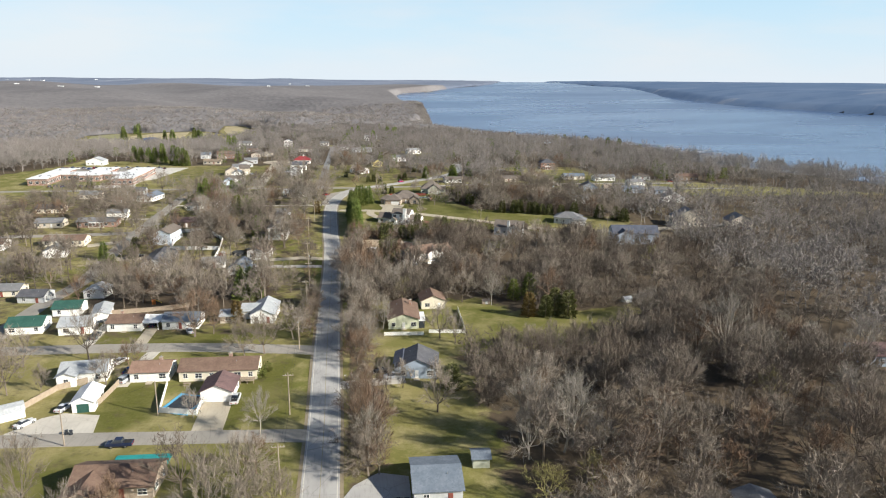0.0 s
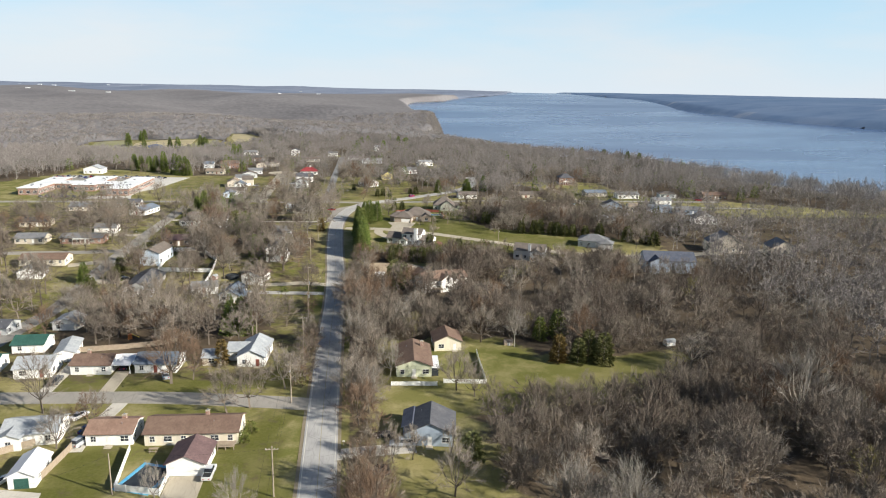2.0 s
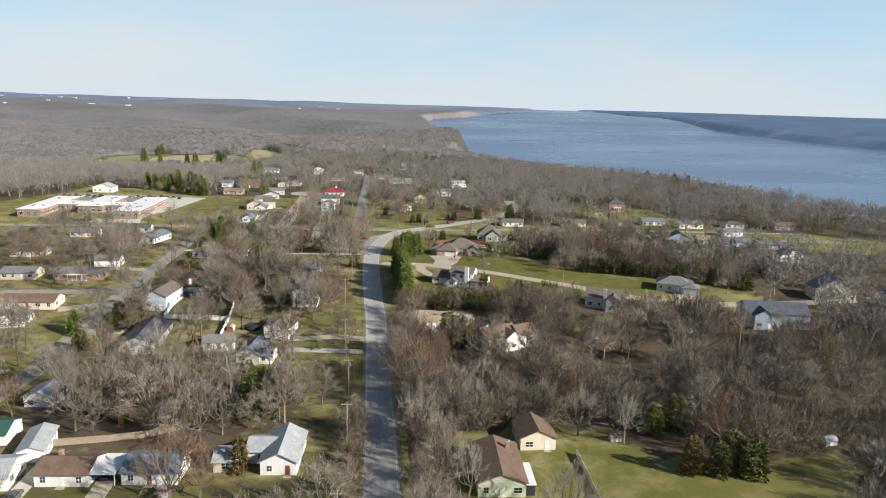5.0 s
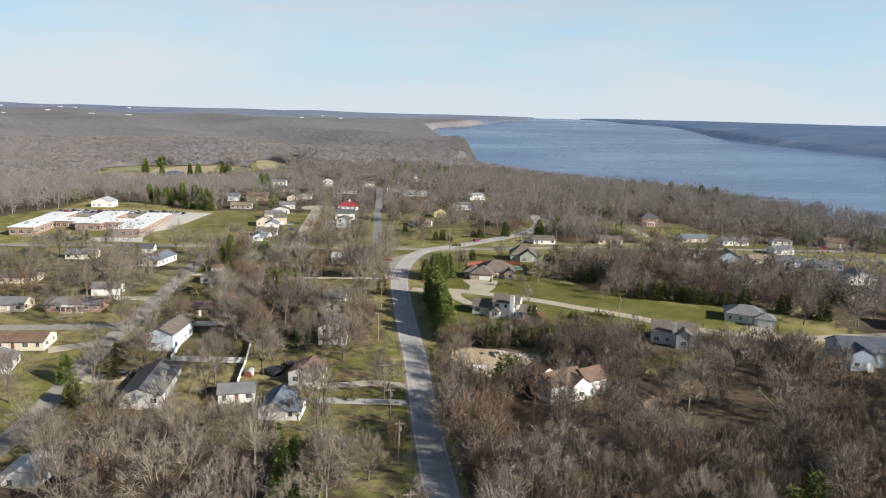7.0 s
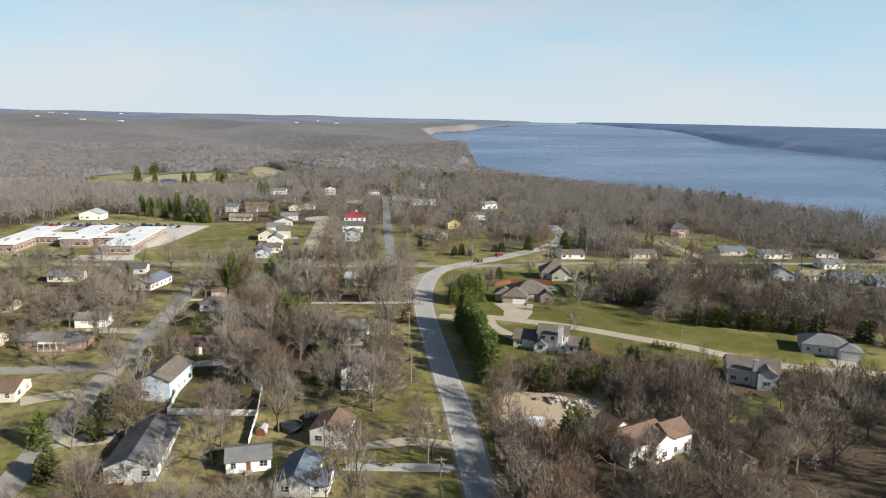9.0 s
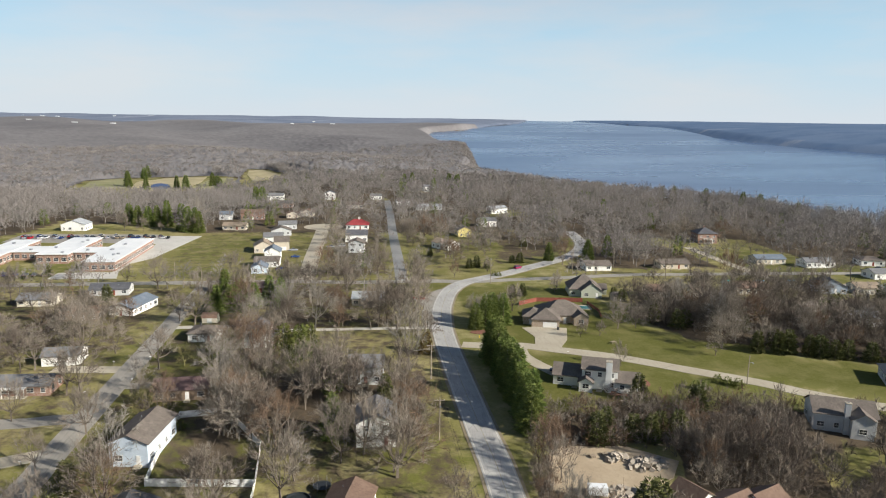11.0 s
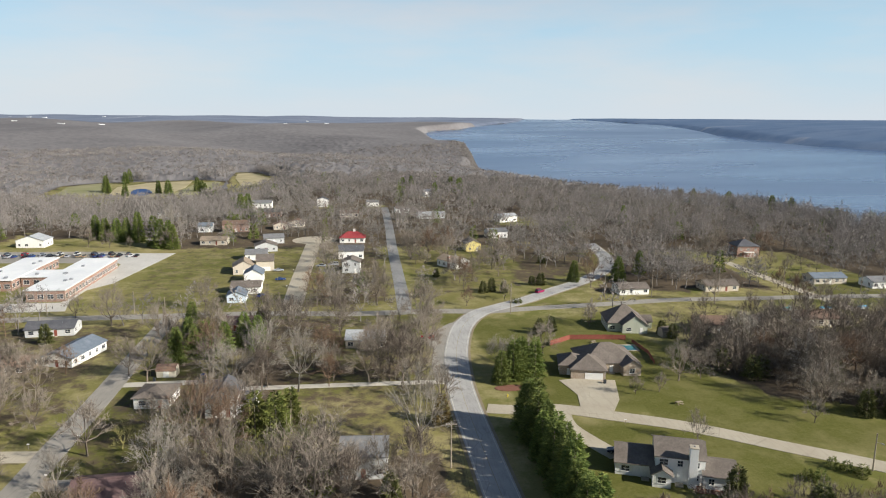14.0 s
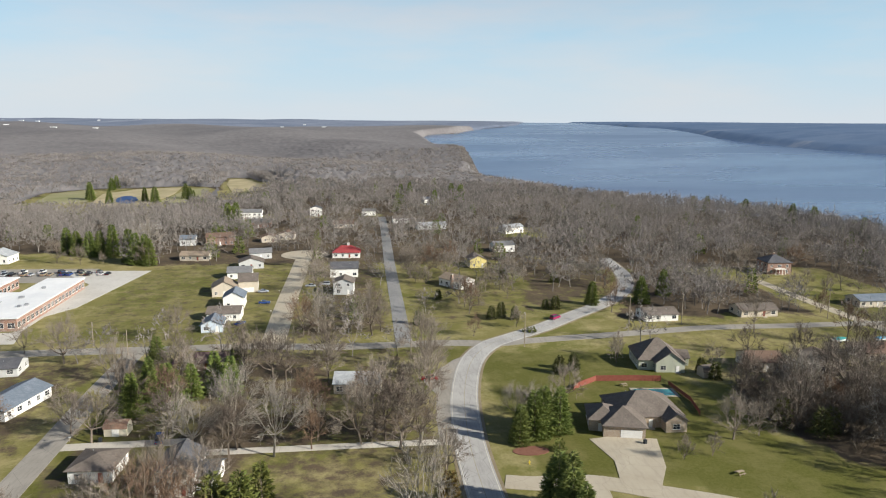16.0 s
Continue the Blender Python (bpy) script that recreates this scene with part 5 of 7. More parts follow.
# ---- trees ----
def branch_tree(seed, tall, spread, limbs, twigs, twig_len, twig_wide, trunk_r, low=0.28, upright=0.6, loose=0.55):
    """A bare tree: a trunk that forks into limbs, limbs into boughs, and boughs into sprays of fine twigs along a lumpy dome. Returns the wood's and the twigs' triangles."""
    rng = np.random.RandomState(seed)
    wood, blades = [], []

    def ribbon(a, b, r0, r1):
        d = (b - a) / (np.linalg.norm(b - a) + 1e-9)
        u = np.cross(d, rng.normal(0, 1, 3)); u /= np.linalg.norm(u) + 1e-9
        wood.append((a - u * r0, a + u * r0, b + u * r1)), wood.append((a - u * r0, b + u * r1, b - u * r1))

    def bar(a, b, r0, r1):
        d = (b - a) / (np.linalg.norm(b - a) + 1e-9)
        u = np.cross(d, [0.3, 0.9, 0.2]); u /= np.linalg.norm(u) + 1e-9
        v = np.cross(d, u)
        ring = [np.cos(q) * u + np.sin(q) * v for q in (0, 2.094, 4.189)]
        A, B = [a + r0 * w for w in ring], [b + r1 * w for w in ring]
        for k in range(3):
            j = (k + 1) % 3
            wood.append((A[k], A[j], B[j])), wood.append((A[k], B[j], B[k]))

    lean = rng.normal(0, 0.03, 2)
    fork = np.array([lean[0] * tall, lean[1] * tall, tall * low])
    crown = tall - fork[2]

    def rim(a, e, f):
        """A place of the crown's outline, towards a bearing and a rise."""
        return fork + np.array([np.cos(a) * np.cos(e) * spread, np.sin(a) * np.cos(e) * spread, crown * (0.12 + 0.88 * np.sin(e))]) * f

    bar(np.array([0, 0, -0.4]), fork, trunk_r, trunk_r * 0.75)
    lumps = 0.82 + 0.36 * rng.rand(limbs)
    boughs = []
    fine = twigs > 300
    for i in range(limbs):
        a = i * 2.4 + rng.normal(0, 0.25)
        e = np.clip(0.12 + 1.35 * (i + 0.5 * rng.rand()) / limbs + 0.25 * (upright - 0.6), 0.05, 1.5)
        end = rim(a, e, lumps[i] * 0.60)
        start = fork + (end - fork) * 0.0 + np.array([0, 0, -crown * 0.10 * rng.rand()])
        mid = start * 0.55 + end * 0.45 + np.array([np.cos(a), np.sin(a), 0.0]) * spread * 0.06 - np.array([0, 0, crown * 0.04])
        r = trunk_r * (0.50 - 0.12 * i / limbs)
        (bar if fine else ribbon)(start, mid, r, r * 0.68)
        (bar if fine else ribbon)(mid, end, r * 0.68, r * 0.36)
        for k in range(5 if fine else 3):
            q = mid + (end - mid) * (0.25 + 0.75 * rng.rand())
            b = rim(a + rng.normal(0, 0.55), np.clip(e + rng.normal(0, 0.30), -0.05, 1.55), lumps[i] * (0.80 + 0.16 * rng.rand()))
            ribbon(q, b, r * 0.32, r * 0.10)
            boughs.append((q, b))
    per = max(1, twigs // len(boughs))
    for q, b in boughs:
        way0 = (b - q) / (np.linalg.norm(b - q) + 1e-9)
        for k in range(per):
            f = 0.25 + 0.8 * rng.rand() ** 0.8
            p = q + (b - q) * f + rng.normal(0, 0.05 * spread, 3) * f
            out = p - fork
            way = way0 * 0.6 + out / (np.linalg.norm(out) + 1e-9) * 0.5 + rng.normal(0, loose, 3) + [0, 0, 0.08 + 0.25 * upright]
            way /= np.linalg.norm(way)
            e = p + way * twig_len * (0.45 + 0.9 * rng.rand())
            side = np.cross(way, rng.normal(0, 1, 3)); side = side / (np.linalg.norm(side) + 1e-9) * twig_wide * (0.6 + 0.8 * rng.rand())
            blades.append((p - side, p + side, e))
    return np.array(wood), np.array(blades)


def conifer(seed, tall, spread, blades, blade, droop=0.25, bare=0.08, power=0.8, wide=0.24):
    """An evergreen: a crown of many short needle sprays on a leaning cone."""
    rng = np.random.RandomState(seed)
    out = []
    lump = rng.rand(9) * 0.4 + 0.8
    for k in range(blades):
        f = bare + (1 - bare) * (1 - (1 - rng.rand()) ** 0.62) * 0.99
        a = rng.rand() * 6.283
        whorl = 0.78 + 0.22 * np.cos(f * tall * 4.2 + a * 2)
        rad = spread * (1 - f) ** power * whorl * lump[int(a / 6.284 * 9)] + 0.15
        r = rad * (0.45 + 0.55 * rng.rand() ** 0.5)
        p = np.array([np.cos(a) * r, np.sin(a) * r, f * tall - droop * r])
        way = np.array([np.cos(a), np.sin(a), -droop + 0.5 * rng.rand()]) + rng.normal(0, 0.35, 3)
        way /= np.linalg.norm(way)
        side = np.cross(way, rng.normal(0, 1, 3)); side /= np.linalg.norm(side) + 1e-9
        s = blade * (0.6 + 0.8 * rng.rand())
        out.append((p - side * s * wide, p + side * s * wide, p + way * s))
    return np.array(out)


def mesh_of(name, tris, material, tone=0.5, heart=None):
    if heart is not None:
        tris, nor = crown_normals(tris, 0, heart)
    ob = raw_mesh(name, tris.reshape(-1, 3), np.arange(len(tris) * 3).reshape(-1, 3), material)
    me = ob.data
    point_values(ob, "tone", np.full(len(tris) * 3, tone))
    if heart is not None:
        soft_normals(ob, nor)
    bpy.data.objects.remove(ob)
    return me


def trunk_mesh(tall, r):
    bm = bmesh.new()
    tube(bm, (0, 0, -0.4), (0, 0, tall), r, r * 0.25, 7)
    me = bpy.data.meshes.new("trunk")
    bm.to_mesh(me), bm.free()
    me.materials.append(M["bark"])
    return me


# kinds of bare tree: seed, height, spread, limbs, twigs, twig length and half-width, trunk radius, low, upright
SPECIES = [
    (11, 15.0, 6.6, 9, 1500, 1.9, 0.033, 0.30, 0.26, 0.6), (12, 13.0, 6.2, 9, 1400, 1.8, 0.033, 0.26, 0.22, 0.5), (13, 16.5, 6.0, 9, 1450, 1.9, 0.033, 0.28, 0.32, 0.9),
    (14, 11.0, 5.6, 8, 1250, 1.6, 0.032, 0.24, 0.20, 0.4), (15, 14.0, 7.2, 10, 1600, 1.9, 0.033, 0.34, 0.24, 0.4), (16, 8.5, 3.8, 8, 900, 1.3, 0.030, 0.18, 0.2, 0.9),
]
TREES = []
for k, spec in enumerate(SPECIES):
    wood, blades = branch_tree(*spec)
    TREES.append((mesh_of("trunk", wood, M["twig"], 0.16), mesh_of("crown", blades, M["twig"], 0.64 + 0.08 * k, spec[1] * 0.4), mesh_of("crown", blades, M["rust_twig"], 0.5, spec[1] * 0.4), mesh_of("trunk", wood, M["white_bark"], 0.5), mesh_of("crown", blades, M["white_bark"], 0.3, spec[1] * 0.4)))

tree_rng = random.Random(5)


def bare_tree(x, y, k=None, size=1.0, look_of="grey", label=""):
    """One bare tree with its trunk and limbs, and its crown of twigs."""
    k = tree_rng.randrange(len(TREES)) if k is None else k
    words = {"grey": "bare grey-brown tree standing on winter grass", "rust": "bare tree with rust-brown twigs", "white": "pale-barked bare sycamore on winter grass"}[look_of]
    ob = thing("bare_tree", x, y, tree_rng.uniform(0, 360), label or words, "tree", "bare trees in the yards")
    s = size * tree_rng.uniform(0.85, 1.15)
    ob.scale = (s * tree_rng.uniform(0.9, 1.1), s * tree_rng.uniform(0.9, 1.1), s)
    t = TREES[k]
    part("trunk", t[3] if look_of == "white" else t[0], None, ob)
    part("crown", t[2] if look_of == "rust" else t[4] if look_of == "white" else t[1], None, ob)
    return ob


PINES = [(mesh_of("crown", conifer(31 + k, 11.6, 3.3, 5200, 0.66, 0.12, 0.02, 0.58, 0.17), M["needle"]), trunk_mesh(9, 0.2)) for k in range(3)]
CEDARS = [(mesh_of("crown", conifer(41 + k, 7.0, 2.6, 2000, 0.6, 0.0, 0.03, 0.42), M["cedar"]), trunk_mesh(6, 0.16)) for k in range(3)]
BRONZE = [(mesh_of("crown", conifer(51 + k, 7.6, 2.6, 1900, 0.6, 0.0, 0.03, 0.45), M["bronze_cedar"]), trunk_mesh(6, 0.16)) for k in range(2)]
SHRUBS = [(mesh_of("crown", conifer(61 + k, 2.4, 1.4, 320, 0.45, 0.0, 0.02, 0.4), M["shrub"]), trunk_mesh(1.5, 0.07)) for k in range(2)]
BRIGHT = [(mesh_of("crown", conifer(71 + k, 8.5, 2.8, 1700, 0.6, 0.0, 0.06, 0.5), M["shrub"]), trunk_mesh(6, 0.18)) for k in range(2)]


def evergreen(kinds, name, x, y, size, label, group):
    k = kinds[tree_rng.randrange(len(kinds))]
    ob = thing(name, x, y, tree_rng.uniform(0, 360), label, "shrub" if "shrub" in name else "tree", group)
    ob.scale = (size * tree_rng.uniform(0.9, 1.1), size * tree_rng.uniform(0.9, 1.1), size * tree_rng.uniform(0.92, 1.08))
    part("trunk", k[1], None, ob)
    part("crown", k[0], None, ob)
    return ob


def plant(kinds, name, label, group, size, *spots):
    for x, y in spots:
        evergreen(kinds, name, x, y, size * tree_rng.uniform(0.88, 1.12), label, group)


for k in range(15):
    evergreen(PINES, "pine_tree", 3.6 + tree_rng.uniform(-0.5, 0.5) + 1.2 * (k % 2), 337 + k * 3.5, tree_rng.uniform(1.0, 1.2), "dense green pine in a roadside row", "pine row beside the road")
plant(PINES, "pine_tree", "green pine at the bend of the road", "pines at the bend", 0.92, (3.0, 414.3), (7, 417), (9.3, 418.1), (13.7, 419.1), (11, 422))
plant(PINES, "pine_tree", "green pine behind the houses", "pines behind the houses", 0.9, (-89.4, 440.8), (-85.5, 443.9), (-81.7, 445.4), (-77.3, 450.7), (-67.3, 451.6), (-72, 455), (-84, 451), (-93, 477.2), (-89, 455))
plant(PINES, "pine_tree", "green pine among yard trees", "pines in the yards", 0.85, (-37.6, 242.8), (-32.8, 242.6), (-34.4, 246.2), (-38.5, 249.6), (-43.1, 337.2), (-104.7, 300.3 + 8))
plant(BRIGHT, "evergreen_tree", "bright yellow-green evergreen tree", "bright evergreens", 1.0, (-59.1, 390.3), (-55.4, 390.0), (-52, 394), (64.4, 231.4), (58, 229), (-44, 362))
plant(CEDARS, "cedar_tree", "dark green cedar at the edge of the field", "cedars by the field", 1.15, (64.3, 209.9), (71.7, 209.0), (68, 212))
plant(BRONZE, "cedar_tree", "bronze-green cedar on the grass", "bronze cedars", 1.05, (58.7, 210.6), (-35.5, 216.2), (-16.4, 391))
plant(CEDARS, "cedar_tree", "dark green cedar beside the lane", "cedars by the lane", 0.95, (18, 330.9), (21, 334), (30.8, 330.3), (34, 333), (38.1, 332), (49.7, 345.1), (27, 332), (25.2, 158.6), (-94.5, 320.8), (-98.6, 294.6), (-93.2, 310.3), (36.5, 352))
plant(CEDARS, "cedar_tree", "tall dark cedar beside the white house", "cedars by the white house", 1.55, (16.4, 297.8), (20.6, 302.4))
plant(CEDARS, "cedar_tree", "dark green cedar in front of the woods", "cedars before the woods", 1.05, (95.5, 382.8), (99, 383), (104.3, 380.3), (107, 379), (110.9, 377), (115.1, 376.8), (89.2, 384), (121, 374), (128, 372), (151, 356), (147.5, 360.2), (140, 364))
plant(CEDARS, "cedar_tree", "dark cedar on the lawn", "cedars on the lawns", 0.75, (17, 518.4), (25.5, 517.5), (21, 520), (-11.3, 513.8), (0.3, 549.5), (57.6, 575), (35.2, 582.9), (25.7, 459.1), (30.6, 461.1), (67.5, 454.5), (69, 449), (41, 530), (45, 529))
plant(PINES, "pine_tree", "tall green pine beside the road", "pines by the far road", 1.0, (82.9, 534.9), (85, 540), (98, 547), (62, 535))
plant(PINES, "pine_tree", "green pine behind the school", "pines behind the school", 1.35, (-137.6, 630.4), (-144.6, 633), (-141, 636), (-163.2, 656), (-170, 657), (-175.1, 655.8), (-183, 660), (-190, 665), (-150, 640), (-299, 1007), (-296, 1000), (-268, 968), (-228, 976), (-205, 1003), (-190, 955), (-186, 950), (-309, 1102), (-311, 1125), (-240, 985), (-120, 770), (-118, 776), (-122, 765), (-118, 758))
plant(PINES, "pine_tree", "tall pine on the river bluff", "pines on the bluff", 1.2, (285, 800), (262, 845), (270, 835), (300, 735), (293, 750), (305, 690), (55, 905), (62, 900), (66, 915), (10, 930), (18, 925), (35, 865), (150, 700))
plant(SHRUBS, "evergreen_shrub", "small evergreen shrub beside a house", "shrubs", 1.0, (-22, 176), (-23, 172), (39.5, 358.5), (40.2, 357), (55.5, 358), (58, 357), (64, 362), (66, 360), (68, 358), (-29.5, 168), (-81.5, 552), (-82, 556), (28, 500), (26, 501), (11, 410), (-79, 345), (-26.5, 297))

plant(PINES, "pine_tree", "green pine behind the houses", "pines behind the houses", 0.8, (-89.7, 441.1), (-85.1, 443.9), (-80.2, 446.3), (-69.0, 470.3), (-44.2, 341.6))
plant(BRIGHT, "evergreen_tree", "bright yellow-green evergreen tree", "bright evergreens", 1.25, (-59.2, 385.6), (-54.7, 386.5), (-47.0, 368.5))
plant(PINES, "pine_tree", "young green pine on the grass", "young pines", 0.85, (-33.3, 247.9), (-36.1, 251.7), (-41.2, 262.3), (-43.1, 339.6))
plant(CEDARS, "cedar_tree", "dark green cedar between the houses", "cedars between houses", 0.95, (-97.4, 295.4), (-136.4, 465.1), (-177.6, 510.6), (-30.3, 359.0), (-95.4, 322.0))

# specific bare trees that stand alone
def stand(look_of, k, *spots):
    """Single bare trees of one kind: place and size."""
    for x, y, s in spots:
        bare_tree(x, y, k, s, look_of)


stand("grey", 5, (13, 161, 1), (21, 162, 0.95), (9, 160, 0.9))
stand("grey", 0, (53, 184, 0.5), (-29, 186, 0.85), (-71, 189, 1), (3, 228, 0.95), (26, 238, 0.9), (-83, 250, 1), (-63.4, 259.4, 1.05), (-65.1, 299.8, 1.1), (-52, 312, 1.1), (-30, 330.5, 1), (-60.4, 358.2, 1), (-43.9, 360.3, 1.1), (-33, 418, 0.9), (-42.2, 476.9, 0.9), (-25, 508, 0.9))
stand("grey", 1, (3, 122, 0.85), (4, 187, 0.8), (60, 188, 0.5), (-24, 188, 0.9), (36, 247, 1), (-21.3, 250.8, 0.8), (-57.7, 253, 1), (-91, 324, 0.8), (-41, 327, 1), (-104.5, 329, 0.8), (-99.8, 344.2, 0.85), (-119.7, 352.1, 0.9), (-31, 363, 1), (74, 382, 0.6), (-63, 398, 0.9), (-111, 398, 0.9), (-76, 400, 0.85), (60, 412, 0.75), (-43, 421, 0.9), (-24.9, 424.2, 0.85), (-100.4, 431.2, 0.8), (-138.1, 494.3, 0.9), (-94.3, 504, 1))
stand("grey", 2, (-30, 424.7, 0.8))
stand("grey", 4, (20, 147, 0.9), (47.3, 187, 0.5), (0.5, 190, 0.85), (31, 190, 0.7), (27, 194, 0.75), (39.5, 228.5, 1), (9.5, 235, 0.95), (33, 238, 0.85), (-26.7, 251.1, 0.85), (-71.1, 257.8, 1), (-54.8, 269.9, 0.9), (-96.8, 272.2, 0.95), (-86.8, 285.2, 0.9), (-29, 320.7, 1.1), (-36, 330, 1.05), (-72.3, 355.8, 1.05), (-50.8, 357.3, 1.15), (-38, 362, 0.95), (80, 389, 0.8), (-70, 396, 0.9), (-120, 398, 1), (-128, 410, 1), (53, 411, 0.9), (-19.5, 417, 1), (-140, 430.8, 1), (21, 437, 0.7), (-101.7, 467.5, 0.9), (-122, 483.7, 1.1))
stand("grey", 5, (-97.6, 316.9, 0.9), (-102.3, 349.1, 1.1), (-91.9, 359.4, 1), (41, 376, 0.8), (37, 403, 0.7), (44, 404, 0.7), (-12.9, 441.1, 1), (46, 466, 0.8), (48, 470, 0.9))
stand("rust", 0, (4, 132, 0.9), (4, 250, 1))
stand("rust", 1, (-41, 206, 0.95), (3, 260, 1.1), (12, 275, 1), (14, 287, 1), (-56, 343, 0.9), (-62, 349, 0.95), (-65, 383.6, 0.95), (-46.9, 439.5, 0.8), (-32.1, 442.9, 0.75))
stand("rust", 4, (-46, 204, 1), (6, 270, 1), (8, 288, 1.05), (-67, 345, 1), (-72, 384.3, 1.1))
stand("rust", 5, (-85.7, 355.4, 1))
stand("white", 0, (44, 126, 1.1), (-22.5, 377, 1.15))
stand("white", 1, (36, 124, 0.9), (10.4, 204, 0.85), (16, 236, 0.9), (-90.3, 265.2, 1), (9, 424, 0.75), (-62.8, 427.7, 1.15), (5, 428, 0.7))
stand("white", 2, (47, 129, 1.05), (38, 131, 1), (-20, 141.5, 0.75), (103, 166, 1.2), (49, 224, 0.75), (-46, 260.4, 1), (-52, 414, 0.95), (-140, 640, 1.4))
stand("white", 4, (-68.8, 349, 1), (-70.4, 420.5, 1), (14, 428, 0.7), (-47, 508, 1.15))
stand("white", 5, (-36, 151, 1))

# tall trees that lean over the road from its east verge
for k in range(30):
    y = 122 + 7.0 * k + tree_rng.uniform(-2, 2)
    if not 153 < y < 173:
        bare_tree(3.0 + tree_rng.uniform(-1.2, 3.5), y, tree_rng.choice((0, 1, 2, 3, 5)), tree_rng.uniform(0.55, 0.9), tree_rng.choice(("rust", "rust", "grey", "grey", "white")))

# houses, lanes and drives that trees keep clear of
KEEP = [(o.matrix_world.translation.x if o.parent else o.matrix_basis.translation.x, o.matrix_basis.translation.y) for o in scene.objects if o.parent is None and o.name.split(".")[0] in ("house", "garage", "shed")]
LINES = [MAIN, NORTH, WEST, EAST, [(-104, 60), (-103, 491)], [(-200, 202), (-65, 197), (-8, 188.5)], [(-140, 148), (-8, 139)], [(-260, 350), (-104, 352)], [(-62, 496), (-61.5, 665)], [(-4, 398), (25, 391), (60, 371), (100, 343), (124, 336), (215, 345)], [(155.5, 600), (158, 440)]]


def clear_of(x, y, gap_house, gap_road):
    ok = np.ones(len(x), bool)
    for hx, hy in KEEP:
        ok &= (x - hx) ** 2 + (y - hy) ** 2 > gap_house ** 2
    for line in LINES:
        for (x0, y0), (x1, y1) in zip(line[:-1], line[1:]):
            t = np.clip(((x - x0) * (x1 - x0) + (y - y0) * (y1 - y0)) / ((x1 - x0) ** 2 + (y1 - y0) ** 2), 0, 1)
            ok &= (x - x0 - t * (x1 - x0)) ** 2 + (y - y0 - t * (y1 - y0)) ** 2 > gap_road ** 2
    for poly in SOLID:
        ok &= ~inside(x, y, poly)
    return ok


def before_house(x, y):
    """Whether a place lies close before one of the houses past the bend."""
    hit = np.zeros(len(x), bool)
    for hx, hy in KEEP:
        if hy > 440:
            hit |= (np.abs(x - hx) < 10) & (y > hy - 24) & (y < hy + 9)
    return hit


SOLID = [[(20, 290), (36, 284), (54, 292), (50, 312), (30, 318)], [(70, 326), (92, 318), (97, 332), (78, 342)], [(108, 342), (128, 338), (136, 352), (118, 368)], [(124, 302), (156, 302), (156, 330), (124, 330)], [(-226, 505), (-130, 505), (-130, 626), (-226, 626)], [(32, 187), (74, 188), (90, 203), (93, 212), (54, 213), (54, 226), (38, 226)], [(3, 309), (12, 306), (34, 316), (30, 327), (5, 328)], [(-60, 378), (-19, 378), (-19, 412), (-60, 412)]]
SOLID += [[(8, 352), (66, 352), (50, 380), (16, 390)], [(26, 394), (60, 376), (118, 345), (112, 366), (94, 380), (66, 404), (40, 402)], [(-46, 148), (-27, 148), (-27, 170), (-46, 170)], [(-60, 147), (-47, 147), (-47, 172), (-60, 172)], [(-78, 320), (-58, 320), (-60, 334), (-80, 350)], [(-96, 505), (-66, 505), (-66, 660), (-96, 660)], [(-130, 505), (-92, 505), (-92, 625), (-130, 625)], [(-12, 472), (6, 472), (6, 490), (-12, 490)]]
SOLID += [[(-56, 512), (-48, 512), (-48, 560), (-56, 560)], [(-57, 147), (-77, 147), (-77, 156), (-57, 156)], [(10, 500), (60, 538), (50, 560), (20, 540)]]
SCATTER = np.random.RandomState(9)
# yard trees, one by one
n = 1200
px, py = SCATTER.uniform(-190, 190, n), SCATTER.uniform(95, 640, n)
thin = (woods(px, py) < 0.3) & clear_of(px, py, 8.5, 6.5) & ~before_house(px, py) & ((px < -10) | (py > 490) | (px > 130))
count = 0
for x, y in zip(px[thin], py[thin]):
    if count < 290:
        bare_tree(x, y, None, tree_rng.uniform(0.7, 1.1), "rust" if tree_rng.random() < 0.12 else "grey")
        count += 1

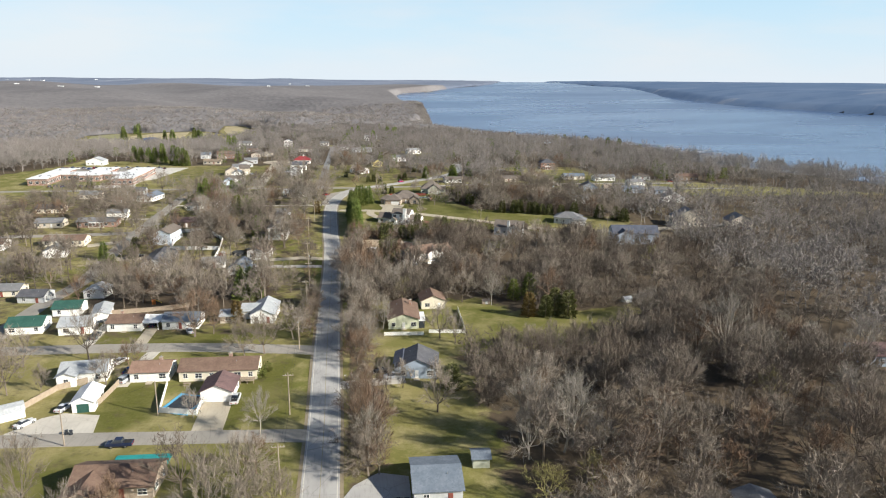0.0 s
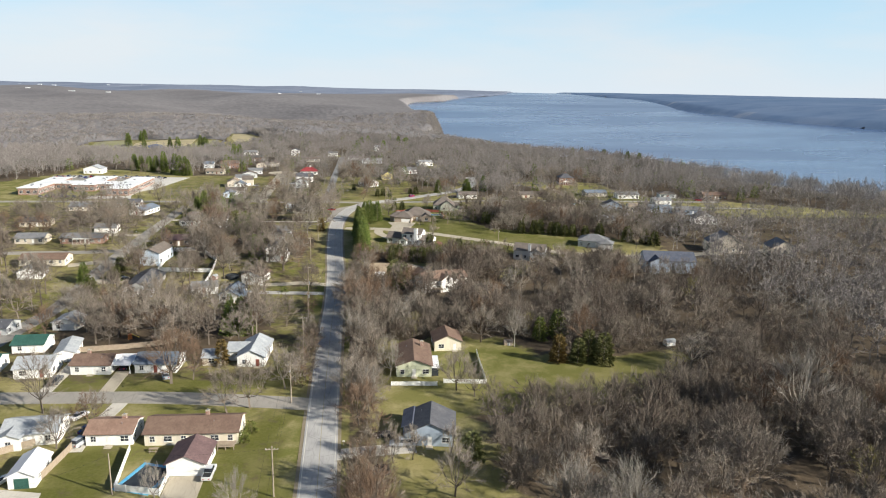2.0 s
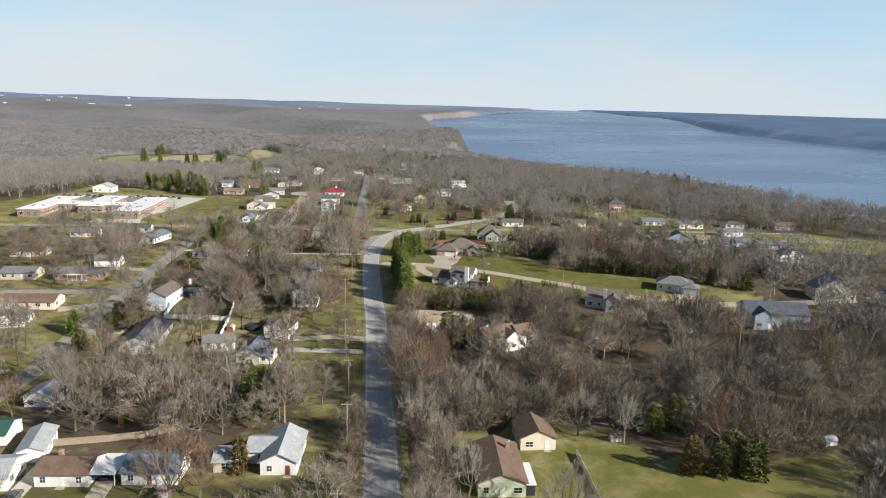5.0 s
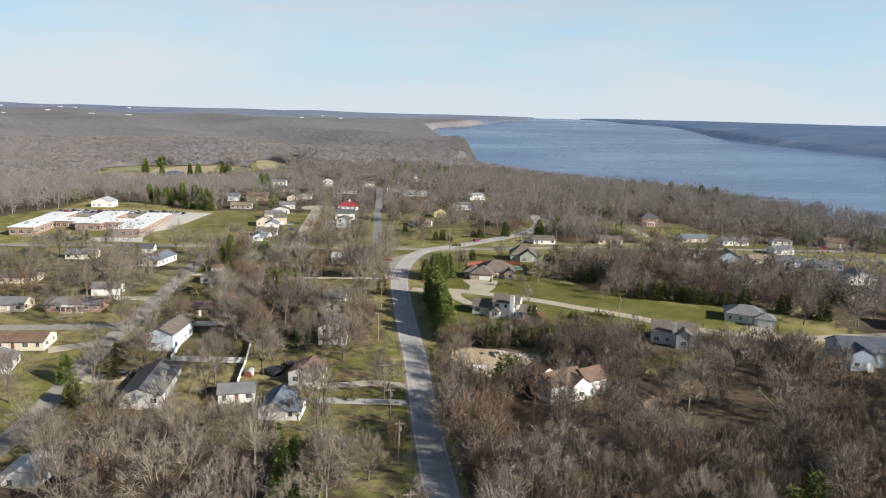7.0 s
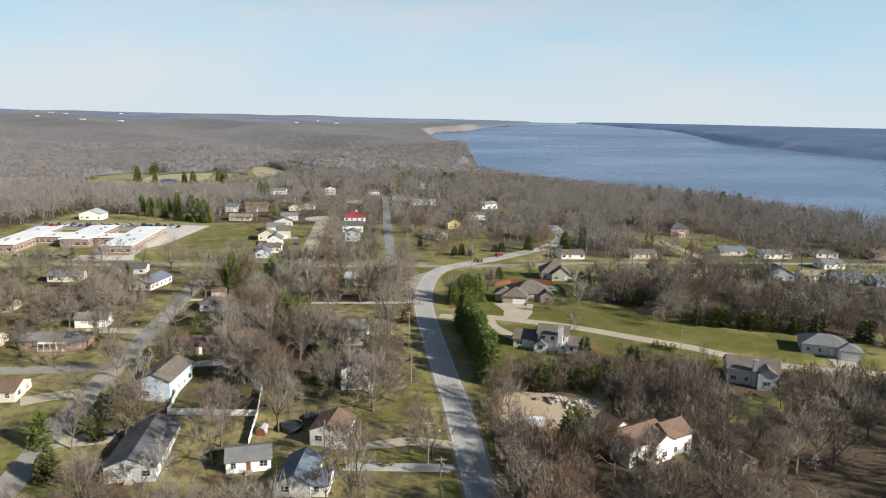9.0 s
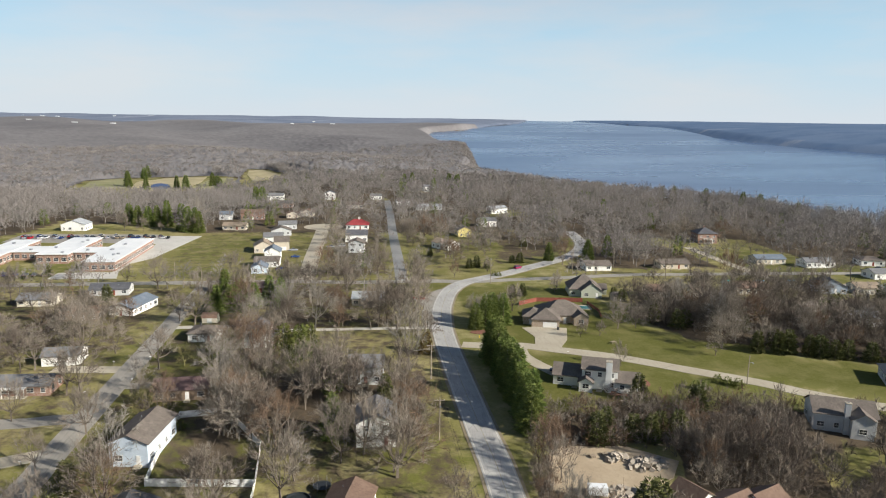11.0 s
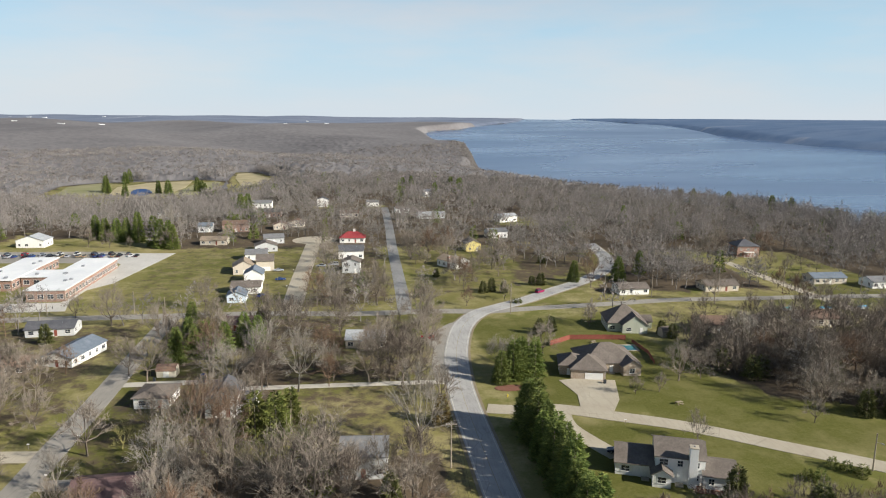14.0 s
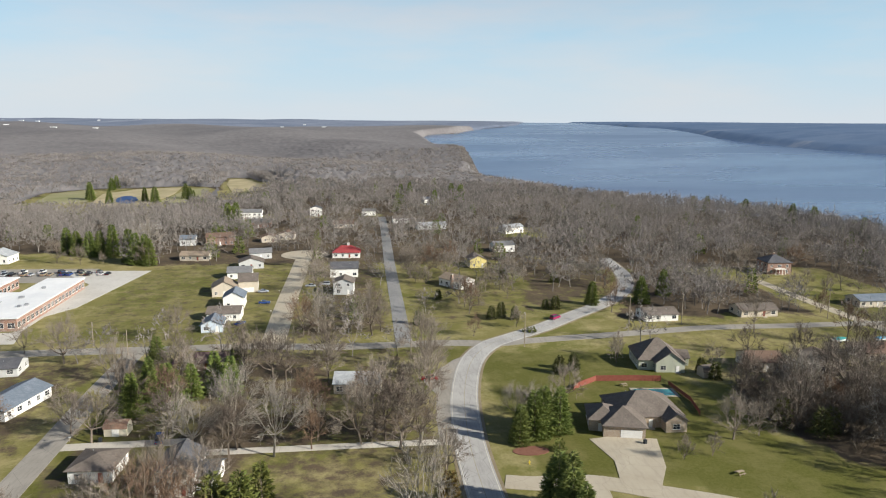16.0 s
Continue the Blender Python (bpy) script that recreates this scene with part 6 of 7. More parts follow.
# ---- woods ----
def forest(name, spots, kinds, material, label, size=(0.8, 1.2), seed=1, sink=0.0, pale=0.32, limb=-0.25):
    """Many trees in one mesh: each spot takes one of the kinds, turned and sized at random, with a tone of its own."""
    rng = np.random.RandomState(seed)
    cos, nors, tones = [], [], []
    pick = rng.randint(0, len(kinds), len(spots))
    zs = height(spots[:, 0], spots[:, 1]) - sink
    for k, (tris, nor, n_wood) in enumerate(kinds):
        mine = np.where(pick == k)[0]
        if not len(mine):
            continue
        a, s = rng.uniform(0, 6.283, len(mine)), rng.uniform(*size, len(mine))
        sx = s * rng.uniform(0.85, 1.15, len(mine))
        v = tris.reshape(-1, 3)
        x = (v[None, :, 0] * np.cos(a)[:, None] - v[None, :, 1] * np.sin(a)[:, None]) * sx[:, None] + spots[mine, 0][:, None]
        y = (v[None, :, 0] * np.sin(a)[:, None] + v[None, :, 1] * np.cos(a)[:, None]) * sx[:, None] + spots[mine, 1][:, None]
        z = v[None, :, 2] * s[:, None] + zs[mine][:, None]
        cos.append(np.stack([x, y, z], -1).reshape(-1, 3))
        m = nor.reshape(-1, 3)
        nors.append(np.stack([m[None, :, 0] * np.cos(a)[:, None] - m[None, :, 1] * np.sin(a)[:, None], m[None, :, 0] * np.sin(a)[:, None] + m[None, :, 1] * np.cos(a)[:, None], np.broadcast_to(m[:, 2], x.shape)], -1).reshape(-1, 3))
        lift = np.zeros(len(v))
        lift[:n_wood * 3] = limb
        tones.append(np.clip(rng.normal(pale, 0.28, len(mine))[:, None] + lift[None, :], 0, 1.2).ravel())
    co = np.concatenate(cos)
    ob = raw_mesh(name, co, np.arange(len(co)).reshape(-1, 3), material)
    point_values(ob, "tone", np.concatenate(tones))
    soft_normals(ob, np.concatenate(nors))
    return tagged(ob, label, "woods", kind="stuff")


def spots_in(x0, y0, x1, y1, per, seed, low, gap_house=7.5, gap_road=5.5):
    """Random places in the woods, a tree for every so many square metres where they stand thickest."""
    rng = np.random.RandomState(seed)
    n = int((x1 - x0) * (y1 - y0) / per)
    x, y = rng.uniform(x0, x1, n), rng.uniform(y0, y1, n)
    d = woods(x, y)
    ok = (rng.rand(n) < d) & (d > low)
    x, y = x[ok], y[ok]
    ok = clear_of(x, y, gap_house, gap_road)
    return np.stack([x[ok], y[ok]], -1)


def whole(spec):
    """A tree's triangles, their normals, and how many of them are trunk and limbs."""
    wood, blades = branch_tree(*spec)
    return *crown_normals(np.concatenate([wood, blades]), len(wood), spec[1] * 0.4), len(wood)


NEAR = [whole(q) for q in ((21, 15.5, 7.0, 9, 1180, 1.5, 0.048, 0.28, 0.32, 0.7, 0.8), (22, 13.0, 6.6, 9, 1120, 1.45, 0.048, 0.26, 0.28, 0.6, 0.8), (23, 17.0, 6.6, 9, 1180, 1.5, 0.048, 0.30, 0.38, 0.9, 0.8), (24, 10.5, 5.4, 8, 900, 1.3, 0.046, 0.22, 0.24, 0.5, 0.8), (25, 14.0, 7.6, 10, 1250, 1.5, 0.048, 0.30, 0.28, 0.4, 0.8))]
MIDDLE = [whole(q) for q in ((26, 12.5, 6.8, 8, 264, 1.2, 0.112, 0.22, 0.30, 0.3, 1.3), (27, 11.0, 6.4, 8, 264, 1.15, 0.112, 0.20, 0.26, 0.2, 1.3), (28, 13.5, 6.2, 8, 264, 1.2, 0.112, 0.22, 0.34, 0.4, 1.3))]
FAR = [whole(q) for q in ((29, 11.5, 6.2, 6, 108, 1.5, 0.22, 0.2, 0.30, 0.2, 1.6), (30, 10.0, 6.0, 6, 108, 1.5, 0.22, 0.2, 0.26, 0.2, 1.6))]
near_spots = spots_in(-190, 70, 235, 475, 62, 3, 0.1, 8.5)
near_spots = near_spots[(woods(near_spots[:, 0], near_spots[:, 1]) < 0.7) | (SCATTER.rand(len(near_spots)) < 0.88)]
# what stands in the open fan of the valley is drawn finely, the rest more coarsely
inner = (near_spots[:, 0] > -0.47 * near_spots[:, 1] - 18) & (near_spots[:, 0] < np.minimum(0.88 * near_spots[:, 1] + 15, 150))
outer_spots, near_spots = near_spots[~inner], near_spots[inner]
outer_spots = outer_spots[(outer_spots[:, 0] > 0) & (outer_spots[:, 0] < 0.9 * outer_spots[:, 1] + 40)]
BRUSH = [[(6, 326), (80, 318), (132, 318), (118, 334), (60, 349), (24, 351), (8, 347)], [(-1, 100), (7, 100), (8, 196), (-1, 196)], [(3, 300), (22, 296), (30, 318), (3, 330)], [(96, 215), (130, 200), (130, 225), (100, 232)], [(31, 146), (80, 156), (104, 178), (92, 202), (76, 186), (31, 184)]]
low = np.zeros(len(near_spots), bool)
for poly in BRUSH:
    low |= inside(near_spots[:, 0], near_spots[:, 1], poly)
brush_spots, near_spots = near_spots[low], near_spots[~low]
verge = np.concatenate([np.stack([SCATTER.uniform(-0.2, 6.5, 190), SCATTER.uniform(100, 328, 190)], -1), np.stack([SCATTER.uniform(-13.2, -11.4, 30), SCATTER.uniform(196, 236, 30)], -1)])
verge = verge[clear_of(verge[:, 0], verge[:, 1], 7.5, 4.4) & ~((verge[:, 1] > 155) & (verge[:, 1] < 172)) & (verge[:, 1] > 124)]
BUSH = [whole(q) for q in ((91, 6.0, 3.2, 6, 230, 1.5, 0.038, 0.12, 0.1, 0.6), (92, 5.0, 3.0, 6, 220, 1.3, 0.038, 0.10, 0.1, 0.5))]
forest("brush", verge[::3], BUSH, M["rust_twig"], "brown roadside brush and saplings", (0.6, 1.35), 18)
forest("brush", verge[1::3], NEAR[3:4], M["twig"], "bare roadside saplings", (0.5, 0.95), 28)
band = np.stack([SCATTER.uniform(6, 130, 420), SCATTER.uniform(318, 350, 420)], -1)
band = band[inside(band[:, 0], band[:, 1], BRUSH[0]) & clear_of(band[:, 0], band[:, 1], 7.0, 5.5)]
forest("brush", band[::4], BUSH, M["rust_twig"], "low brown brush beside the lane", (0.6, 1.1), 25)
forest("brush", np.concatenate([band[1::2], band[2::4]]), BUSH, M["twig"], "low grey brush beside the lane", (0.6, 1.1), 26)
edge = np.stack([SCATTER.uniform(31, 104, 420), SCATTER.uniform(146, 200, 420)], -1)
edge = edge[inside(edge[:, 0], edge[:, 1], BRUSH[-1])]
forest("brush", edge[::2], BUSH, M["twig"], "grey-brown brush at the edge of the field", (0.8, 1.5), 41)
forest("brush", edge[1::5], NEAR[3:4], M["twig"], "bare saplings at the edge of the field", (0.5, 0.8), 42)
forest("brush", brush_spots, BUSH, M["twig"], "low grey-brown brush beside the lane", (0.7, 1.2), 17)
behind = np.stack([SCATTER.uniform(33, 66, 90), SCATTER.uniform(304, 328, 90)], -1)
behind = behind[inside(behind[:, 0], behind[:, 1], [(32, 318), (36, 309), (44, 308), (50, 303), (62, 300), (66, 328), (34, 326)])]
forest("brush", behind, BUSH, M["twig"], "tangled grey-brown brush behind the white house", (0.8, 1.5), 29)
under = np.concatenate([np.stack([SCATTER.uniform(3, 95, 150), SCATTER.uniform(228, 262, 150)], -1), np.stack([SCATTER.uniform(62, 135, 230), SCATTER.uniform(150, 232, 230)], -1)])
under = np.concatenate([under, np.stack([SCATTER.uniform(64, 190, 420), SCATTER.uniform(370, 452, 420)], -1), np.stack([SCATTER.uniform(96, 200, 200), SCATTER.uniform(262, 322, 200)], -1)])
under = under[(woods(under[:, 0], under[:, 1]) > 0.7) & clear_of(under[:, 0], under[:, 1], 7.5, 6)]
forest("brush", under, BUSH, M["twig"], "grey-brown undergrowth at the edge of the woods", (0.9, 1.6), 33)
sort = SCATTER.rand(len(near_spots))
forest("bare_woods", near_spots[sort < 0.78], NEAR, M["twig"], "bare grey-brown winter woods", (0.7, 1.15), 4)
forest("bare_woods", near_spots[(sort >= 0.78) & (sort < 0.89)], NEAR, M["rust_twig"], "bare rust-brown winter trees", (0.6, 0.95), 5)
forest("bare_woods", near_spots[(sort >= 0.89) & (sort < 0.97)], NEAR, M["white_bark"], "pale grey bare winter trees", (0.7, 1.05), 14)
forest("bare_woods", near_spots[sort >= 0.97], NEAR, M["budding"], "trees just coming into yellow-green bud", (0.5, 0.8), 15)
mid = spots_in(-400, 475, 420, 860, 72, 6, 0.1, 9.0)
east = spots_in(235, 150, 420, 475, 75, 16, 0.3)
mid = np.concatenate([mid, east, outer_spots])
mid = mid[~before_house(mid[:, 0], mid[:, 1])]
mid = mid[(mid[:, 0] < 0.9 * mid[:, 1] + 40) & (mid[:, 0] > -0.52 * mid[:, 1] - 40)]
# pale lifts the tone of these trees in place of haze
forest("bare_woods", mid, MIDDLE, M["hazed_twig"], "bare grey-brown winter woods", (0.8, 1.2), 7, pale=0.88, limb=-0.3)
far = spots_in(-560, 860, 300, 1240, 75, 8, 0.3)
# far trees likewise: grey colour and raised tone imitate haze
forest("bare_woods", far, FAR, M["hazed_twig"], "bare woods on the far rise", (0.9, 1.25), 10, pale=0.7, limb=-0.3)
rng = np.random.RandomState(12)
wide = np.stack([rng.uniform(-700, 190, 2400), rng.uniform(1240, 1600, 2400)], -1)
wide = wide[river(wide[:, 0], wide[:, 1]) < -25]
shore = np.stack([rng.uniform(60, 340, 16000), rng.uniform(800, 1750, 16000)], -1)
out = river(shore[:, 0], shore[:, 1])
shore = shore[(out > -48) & (out < -1)]
forest("bare_woods", shore, FAR, M["hazed_twig"], "bare trees down the river bluff", (0.7, 1.0), 43, pale=0.6)
forest("bare_woods", wide, FAR, M["hazed_twig"], "bare woods on the horizon hills", (0.95, 1.3), 13, pale=0.75)

wild = spots_in(-350, 500, 420, 1000, 2600, 21, 0.3)
forest("evergreens", wild, [(*crown_normals(conifer(81, 11, 3.6, 420, 1.0, 0.15, 0.05, 0.5), 0, 3.0), 0), (*crown_normals(conifer(82, 9, 3.4, 400, 1.0, 0.1, 0.05, 0.45), 0, 2.5), 0)], M["needle"], "scattered evergreens among the bare woods", (0.8, 1.2), 22)
thicket = spots_in(60, 368, 190, 455, 420, 23, 0.3)
forest("evergreens", thicket, [(*crown_normals(conifer(83, 7, 2.6, 520, 0.8, 0.0, 0.03, 0.42), 0, 2.0), 0)], M["cedar"], "dark cedars in the thicket", (0.7, 1.1), 24)


def far_building(x, y, l, d, h, yaw):
    """A long pale building on the far plain, a few pixels high."""
    ob = thing("far_building", x, y, yaw, "long pale building far off on the plain", "building", "far buildings", z=gz(x, y) + 5)
    part("wall", boxes((-l / 2, -d / 2, -6, l / 2, d / 2, h)), M["white_metal"], ob)
    part("roof", boxes((-l / 2 - 0.5, -d / 2 - 0.5, h + 0.01, l / 2 + 0.5, d / 2 + 0.5, h + 0.8), bevel=0.2), M["membrane"], ob)


far_rng = random.Random(8)
for k in range(16):
    a, r = radians(far_rng.uniform(-30, -3)), far_rng.uniform(2450, 3600)
    far_building(r * math.sin(a), 200 + r * math.cos(a), far_rng.uniform(6, 22), far_rng.uniform(4, 8), far_rng.uniform(0.2, 1.2), far_rng.uniform(-20, 20))

# ---- cars ----
def lofted(stations, material_smooth=False):
    """A hull from cross-sections: (x, half-width, bottom, shoulder, top, top half-width)."""
    bm = bmesh.new()
    rings = []
    for x, w, b, s, t, tw in stations:
        rings.append([bm.verts.new(p) for p in ((x, -w, b), (x, -w, s), (x, -tw, t), (x, tw, t), (x, w, s), (x, w, b))])
    for r0, r1 in zip(rings[:-1], rings[1:]):
        for k in range(6):
            j = (k + 1) % 6
            bm.faces.new((r0[k], r0[j], r1[j], r1[k]))
    bm.faces.new(rings[0][::-1]), bm.faces.new(rings[-1])
    bmesh.ops.recalc_face_normals(bm, faces=bm.faces[:])
    bmesh.ops.bevel(bm, geom=[e for e in bm.edges if e.calc_length() > 0.5], offset=0.04, segments=1, affect="EDGES")
    return bm


CAR_SHAPES = {
    "sedan": ([(-2.3, 0.8, 0.35, 0.7, 0.85, 0.7), (-1.9, 0.88, 0.25, 0.75, 0.95, 0.8), (1.2, 0.88, 0.25, 0.75, 0.92, 0.8), (2.0, 0.86, 0.25, 0.7, 0.8, 0.75), (2.35, 0.75, 0.35, 0.6, 0.68, 0.65)], [(-1.5, 0.74, 0.9, 0.92, 0.95, 0.7), (-0.9, 0.72, 0.9, 1.0, 1.4, 0.58), (0.3, 0.72, 0.9, 1.0, 1.42, 0.58), (1.15, 0.74, 0.88, 0.9, 0.93, 0.7)]),
    "van": ([(-2.4, 0.88, 0.35, 0.8, 1.05, 0.85), (-2.2, 0.93, 0.28, 0.85, 1.1, 0.88), (1.2, 0.93, 0.28, 0.85, 1.08, 0.88), (2.1, 0.9, 0.28, 0.8, 0.95, 0.8), (2.45, 0.8, 0.35, 0.65, 0.75, 0.7)], [(-2.3, 0.84, 1.05, 1.1, 1.3, 0.8), (-2.1, 0.84, 1.05, 1.3, 1.72, 0.7), (0.4, 0.84, 1.05, 1.3, 1.74, 0.7), (1.3, 0.82, 1.02, 1.04, 1.1, 0.78)]),
    "pickup": ([(-2.8, 0.92, 0.45, 0.9, 1.05, 0.9), (-2.7, 0.95, 0.4, 0.95, 1.1, 0.93), (1.4, 0.95, 0.4, 0.9, 1.1, 0.9), (2.5, 0.93, 0.4, 0.85, 1.0, 0.85), (2.75, 0.85, 0.45, 0.75, 0.85, 0.8)], [(-0.9, 0.84, 1.05, 1.15, 1.3, 0.8), (-0.75, 0.84, 1.05, 1.35, 1.8, 0.7), (0.7, 0.84, 1.05, 1.35, 1.82, 0.7), (1.5, 0.82, 1.05, 1.08, 1.12, 0.78)]),
}
PAINT = {}
for key, value in {"white": (0.75, 0.75, 0.75), "black": (0.015, 0.016, 0.02), "silver": (0.45, 0.47, 0.5), "blue": (0.03, 0.07, 0.22), "red": (0.42, 0.02, 0.03), "grey": (0.14, 0.145, 0.15), "navy": (0.02, 0.03, 0.07), "tan": (0.35, 0.29, 0.2), "magenta": (0.30, 0.02, 0.09)}.items():
    PAINT[key] = worn(key + "_car_paint", value, tuple(q * 0.92 for q in value), 0.6, 0.25, 0.2, bump=0, spec=0.6)


def wheel_mesh(r, w, material, key):
    def make():
        bm = bmesh.new()
        tube(bm, (0, -w / 2, 0), (0, w / 2, 0), r, r, 12)
        return bm
    return shared((key, r, w), make, material)


def car(x, y, yaw, kind, colour, group="parked cars", z=None, label=""):
    ob = thing("pickup_truck" if kind == "pickup" else "car", x, y, yaw, label or f"{colour} {kind} parked on the drive", "car", group, z=(gz(x, y) + 0.1) if z is None else z)
    hull, cabin = CAR_SHAPES[kind]
    body = part("body", shared(("body", kind, colour), lambda: lofted(hull), PAINT[colour]), None, ob)
    part("cabin_glass", shared(("cabin_glass", kind), lambda: lofted(cabin), M["glass"]), None, body)
    x0, x1 = cabin[1][0], cabin[2][0]
    tw, tz = cabin[1][5], cabin[1][4]
    part("roof", shared(("roof", kind, colour), lambda: boxes((x0, -tw, tz, x1, tw, tz + 0.045), bevel=0.015), PAINT[colour]), None, body)
    if kind == "pickup":
        part("bed", shared(("bed",), lambda: boxes((-2.6, -0.75, 1.0, -1.0, 0.75, 1.125)), M["tyre"]), None, body)
    for sx in (1.45, -1.45):
        for sy in (-0.8, 0.8):
            w = part("wheel", wheel_mesh(0.34, 0.24, M["tyre"], "wheel"), None, ob, at=pose(sx, sy, 0.34))
            part("rim", wheel_mesh(0.2, 0.26, M["rim"], "rim"), None, w)
    e0, e1 = hull[0][0], hull[-1][0]
    for sy in (-0.55, 0.55):
        part("headlight", shared(("headlight", kind), lambda: boxes((e1 - 0.1, -0.15, 0.55, e1 + 0.03, 0.15, 0.7)), M["lamp_glass"]), None, ob, at=pose(0, sy, 0.02))
        part("tail_light", shared(("tail_light", kind), lambda: boxes((e0 - 0.03, -0.14, 0.6, e0 + 0.1, 0.14, 0.8)), M["tail_glass"]), None, ob, at=pose(0, sy, 0.02))
    return ob


for x, y, yaw, kind, colour in [(-48.7, 139.9, 178, "pickup", "navy"), (-62.0, 186, 62, "sedan", "white"), (-57.8, 179.2, 75, "sedan", "blue"), (-57.0, 173.6, 68, "van", "silver"), (-66.6, 158.8, 70, "sedan", "white"), (-72.3, 151.9, 60, "sedan", "white"), (-27.6, 158.6, 88, "pickup", "white"),
                                (-48.4, 207.8, 110, "sedan", "silver"), (5.6, 156, 178, "van", "black"), (10.8, 167, 178, "van", "silver"), (7.5, 171, 178, "sedan", "black"), (-60.9, 215, 90, "sedan", "navy"), (8.2, 111.5, 15, "sedan", "black"), (-13.2, 457.3, 175, "sedan", "red"), (41.1, 516.2, 38, "van", "magenta"), (-78.8, 425, 100, "pickup", "blue"), (-70.7, 549.1, 5, "sedan", "blue"),
                                (-73.5, 568.1, 5, "sedan", "silver"), (-75.8, 520.2, 60, "sedan", "blue"), (-47.7, 579.2, 178, "van", "silver"), (-53.8, 576.6, 178, "sedan", "silver"), (-91.4, 311.8, 20, "van", "black"), (20.5, 372.5, 160, "sedan", "navy"), (164, 470, 170, "pickup", "black"), (172, 474, 170, "van", "white"), (-75.0, 206.5, 90, "pickup", "grey"), (226, 503, 170, "pickup", "black"), (248, 500, 170, "van", "red")]:
    car(x, y, yaw, kind, colour, label=f"{colour} {'car' if kind != 'pickup' else 'pickup truck'} on the road" if colour == "magenta" else "")
lot = random.Random(3)
for k in range(30):
    car(-235 + k * 2.9, 612 + (5.5 if k % 3 == 0 else 0) - k * 0.08, 88, lot.choice(["sedan", "van", "pickup"]), lot.choice(["white", "silver", "grey", "black", "red", "blue", "tan"]), "cars in the school lot", label="parked car in the school lot")
for k in range(7):
    car(-205 + k * 4.2, 512.5, 92, lot.choice(["sedan", "van"]), lot.choice(["white", "silver", "grey", "blue"]), "cars before the school", label="parked car in front of the school")

# ---- poles and wires ----
def pole(x, y, yaw, tall=10.5, transformer=False, lamp=False, plain=False):
    ob = thing("utility_pole", x, y, yaw, "tall weathered wooden utility pole with a crossarm", "utility pole", "utility poles")
    bm = bmesh.new()
    tube(bm, (0, 0, -0.5), (0, 0, tall), 0.17, 0.11, 8)
    part("post", bm, M["pole_wood"], ob)
    if not plain:
        part("crossarm", boxes((-1.2, -0.06, tall - 0.75, 1.2, 0.06, tall - 0.6), bevel=0.01), M["pole_wood"], ob)
        for u in (-1.1, -0.5, 0.5, 1.1):
            bm = bmesh.new()
            tube(bm, (u, 0, tall - 0.6), (u, 0, tall - 0.4), 0.05, 0.04, 6)
            part("insulator", bm, M["lamp_glass"], ob)
    if transformer:
        bm = bmesh.new()
        tube(bm, (0.36, 0, tall - 2.3), (0.36, 0, tall - 1.3), 0.24, 0.24, 10)
        part("transformer", bm, M["steel"], ob)
    if lamp:
        bm = bmesh.new()
        tube(bm, (0, 0, tall - 1.9), (0, -1.6, tall - 1.5), 0.035, 0.03, 6)
        block(bm, -0.15, -2.1, tall - 1.58, 0.15, -1.5, tall - 1.42)
        part("lamp_arm", bm, M["steel"], ob)
    return ob


def wire(points, sag=0.6, label="thin dark overhead power line"):
    bm = bmesh.new()
    for a, b in zip(points[:-1], points[1:]):
        last = None
        for k in range(9):
            t = k / 8
            p = Vector(a).lerp(Vector(b), t) - Vector((0, 0, sag * 4 * t * (1 - t)))
            if last is not None:
                tube(bm, last, p, 0.016, 0.016, 3)
            last = p
    me = bpy.data.meshes.new("power_line")
    bm.to_mesh(me), bm.free()
    me.materials.append(M["tyre"])
    return tagged(new("power_line", me), label, "power line", "overhead lines")


WEST_POLES = [(-13.6, 118), (-14.2, 150), (-14.4, 190), (-14.0, 226), (-14.7, 258), (-16.0, 281), (-17.1, 297), (-18.5, 335), (-17.0, 370), (-15.6, 403)]
for k, (x, y) in enumerate(WEST_POLES):
    pole(x, y, 0, 10.5, transformer=k in (4, 5), lamp=k in (7, 2))
for u in (-1.1, 0.5, 1.1):
    wire([(x + u, y, gz(x, y) + 10.1) for x, y in WEST_POLES])
EAST_POLES = [(-17.2, 474), (21.3, 484.5), (65.1, 503.5), (86.1, 505), (116, 505.5), (145.7, 506), (180, 503)]
for k, (x, y) in enumerate(EAST_POLES):
    pole(x, y, 88, 12.0, transformer=k == 4)
for u in (-1.1, 0.5, 1.1):
    wire([(x, y + u, gz(x, y) + 11.6) for x, y in EAST_POLES], 0.8)
for x, y in [(-60.2, 141.5), (-44.3, 153.5), (-105.5, 490), (-119.1, 499.5), (-150, 499.5), (71.7, 359.7), (-40.5, 302), (152, 530), (152, 475)]:
    pole(x, y, 0, 8.5, plain=True, lamp=(x in (71.7, -40.5)))
wire([(-15.6, 403, 10.5), (-36, 395, 6.5)], 0.5)
wire([(-14.2, 150, 10), (-44.3, 153.5, 8.2), (-60.2, 141.5, 8.2)], 0.7)

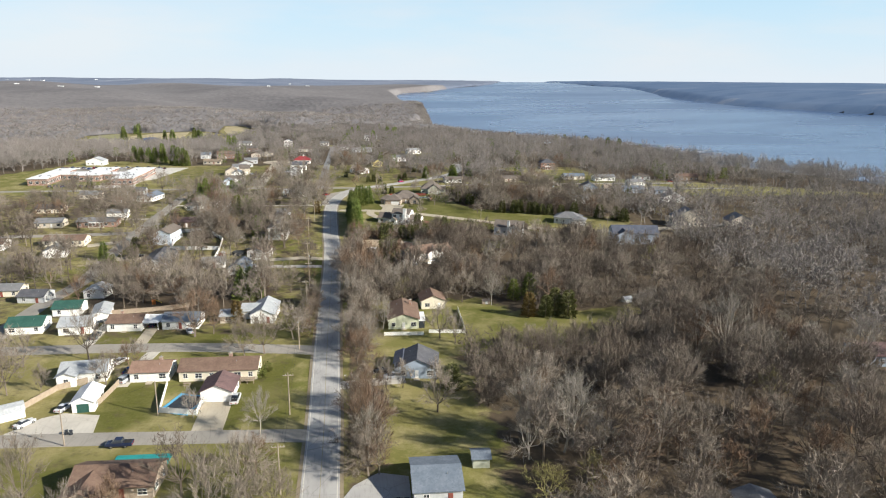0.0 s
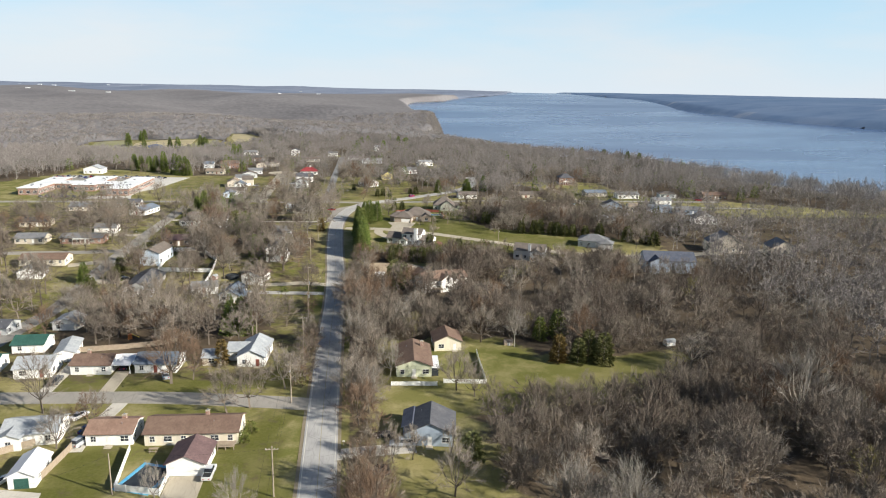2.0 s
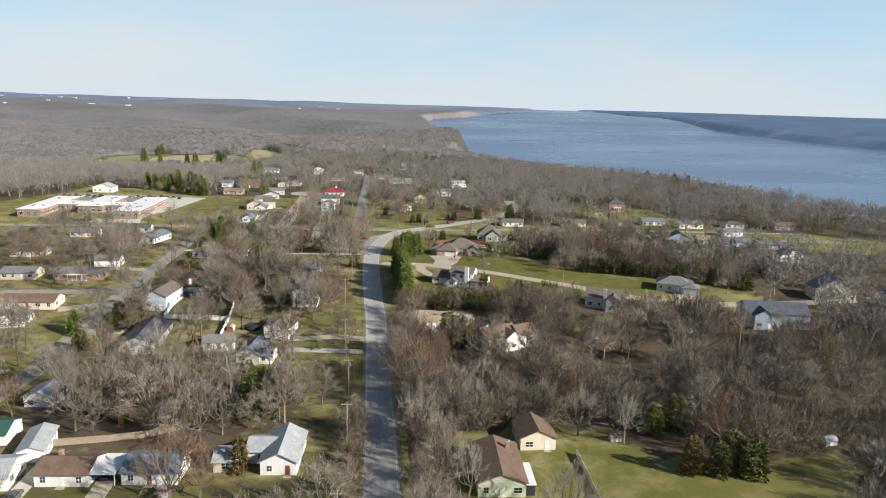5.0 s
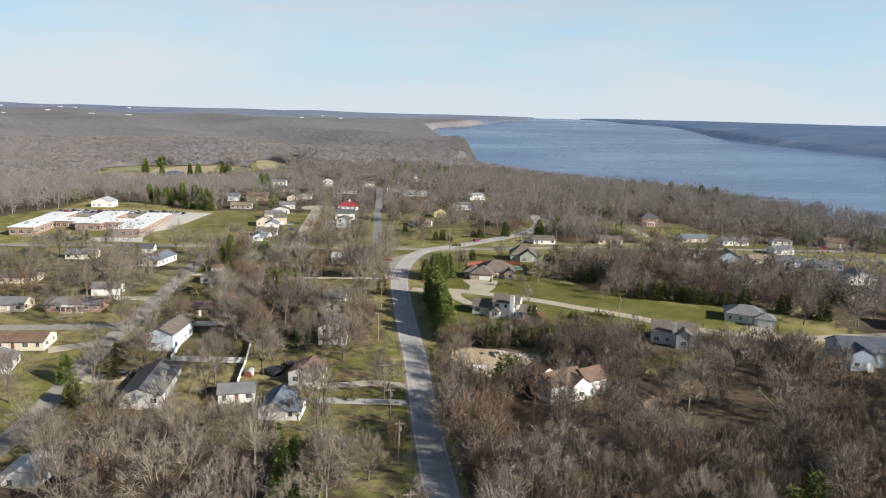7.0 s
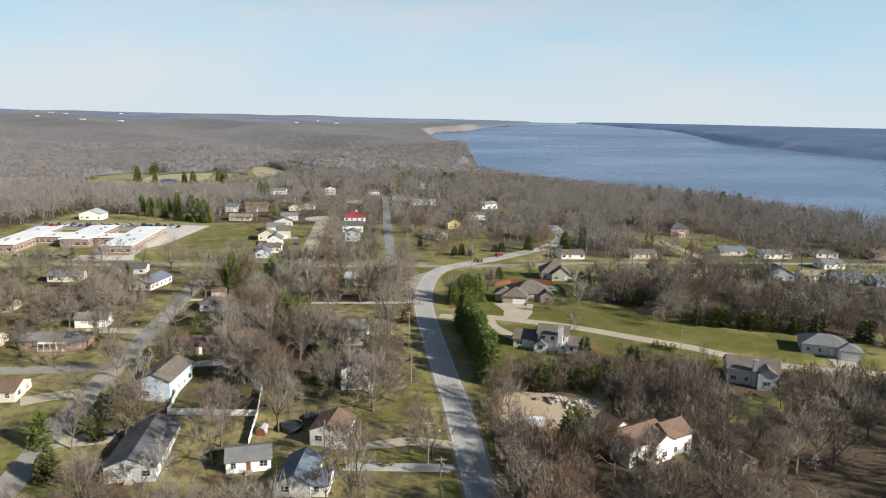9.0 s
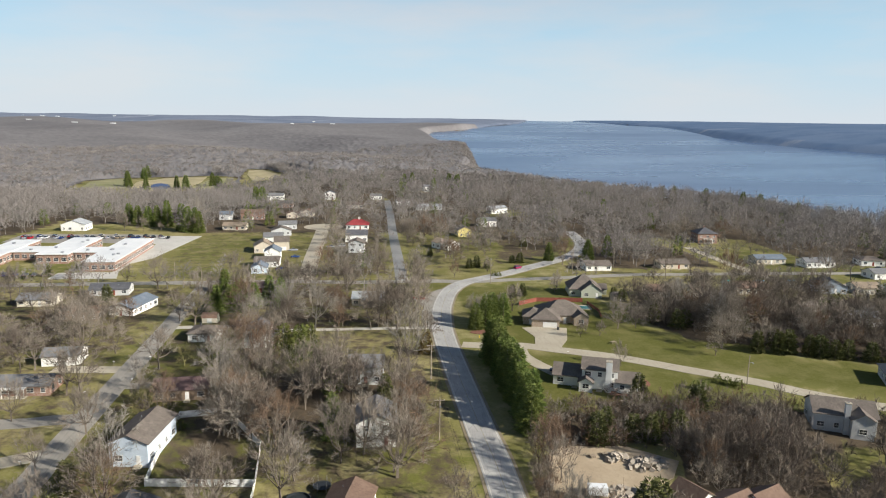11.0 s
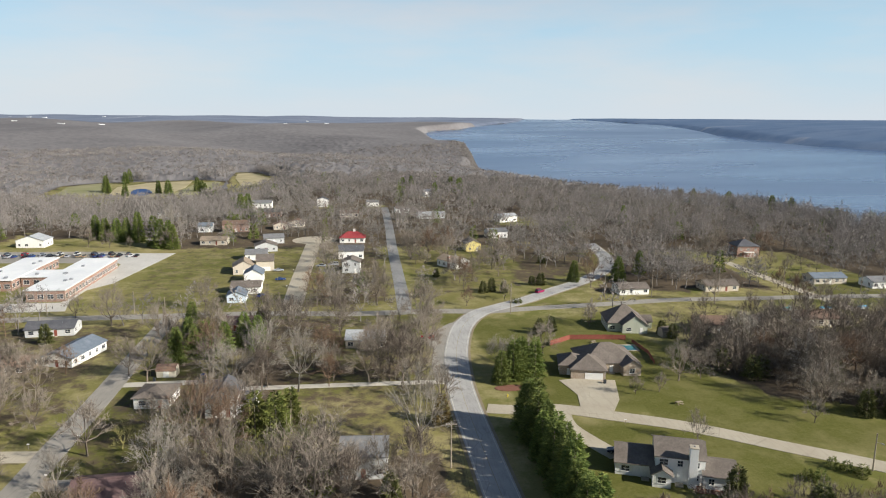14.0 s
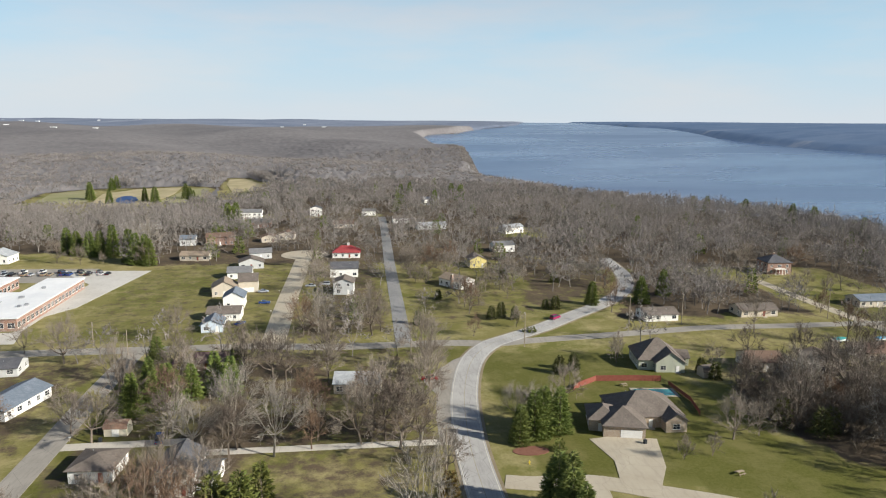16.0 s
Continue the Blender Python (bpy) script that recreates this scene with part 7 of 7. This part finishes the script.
# ---- fences ----
def fence(points, tall, material, label, post_every=2.4, boards=0.0, category="fence"):
    """A fence of posts with panels between them, along a line of the plan."""
    x0, y0 = points[0]
    ob = thing("fence", x0, y0, 0, label, category)
    z0 = gz(x0, y0)
    for (ax, ay), (bx, by) in zip(points[:-1], points[1:]):
        length = math.hypot(bx - ax, by - ay)
        n = max(1, round(length / post_every))
        yaw = math.degrees(math.atan2(by - ay, bx - ax))
        step = length / n
        for k in range(n + 1):
            px_, py_ = ax + (bx - ax) * k / n, ay + (by - ay) * k / n
            m = pose(px_ - x0, py_ - y0, gz(px_, py_) - z0, 0, 0, yaw)
            part("post", shared(("fence_post", tall, label), lambda: boxes((-0.065, -0.065, -0.4, 0.065, 0.065, tall + 0.1), bevel=0.012), M[material]), None, ob, at=m)
            if k < n:
                w = round(step, 2)
                def panel(w=w):
                    xs = []
                    for j in range(9):
                        u0 = 0.065 + (w - 0.13) * j / 9
                        xs += [u0 + 0.004, u0 + (w - 0.13) / 9 - 0.004]
                    return lattice(xs, (0.08, 0.2, tall - 0.12, tall), lambda i, k: i % 2 == 1 and k == 1, -0.02, 0.02)
                part("panel", shared(("panel", w, tall, label), panel, M[material]), None, ob, at=m)
    return ob


fence([(-80.3, 321.5), (-58.2, 319.6)], 1.8, "vinyl", "white vinyl privacy fence round a garden")
fence([(-58.2, 306.5), (-58.2, 319.6), (-59.0, 334.4), (-66, 346)], 1.8, "vinyl", "white vinyl privacy fence round a garden")
fence([(-80.3, 321.5), (-80.8, 336), (-80.5, 350.7), (-72, 352)], 1.8, "vinyl", "white vinyl privacy fence round a garden")
fence([(10.4, 198.2), (22.3, 197.2)], 1.2, "vinyl", "white vinyl fence in front of the pale green house")
fence([(24.2, 198.8), (35.4, 197.4), (36.5, 219.4)], 1.2, "vinyl", "white vinyl fence beside the field")
fence([(-46, 170), (-44.2, 154.6), (-35.4, 152.2), (-35.4, 158.5)], 1.5, "vinyl", "white lattice fence round the pool")
fence([(-59.4, 160), (-58.4, 168), (-57.6, 178)], 1.6, "fence_wood", "weathered wooden fence beside the garage")
fence([(-76, 160), (-72, 170), (-66, 174)], 1.6, "fence_wood", "weathered wooden fence between the gardens")
fence([(25.6, 445.3), (34, 451.2), (46, 450.2), (52.5, 449)], 1.7, "red_wood", "red-stained wooden fence behind the pool")
fence([(53.5, 446), (54, 434), (52, 425)], 1.2, "red_wood", "red-stained wooden fence beside the pool")
fence([(-79, 228), (-66, 230), (-58, 232), (-52, 236)], 1.7, "fence_wood", "weathered wooden fence between the gardens")

# ---- pools, sheds, carport and yard things ----
def pool(x, y, yaw, l, d, rim, water_mat, label):
    ob = thing("swimming_pool", x, y, yaw, label, "swimming pool")
    part("coping", boxes((-l / 2 - 0.8, -d / 2 - 0.8, -0.3, l / 2 + 0.8, -d / 2, 0.14), (-l / 2 - 0.8, d / 2, -0.3, l / 2 + 0.8, d / 2 + 0.8, 0.14), (-l / 2 - 0.8, -d / 2, -0.3, -l / 2, d / 2, 0.14), (l / 2, -d / 2, -0.3, l / 2 + 0.8, d / 2, 0.14), bevel=0.02), M[rim], ob)
    part("water", boxes((-l / 2, -d / 2, -0.3, l / 2, d / 2, 0.08)), M[water_mat], ob)


pool(47.0, 440.8, -6, 10.5, 4.6, "concrete", "pool", "turquoise in-ground pool with a concrete rim")
pool(-39.6, 158.5, -20, 6.2, 8.5, "pool_blue", "cover", "blue-rimmed pool under a dark cover")
pool(-42.5, 133.2, -2, 9.5, 3.6, "teal", "teal", "low pool under a teal cover")


def round_pool(x, y, r, label):
    ob = thing("round_pool", x, y, 0, label, "swimming pool")
    bm = bmesh.new()
    for k in range(20):
        a, b = k * math.tau / 20, (k + 1) * math.tau / 20
        vs = [bm.verts.new((q * math.cos(t), q * math.sin(t), z)) for q, t, z in ((r, a, -0.3), (r, b, -0.3), (r, b, 1.2), (r, a, 1.2), (r - 0.18, a, 1.2), (r - 0.18, b, 1.2), (r - 0.18, b, 0.2), (r - 0.18, a, 0.2))]
        for f in ((0, 1, 2, 3), (3, 2, 5, 4), (4, 5, 6, 7)):
            bm.faces.new([vs[i] for i in f])
    bmesh.ops.remove_doubles(bm, verts=bm.verts[:], dist=0.001)
    part("side", bm, M["cover"], ob)
    bm = bmesh.new()
    tube(bm, (0, 0, 0.2), (0, 0, 0.8), r - 0.2, r - 0.2, 20)
    part("cover", bm, M["cover"], ob)


round_pool(-49.0, 313.5, 2.6, "dark round above-ground pool in a back yard")
trampoline = thing("trampoline", -44.5, 318, 0, "round black trampoline with a frame on legs", "trampoline")
bm = bmesh.new()
tube(bm, (0, 0, 0.85), (0, 0, 0.9), 1.9, 1.9, 18)
part("mat", bm, M["cover"], trampoline)
for k in range(6):
    bm = bmesh.new()
    a = k * math.tau / 6
    tube(bm, (1.8 * math.cos(a), 1.8 * math.sin(a), -0.2), (1.8 * math.cos(a), 1.8 * math.sin(a), 2.3), 0.03, 0.03, 5)
    part("leg", bm, M["steel"], trampoline)

carport = thing("carport", -60.7, 215.5, -3, "white flat-roofed carport on slim posts", "carport")
part("roof", boxes((-2.7, -4.2, 2.35, 2.7, 4.2, 2.5), bevel=0.02), M["white_metal"], carport)
for sx in (-2.5, 2.5):
    for sy in (-4.0, 0, 4.0):
        part("post", shared(("carport_post",), lambda: boxes((-0.06, -0.06, -0.3, 0.06, 0.06, 2.34)), M["white_trim"]), None, carport, at=pose(sx, sy, 0))


def barn_shed(x, y, yaw, label, wall="white_trim", roof="roof_rust", size=1.0):
    """A garden shed with a gambrel roof."""
    ob = thing("garden_shed", x, y, yaw, label, "shed")
    ob.scale = (size, size, size)
    part("wall", prism([(-1.8, -0.3), (1.8, -0.3), (1.8, 1.9), (1.3, 2.8), (0, 3.3), (-1.3, 2.8), (-1.8, 1.9)], -2.6, 2.6, "x"), M[wall], ob)
    part("roof", prism([(-1.95, 1.85), (-1.4, 2.88), (0, 3.38), (1.4, 2.88), (1.95, 1.85), (2.0, 1.95), (1.45, 2.98), (0, 3.5), (-1.45, 2.98), (-2.0, 1.95)], -2.75, 2.75, "x"), M[roof], ob)
    part("door", boxes((-0.8, -1.88, 0, 0.8, -1.79, 1.8), bevel=0.02), M["white_trim"], ob)


barn_shed(-89.5, 430.5, -3, "cream garden shed with a rust-brown barn roof", "wall_cream")
barn_shed(-55.8, 312, 80, "small red and white garden shed", "red_wood", "roof_lightgrey", 0.55)
barn_shed(-77, 156.5, 30, "small white garden shed", "white_trim", "roof_lightgrey")
barn_shed(97.5, 222, 10, "small pale shed at the edge of the woods", "wall_grey", "roof_lightgrey", 0.6)
barn_shed(68.5, 452, 5, "small grey shed beside the trees", "wall_taupe", "roof_taupe")
barn_shed(47.5, 226, 0, "small wooden shed at the edge of the field", "fence_wood", "roof_taupe", 0.5)


def rubble(x, y, n, spread, label):
    rng = random.Random(int(x * 31))
    bm = bmesh.new()
    for _ in range(n):
        a, r = rng.uniform(0, 6.28), spread * rng.random() ** 0.7
        px_, py_ = r * math.cos(a) * 1.6, r * math.sin(a)
        s = rng.uniform(0.25, 0.7)
        z = gz(x + px_, y + py_) - gz(x, y) + max(0, (1 - r / spread)) * 1.2
        vs = block(bm, px_ - s, py_ - s * rng.uniform(0.5, 1), z - 0.6, px_ + s, py_ + s * rng.uniform(0.5, 1), z + s * 0.6)
        bmesh.ops.rotate(bm, verts=vs, cent=(px_, py_, z), matrix=Euler((rng.uniform(-0.5, 0.5), rng.uniform(-0.5, 0.5), rng.uniform(0, 3))).to_matrix())
    me = bpy.data.meshes.new("rubble_heap")
    bm.to_mesh(me), bm.free()
    me.materials.append(M["rubble"])
    ob = tagged(new("rubble_heap", me), label, "rubble", kind="stuff")
    ob.location = (x, y, gz(x, y))


rubble(26, 321, 70, 3.2, "heap of broken concrete and stone")
rubble(20, 324, 40, 2.0, "heap of broken concrete and stone")
rubble(16.5, 312, 45, 2.2, "heap of pale rubble")


def pallet_stack(x, y, yaw, label):
    ob = thing("pallet_stack", x, y, yaw, label, "pallets")
    for k in range(4):
        part("pallet", shared(("pallet",), lambda: boxes(*[(-0.6, -0.5 + 0.2 * j, 0.1, 0.6, -0.38 + 0.2 * j, 0.13) for j in range(6)], *[(-0.6 + 0.55 * j, -0.5, 0, -0.5 + 0.55 * j, 0.62, 0.1) for j in range(3)]), M["fence_wood"]), None, ob, at=pose(0, 0, 0.08 + 0.14 * k))


pallet_stack(15, 325, 10, "stack of wooden pallets in the dirt yard")
pallet_stack(18, 325.5, 30, "stack of wooden pallets in the dirt yard")
trailer = thing("box_trailer", 11.5, 311.5, -10, "white box trailer parked on the dirt", "trailer")
part("body", boxes((-2.0, -1.0, 0.5, 2.0, 1.0, 2.4), bevel=0.05), M["white_metal"], trailer)
for sy in (-1.02, 1.02):
    part("wheel", wheel_mesh(0.34, 0.2, M["tyre"], "wheel"), None, trailer, at=pose(0, sy, 0.34))
playset = thing("toy_slide", -67, 240, 20, "yellow and orange plastic play set in a back yard", "play set")
part("tower", boxes((-0.6, -0.6, 0, 0.6, 0.6, 1.5), bevel=0.05), M["orange_play"], playset)
part("slide", prism([(0.6, 1.4), (2.6, 0.1), (2.6, 0.2), (0.6, 1.5)], -0.35, 0.35, "y"), M["yellow_play"], playset)


def mailbox(x, y, yaw):
    ob = thing("mailbox", x, y, yaw, "small roadside mailbox on a wooden post", "mailbox", "mailboxes")
    part("post", shared(("mailbox_post",), lambda: boxes((-0.05, -0.05, -0.3, 0.05, 0.05, 1.05)), M["pole_wood"]), None, ob)
    part("box", shared(("mailbox_box",), lambda: prism([(-0.1, 0), (0.1, 0), (0.1, 0.13), (0.06, 0.2), (-0.06, 0.2), (-0.1, 0.13)], -0.25, 0.25, "x"), M["white_trim"]), None, ob, at=pose(0, 0, 1.05))


for x, y in [(-98.8, 391), (-98.8, 374), (-108.2, 388), (-108.2, 366), (-99, 427), (-99.2, 313), (-108.4, 331), (-57.4, 520), (-57.4, 552), (-66.4, 534), (-66.4, 566), (-13.2, 309), (-13.0, 292), (11, 393), (27.5, 386), (-1.4, 168)]:
    mailbox(x, y, 0)


def wheeled_bin(x, y, yaw, colour="cover"):
    ob = thing("wheeled_bin", x, y, yaw, "dark plastic wheeled rubbish bin", "rubbish bin", "rubbish bins")
    part("body", shared(("bin_body",), lambda: prism([(-0.3, 0.05), (0.26, 0.05), (0.34, 1.0), (-0.34, 1.0)], -0.3, 0.3, "x"), M[colour]), None, ob)
    part("lid", shared(("bin_lid",), lambda: boxes((-0.33, -0.38, 1.0, 0.33, 0.36, 1.07), bevel=0.02), M[colour]), None, ob)
    for sx in (-0.26, 0.26):
        part("wheel", shared(("bin_wheel",), lambda: boxes((-0.04, -0.1, -0.1, 0.04, 0.1, 0.1), bevel=0.03), M["tyre"]), None, ob, at=pose(sx, 0.28, 0.12))


for x, y, yaw in [(-61.6, 146.6, 10), (-60.6, 146.4, 30), (-36.6, 160, 0), (-58.8, 171, 0), (-92, 426, 0), (31.5, 411, 10)]:
    wheeled_bin(x, y, yaw)


def covered_boat(x, y, yaw, material, label):
    ob = thing("covered_boat", x, y, yaw, label, "boat")
    part("hull", lofted([(-2.6, 0.9, 0.7, 1.1, 1.2, 0.85), (0.5, 1.0, 0.6, 1.1, 1.25, 0.95), (2.0, 0.7, 0.75, 1.15, 1.3, 0.6), (2.8, 0.12, 1.05, 1.25, 1.35, 0.1)]), M["white_metal"], ob)
    part("cover", lofted([(-2.6, 0.92, 1.15, 1.3, 1.5, 0.5), (-0.5, 1.02, 1.15, 1.4, 1.9, 0.4), (1.2, 0.9, 1.2, 1.4, 1.7, 0.3), (2.8, 0.15, 1.3, 1.36, 1.42, 0.05)]), M[material], ob)
    part("trailer_frame", boxes((-2.4, -0.5, 0.35, 3.6, 0.5, 0.55)), M["steel"], ob)
    for sy in (-1.0, 1.0):
        part("wheel", wheel_mesh(0.34, 0.2, M["tyre"], "wheel"), None, ob, at=pose(-0.8, sy, 0.34))


covered_boat(161.5, 478, 20, "pool_blue", "boat on a trailer under a blue cover")
covered_boat(146, 478, 5, "pool_blue", "boat on a trailer under a bright blue cover")
covered_boat(130.5, 478.5, 10, "teal", "boat on a trailer under a teal cover")

hydrant = thing("fire_hydrant", 2.7, 404.5, 0, "small yellow fire hydrant on the lawn", "hydrant")
bm = bmesh.new()
tube(bm, (0, 0, -0.2), (0, 0, 0.7), 0.13, 0.13, 8)
tube(bm, (0, 0, 0.7), (0, 0, 0.88), 0.15, 0.05, 8)
part("barrel", bm, M["yellow_play"], hydrant)
bm = bmesh.new()
tube(bm, (-0.26, 0, 0.5), (0.26, 0, 0.5), 0.07, 0.07, 6)
part("nozzle", bm, M["yellow_play"], hydrant)
patch("mulch_bed", [(4.6 + 4.2 * math.cos(k * math.tau / 14), 410.4 + 2.2 * math.sin(k * math.tau / 14)) for k in range(14)], M["mulch"], 0.1, "red-brown mulch bed under the pines", "flower bed")
patch("mulch_bed", [(42.3 + 2.0 * math.cos(k * math.tau / 12), 363 + 3.0 * math.sin(k * math.tau / 12)) for k in range(12)], M["mulch"], 0.1, "mulch bed at the corner of the house", "flower bed")
patch("patio", [(30, 355.5), (38, 353.5), (39, 357.5), (31.5, 360)], M["mulch"], 0.12, "small shaded patio behind the house", "patio")


def picnic_table(x, y, yaw):
    ob = thing("picnic_table", x, y, yaw, "weathered wooden picnic table on the lawn", "table", "picnic tables")
    part("tabletop", shared(("picnic_top",), lambda: boxes((-0.9, -0.38, 0.72, 0.9, 0.38, 0.77), bevel=0.01), M["fence_wood"]), None, ob)
    for sy in (-0.7, 0.7):
        part("bench", shared(("picnic_bench",), lambda: boxes((-0.9, -0.14, 0.42, 0.9, 0.14, 0.46), bevel=0.01), M["fence_wood"]), None, ob, at=pose(0, sy, 0))
    for sx in (-0.6, 0.6):
        part("leg_frame", shared(("picnic_leg",), lambda: prism([(-0.8, -0.1), (-0.7, -0.1), (-0.25, 0.72), (-0.35, 0.72)], -0.04, 0.04, "x"), M["fence_wood"]), None, ob, at=pose(sx, 0, 0))
        part("leg_frame", shared(("picnic_leg",), lambda: None, None), None, ob, at=pose(sx, 0, 0, 0, 0, 180))


for x, y, yaw in [(45.7, 395.5, 15), (40.5, 446.5, 20), (-41, 169, 0), (-35, 297, 10)]:
    picnic_table(x, y, yaw)
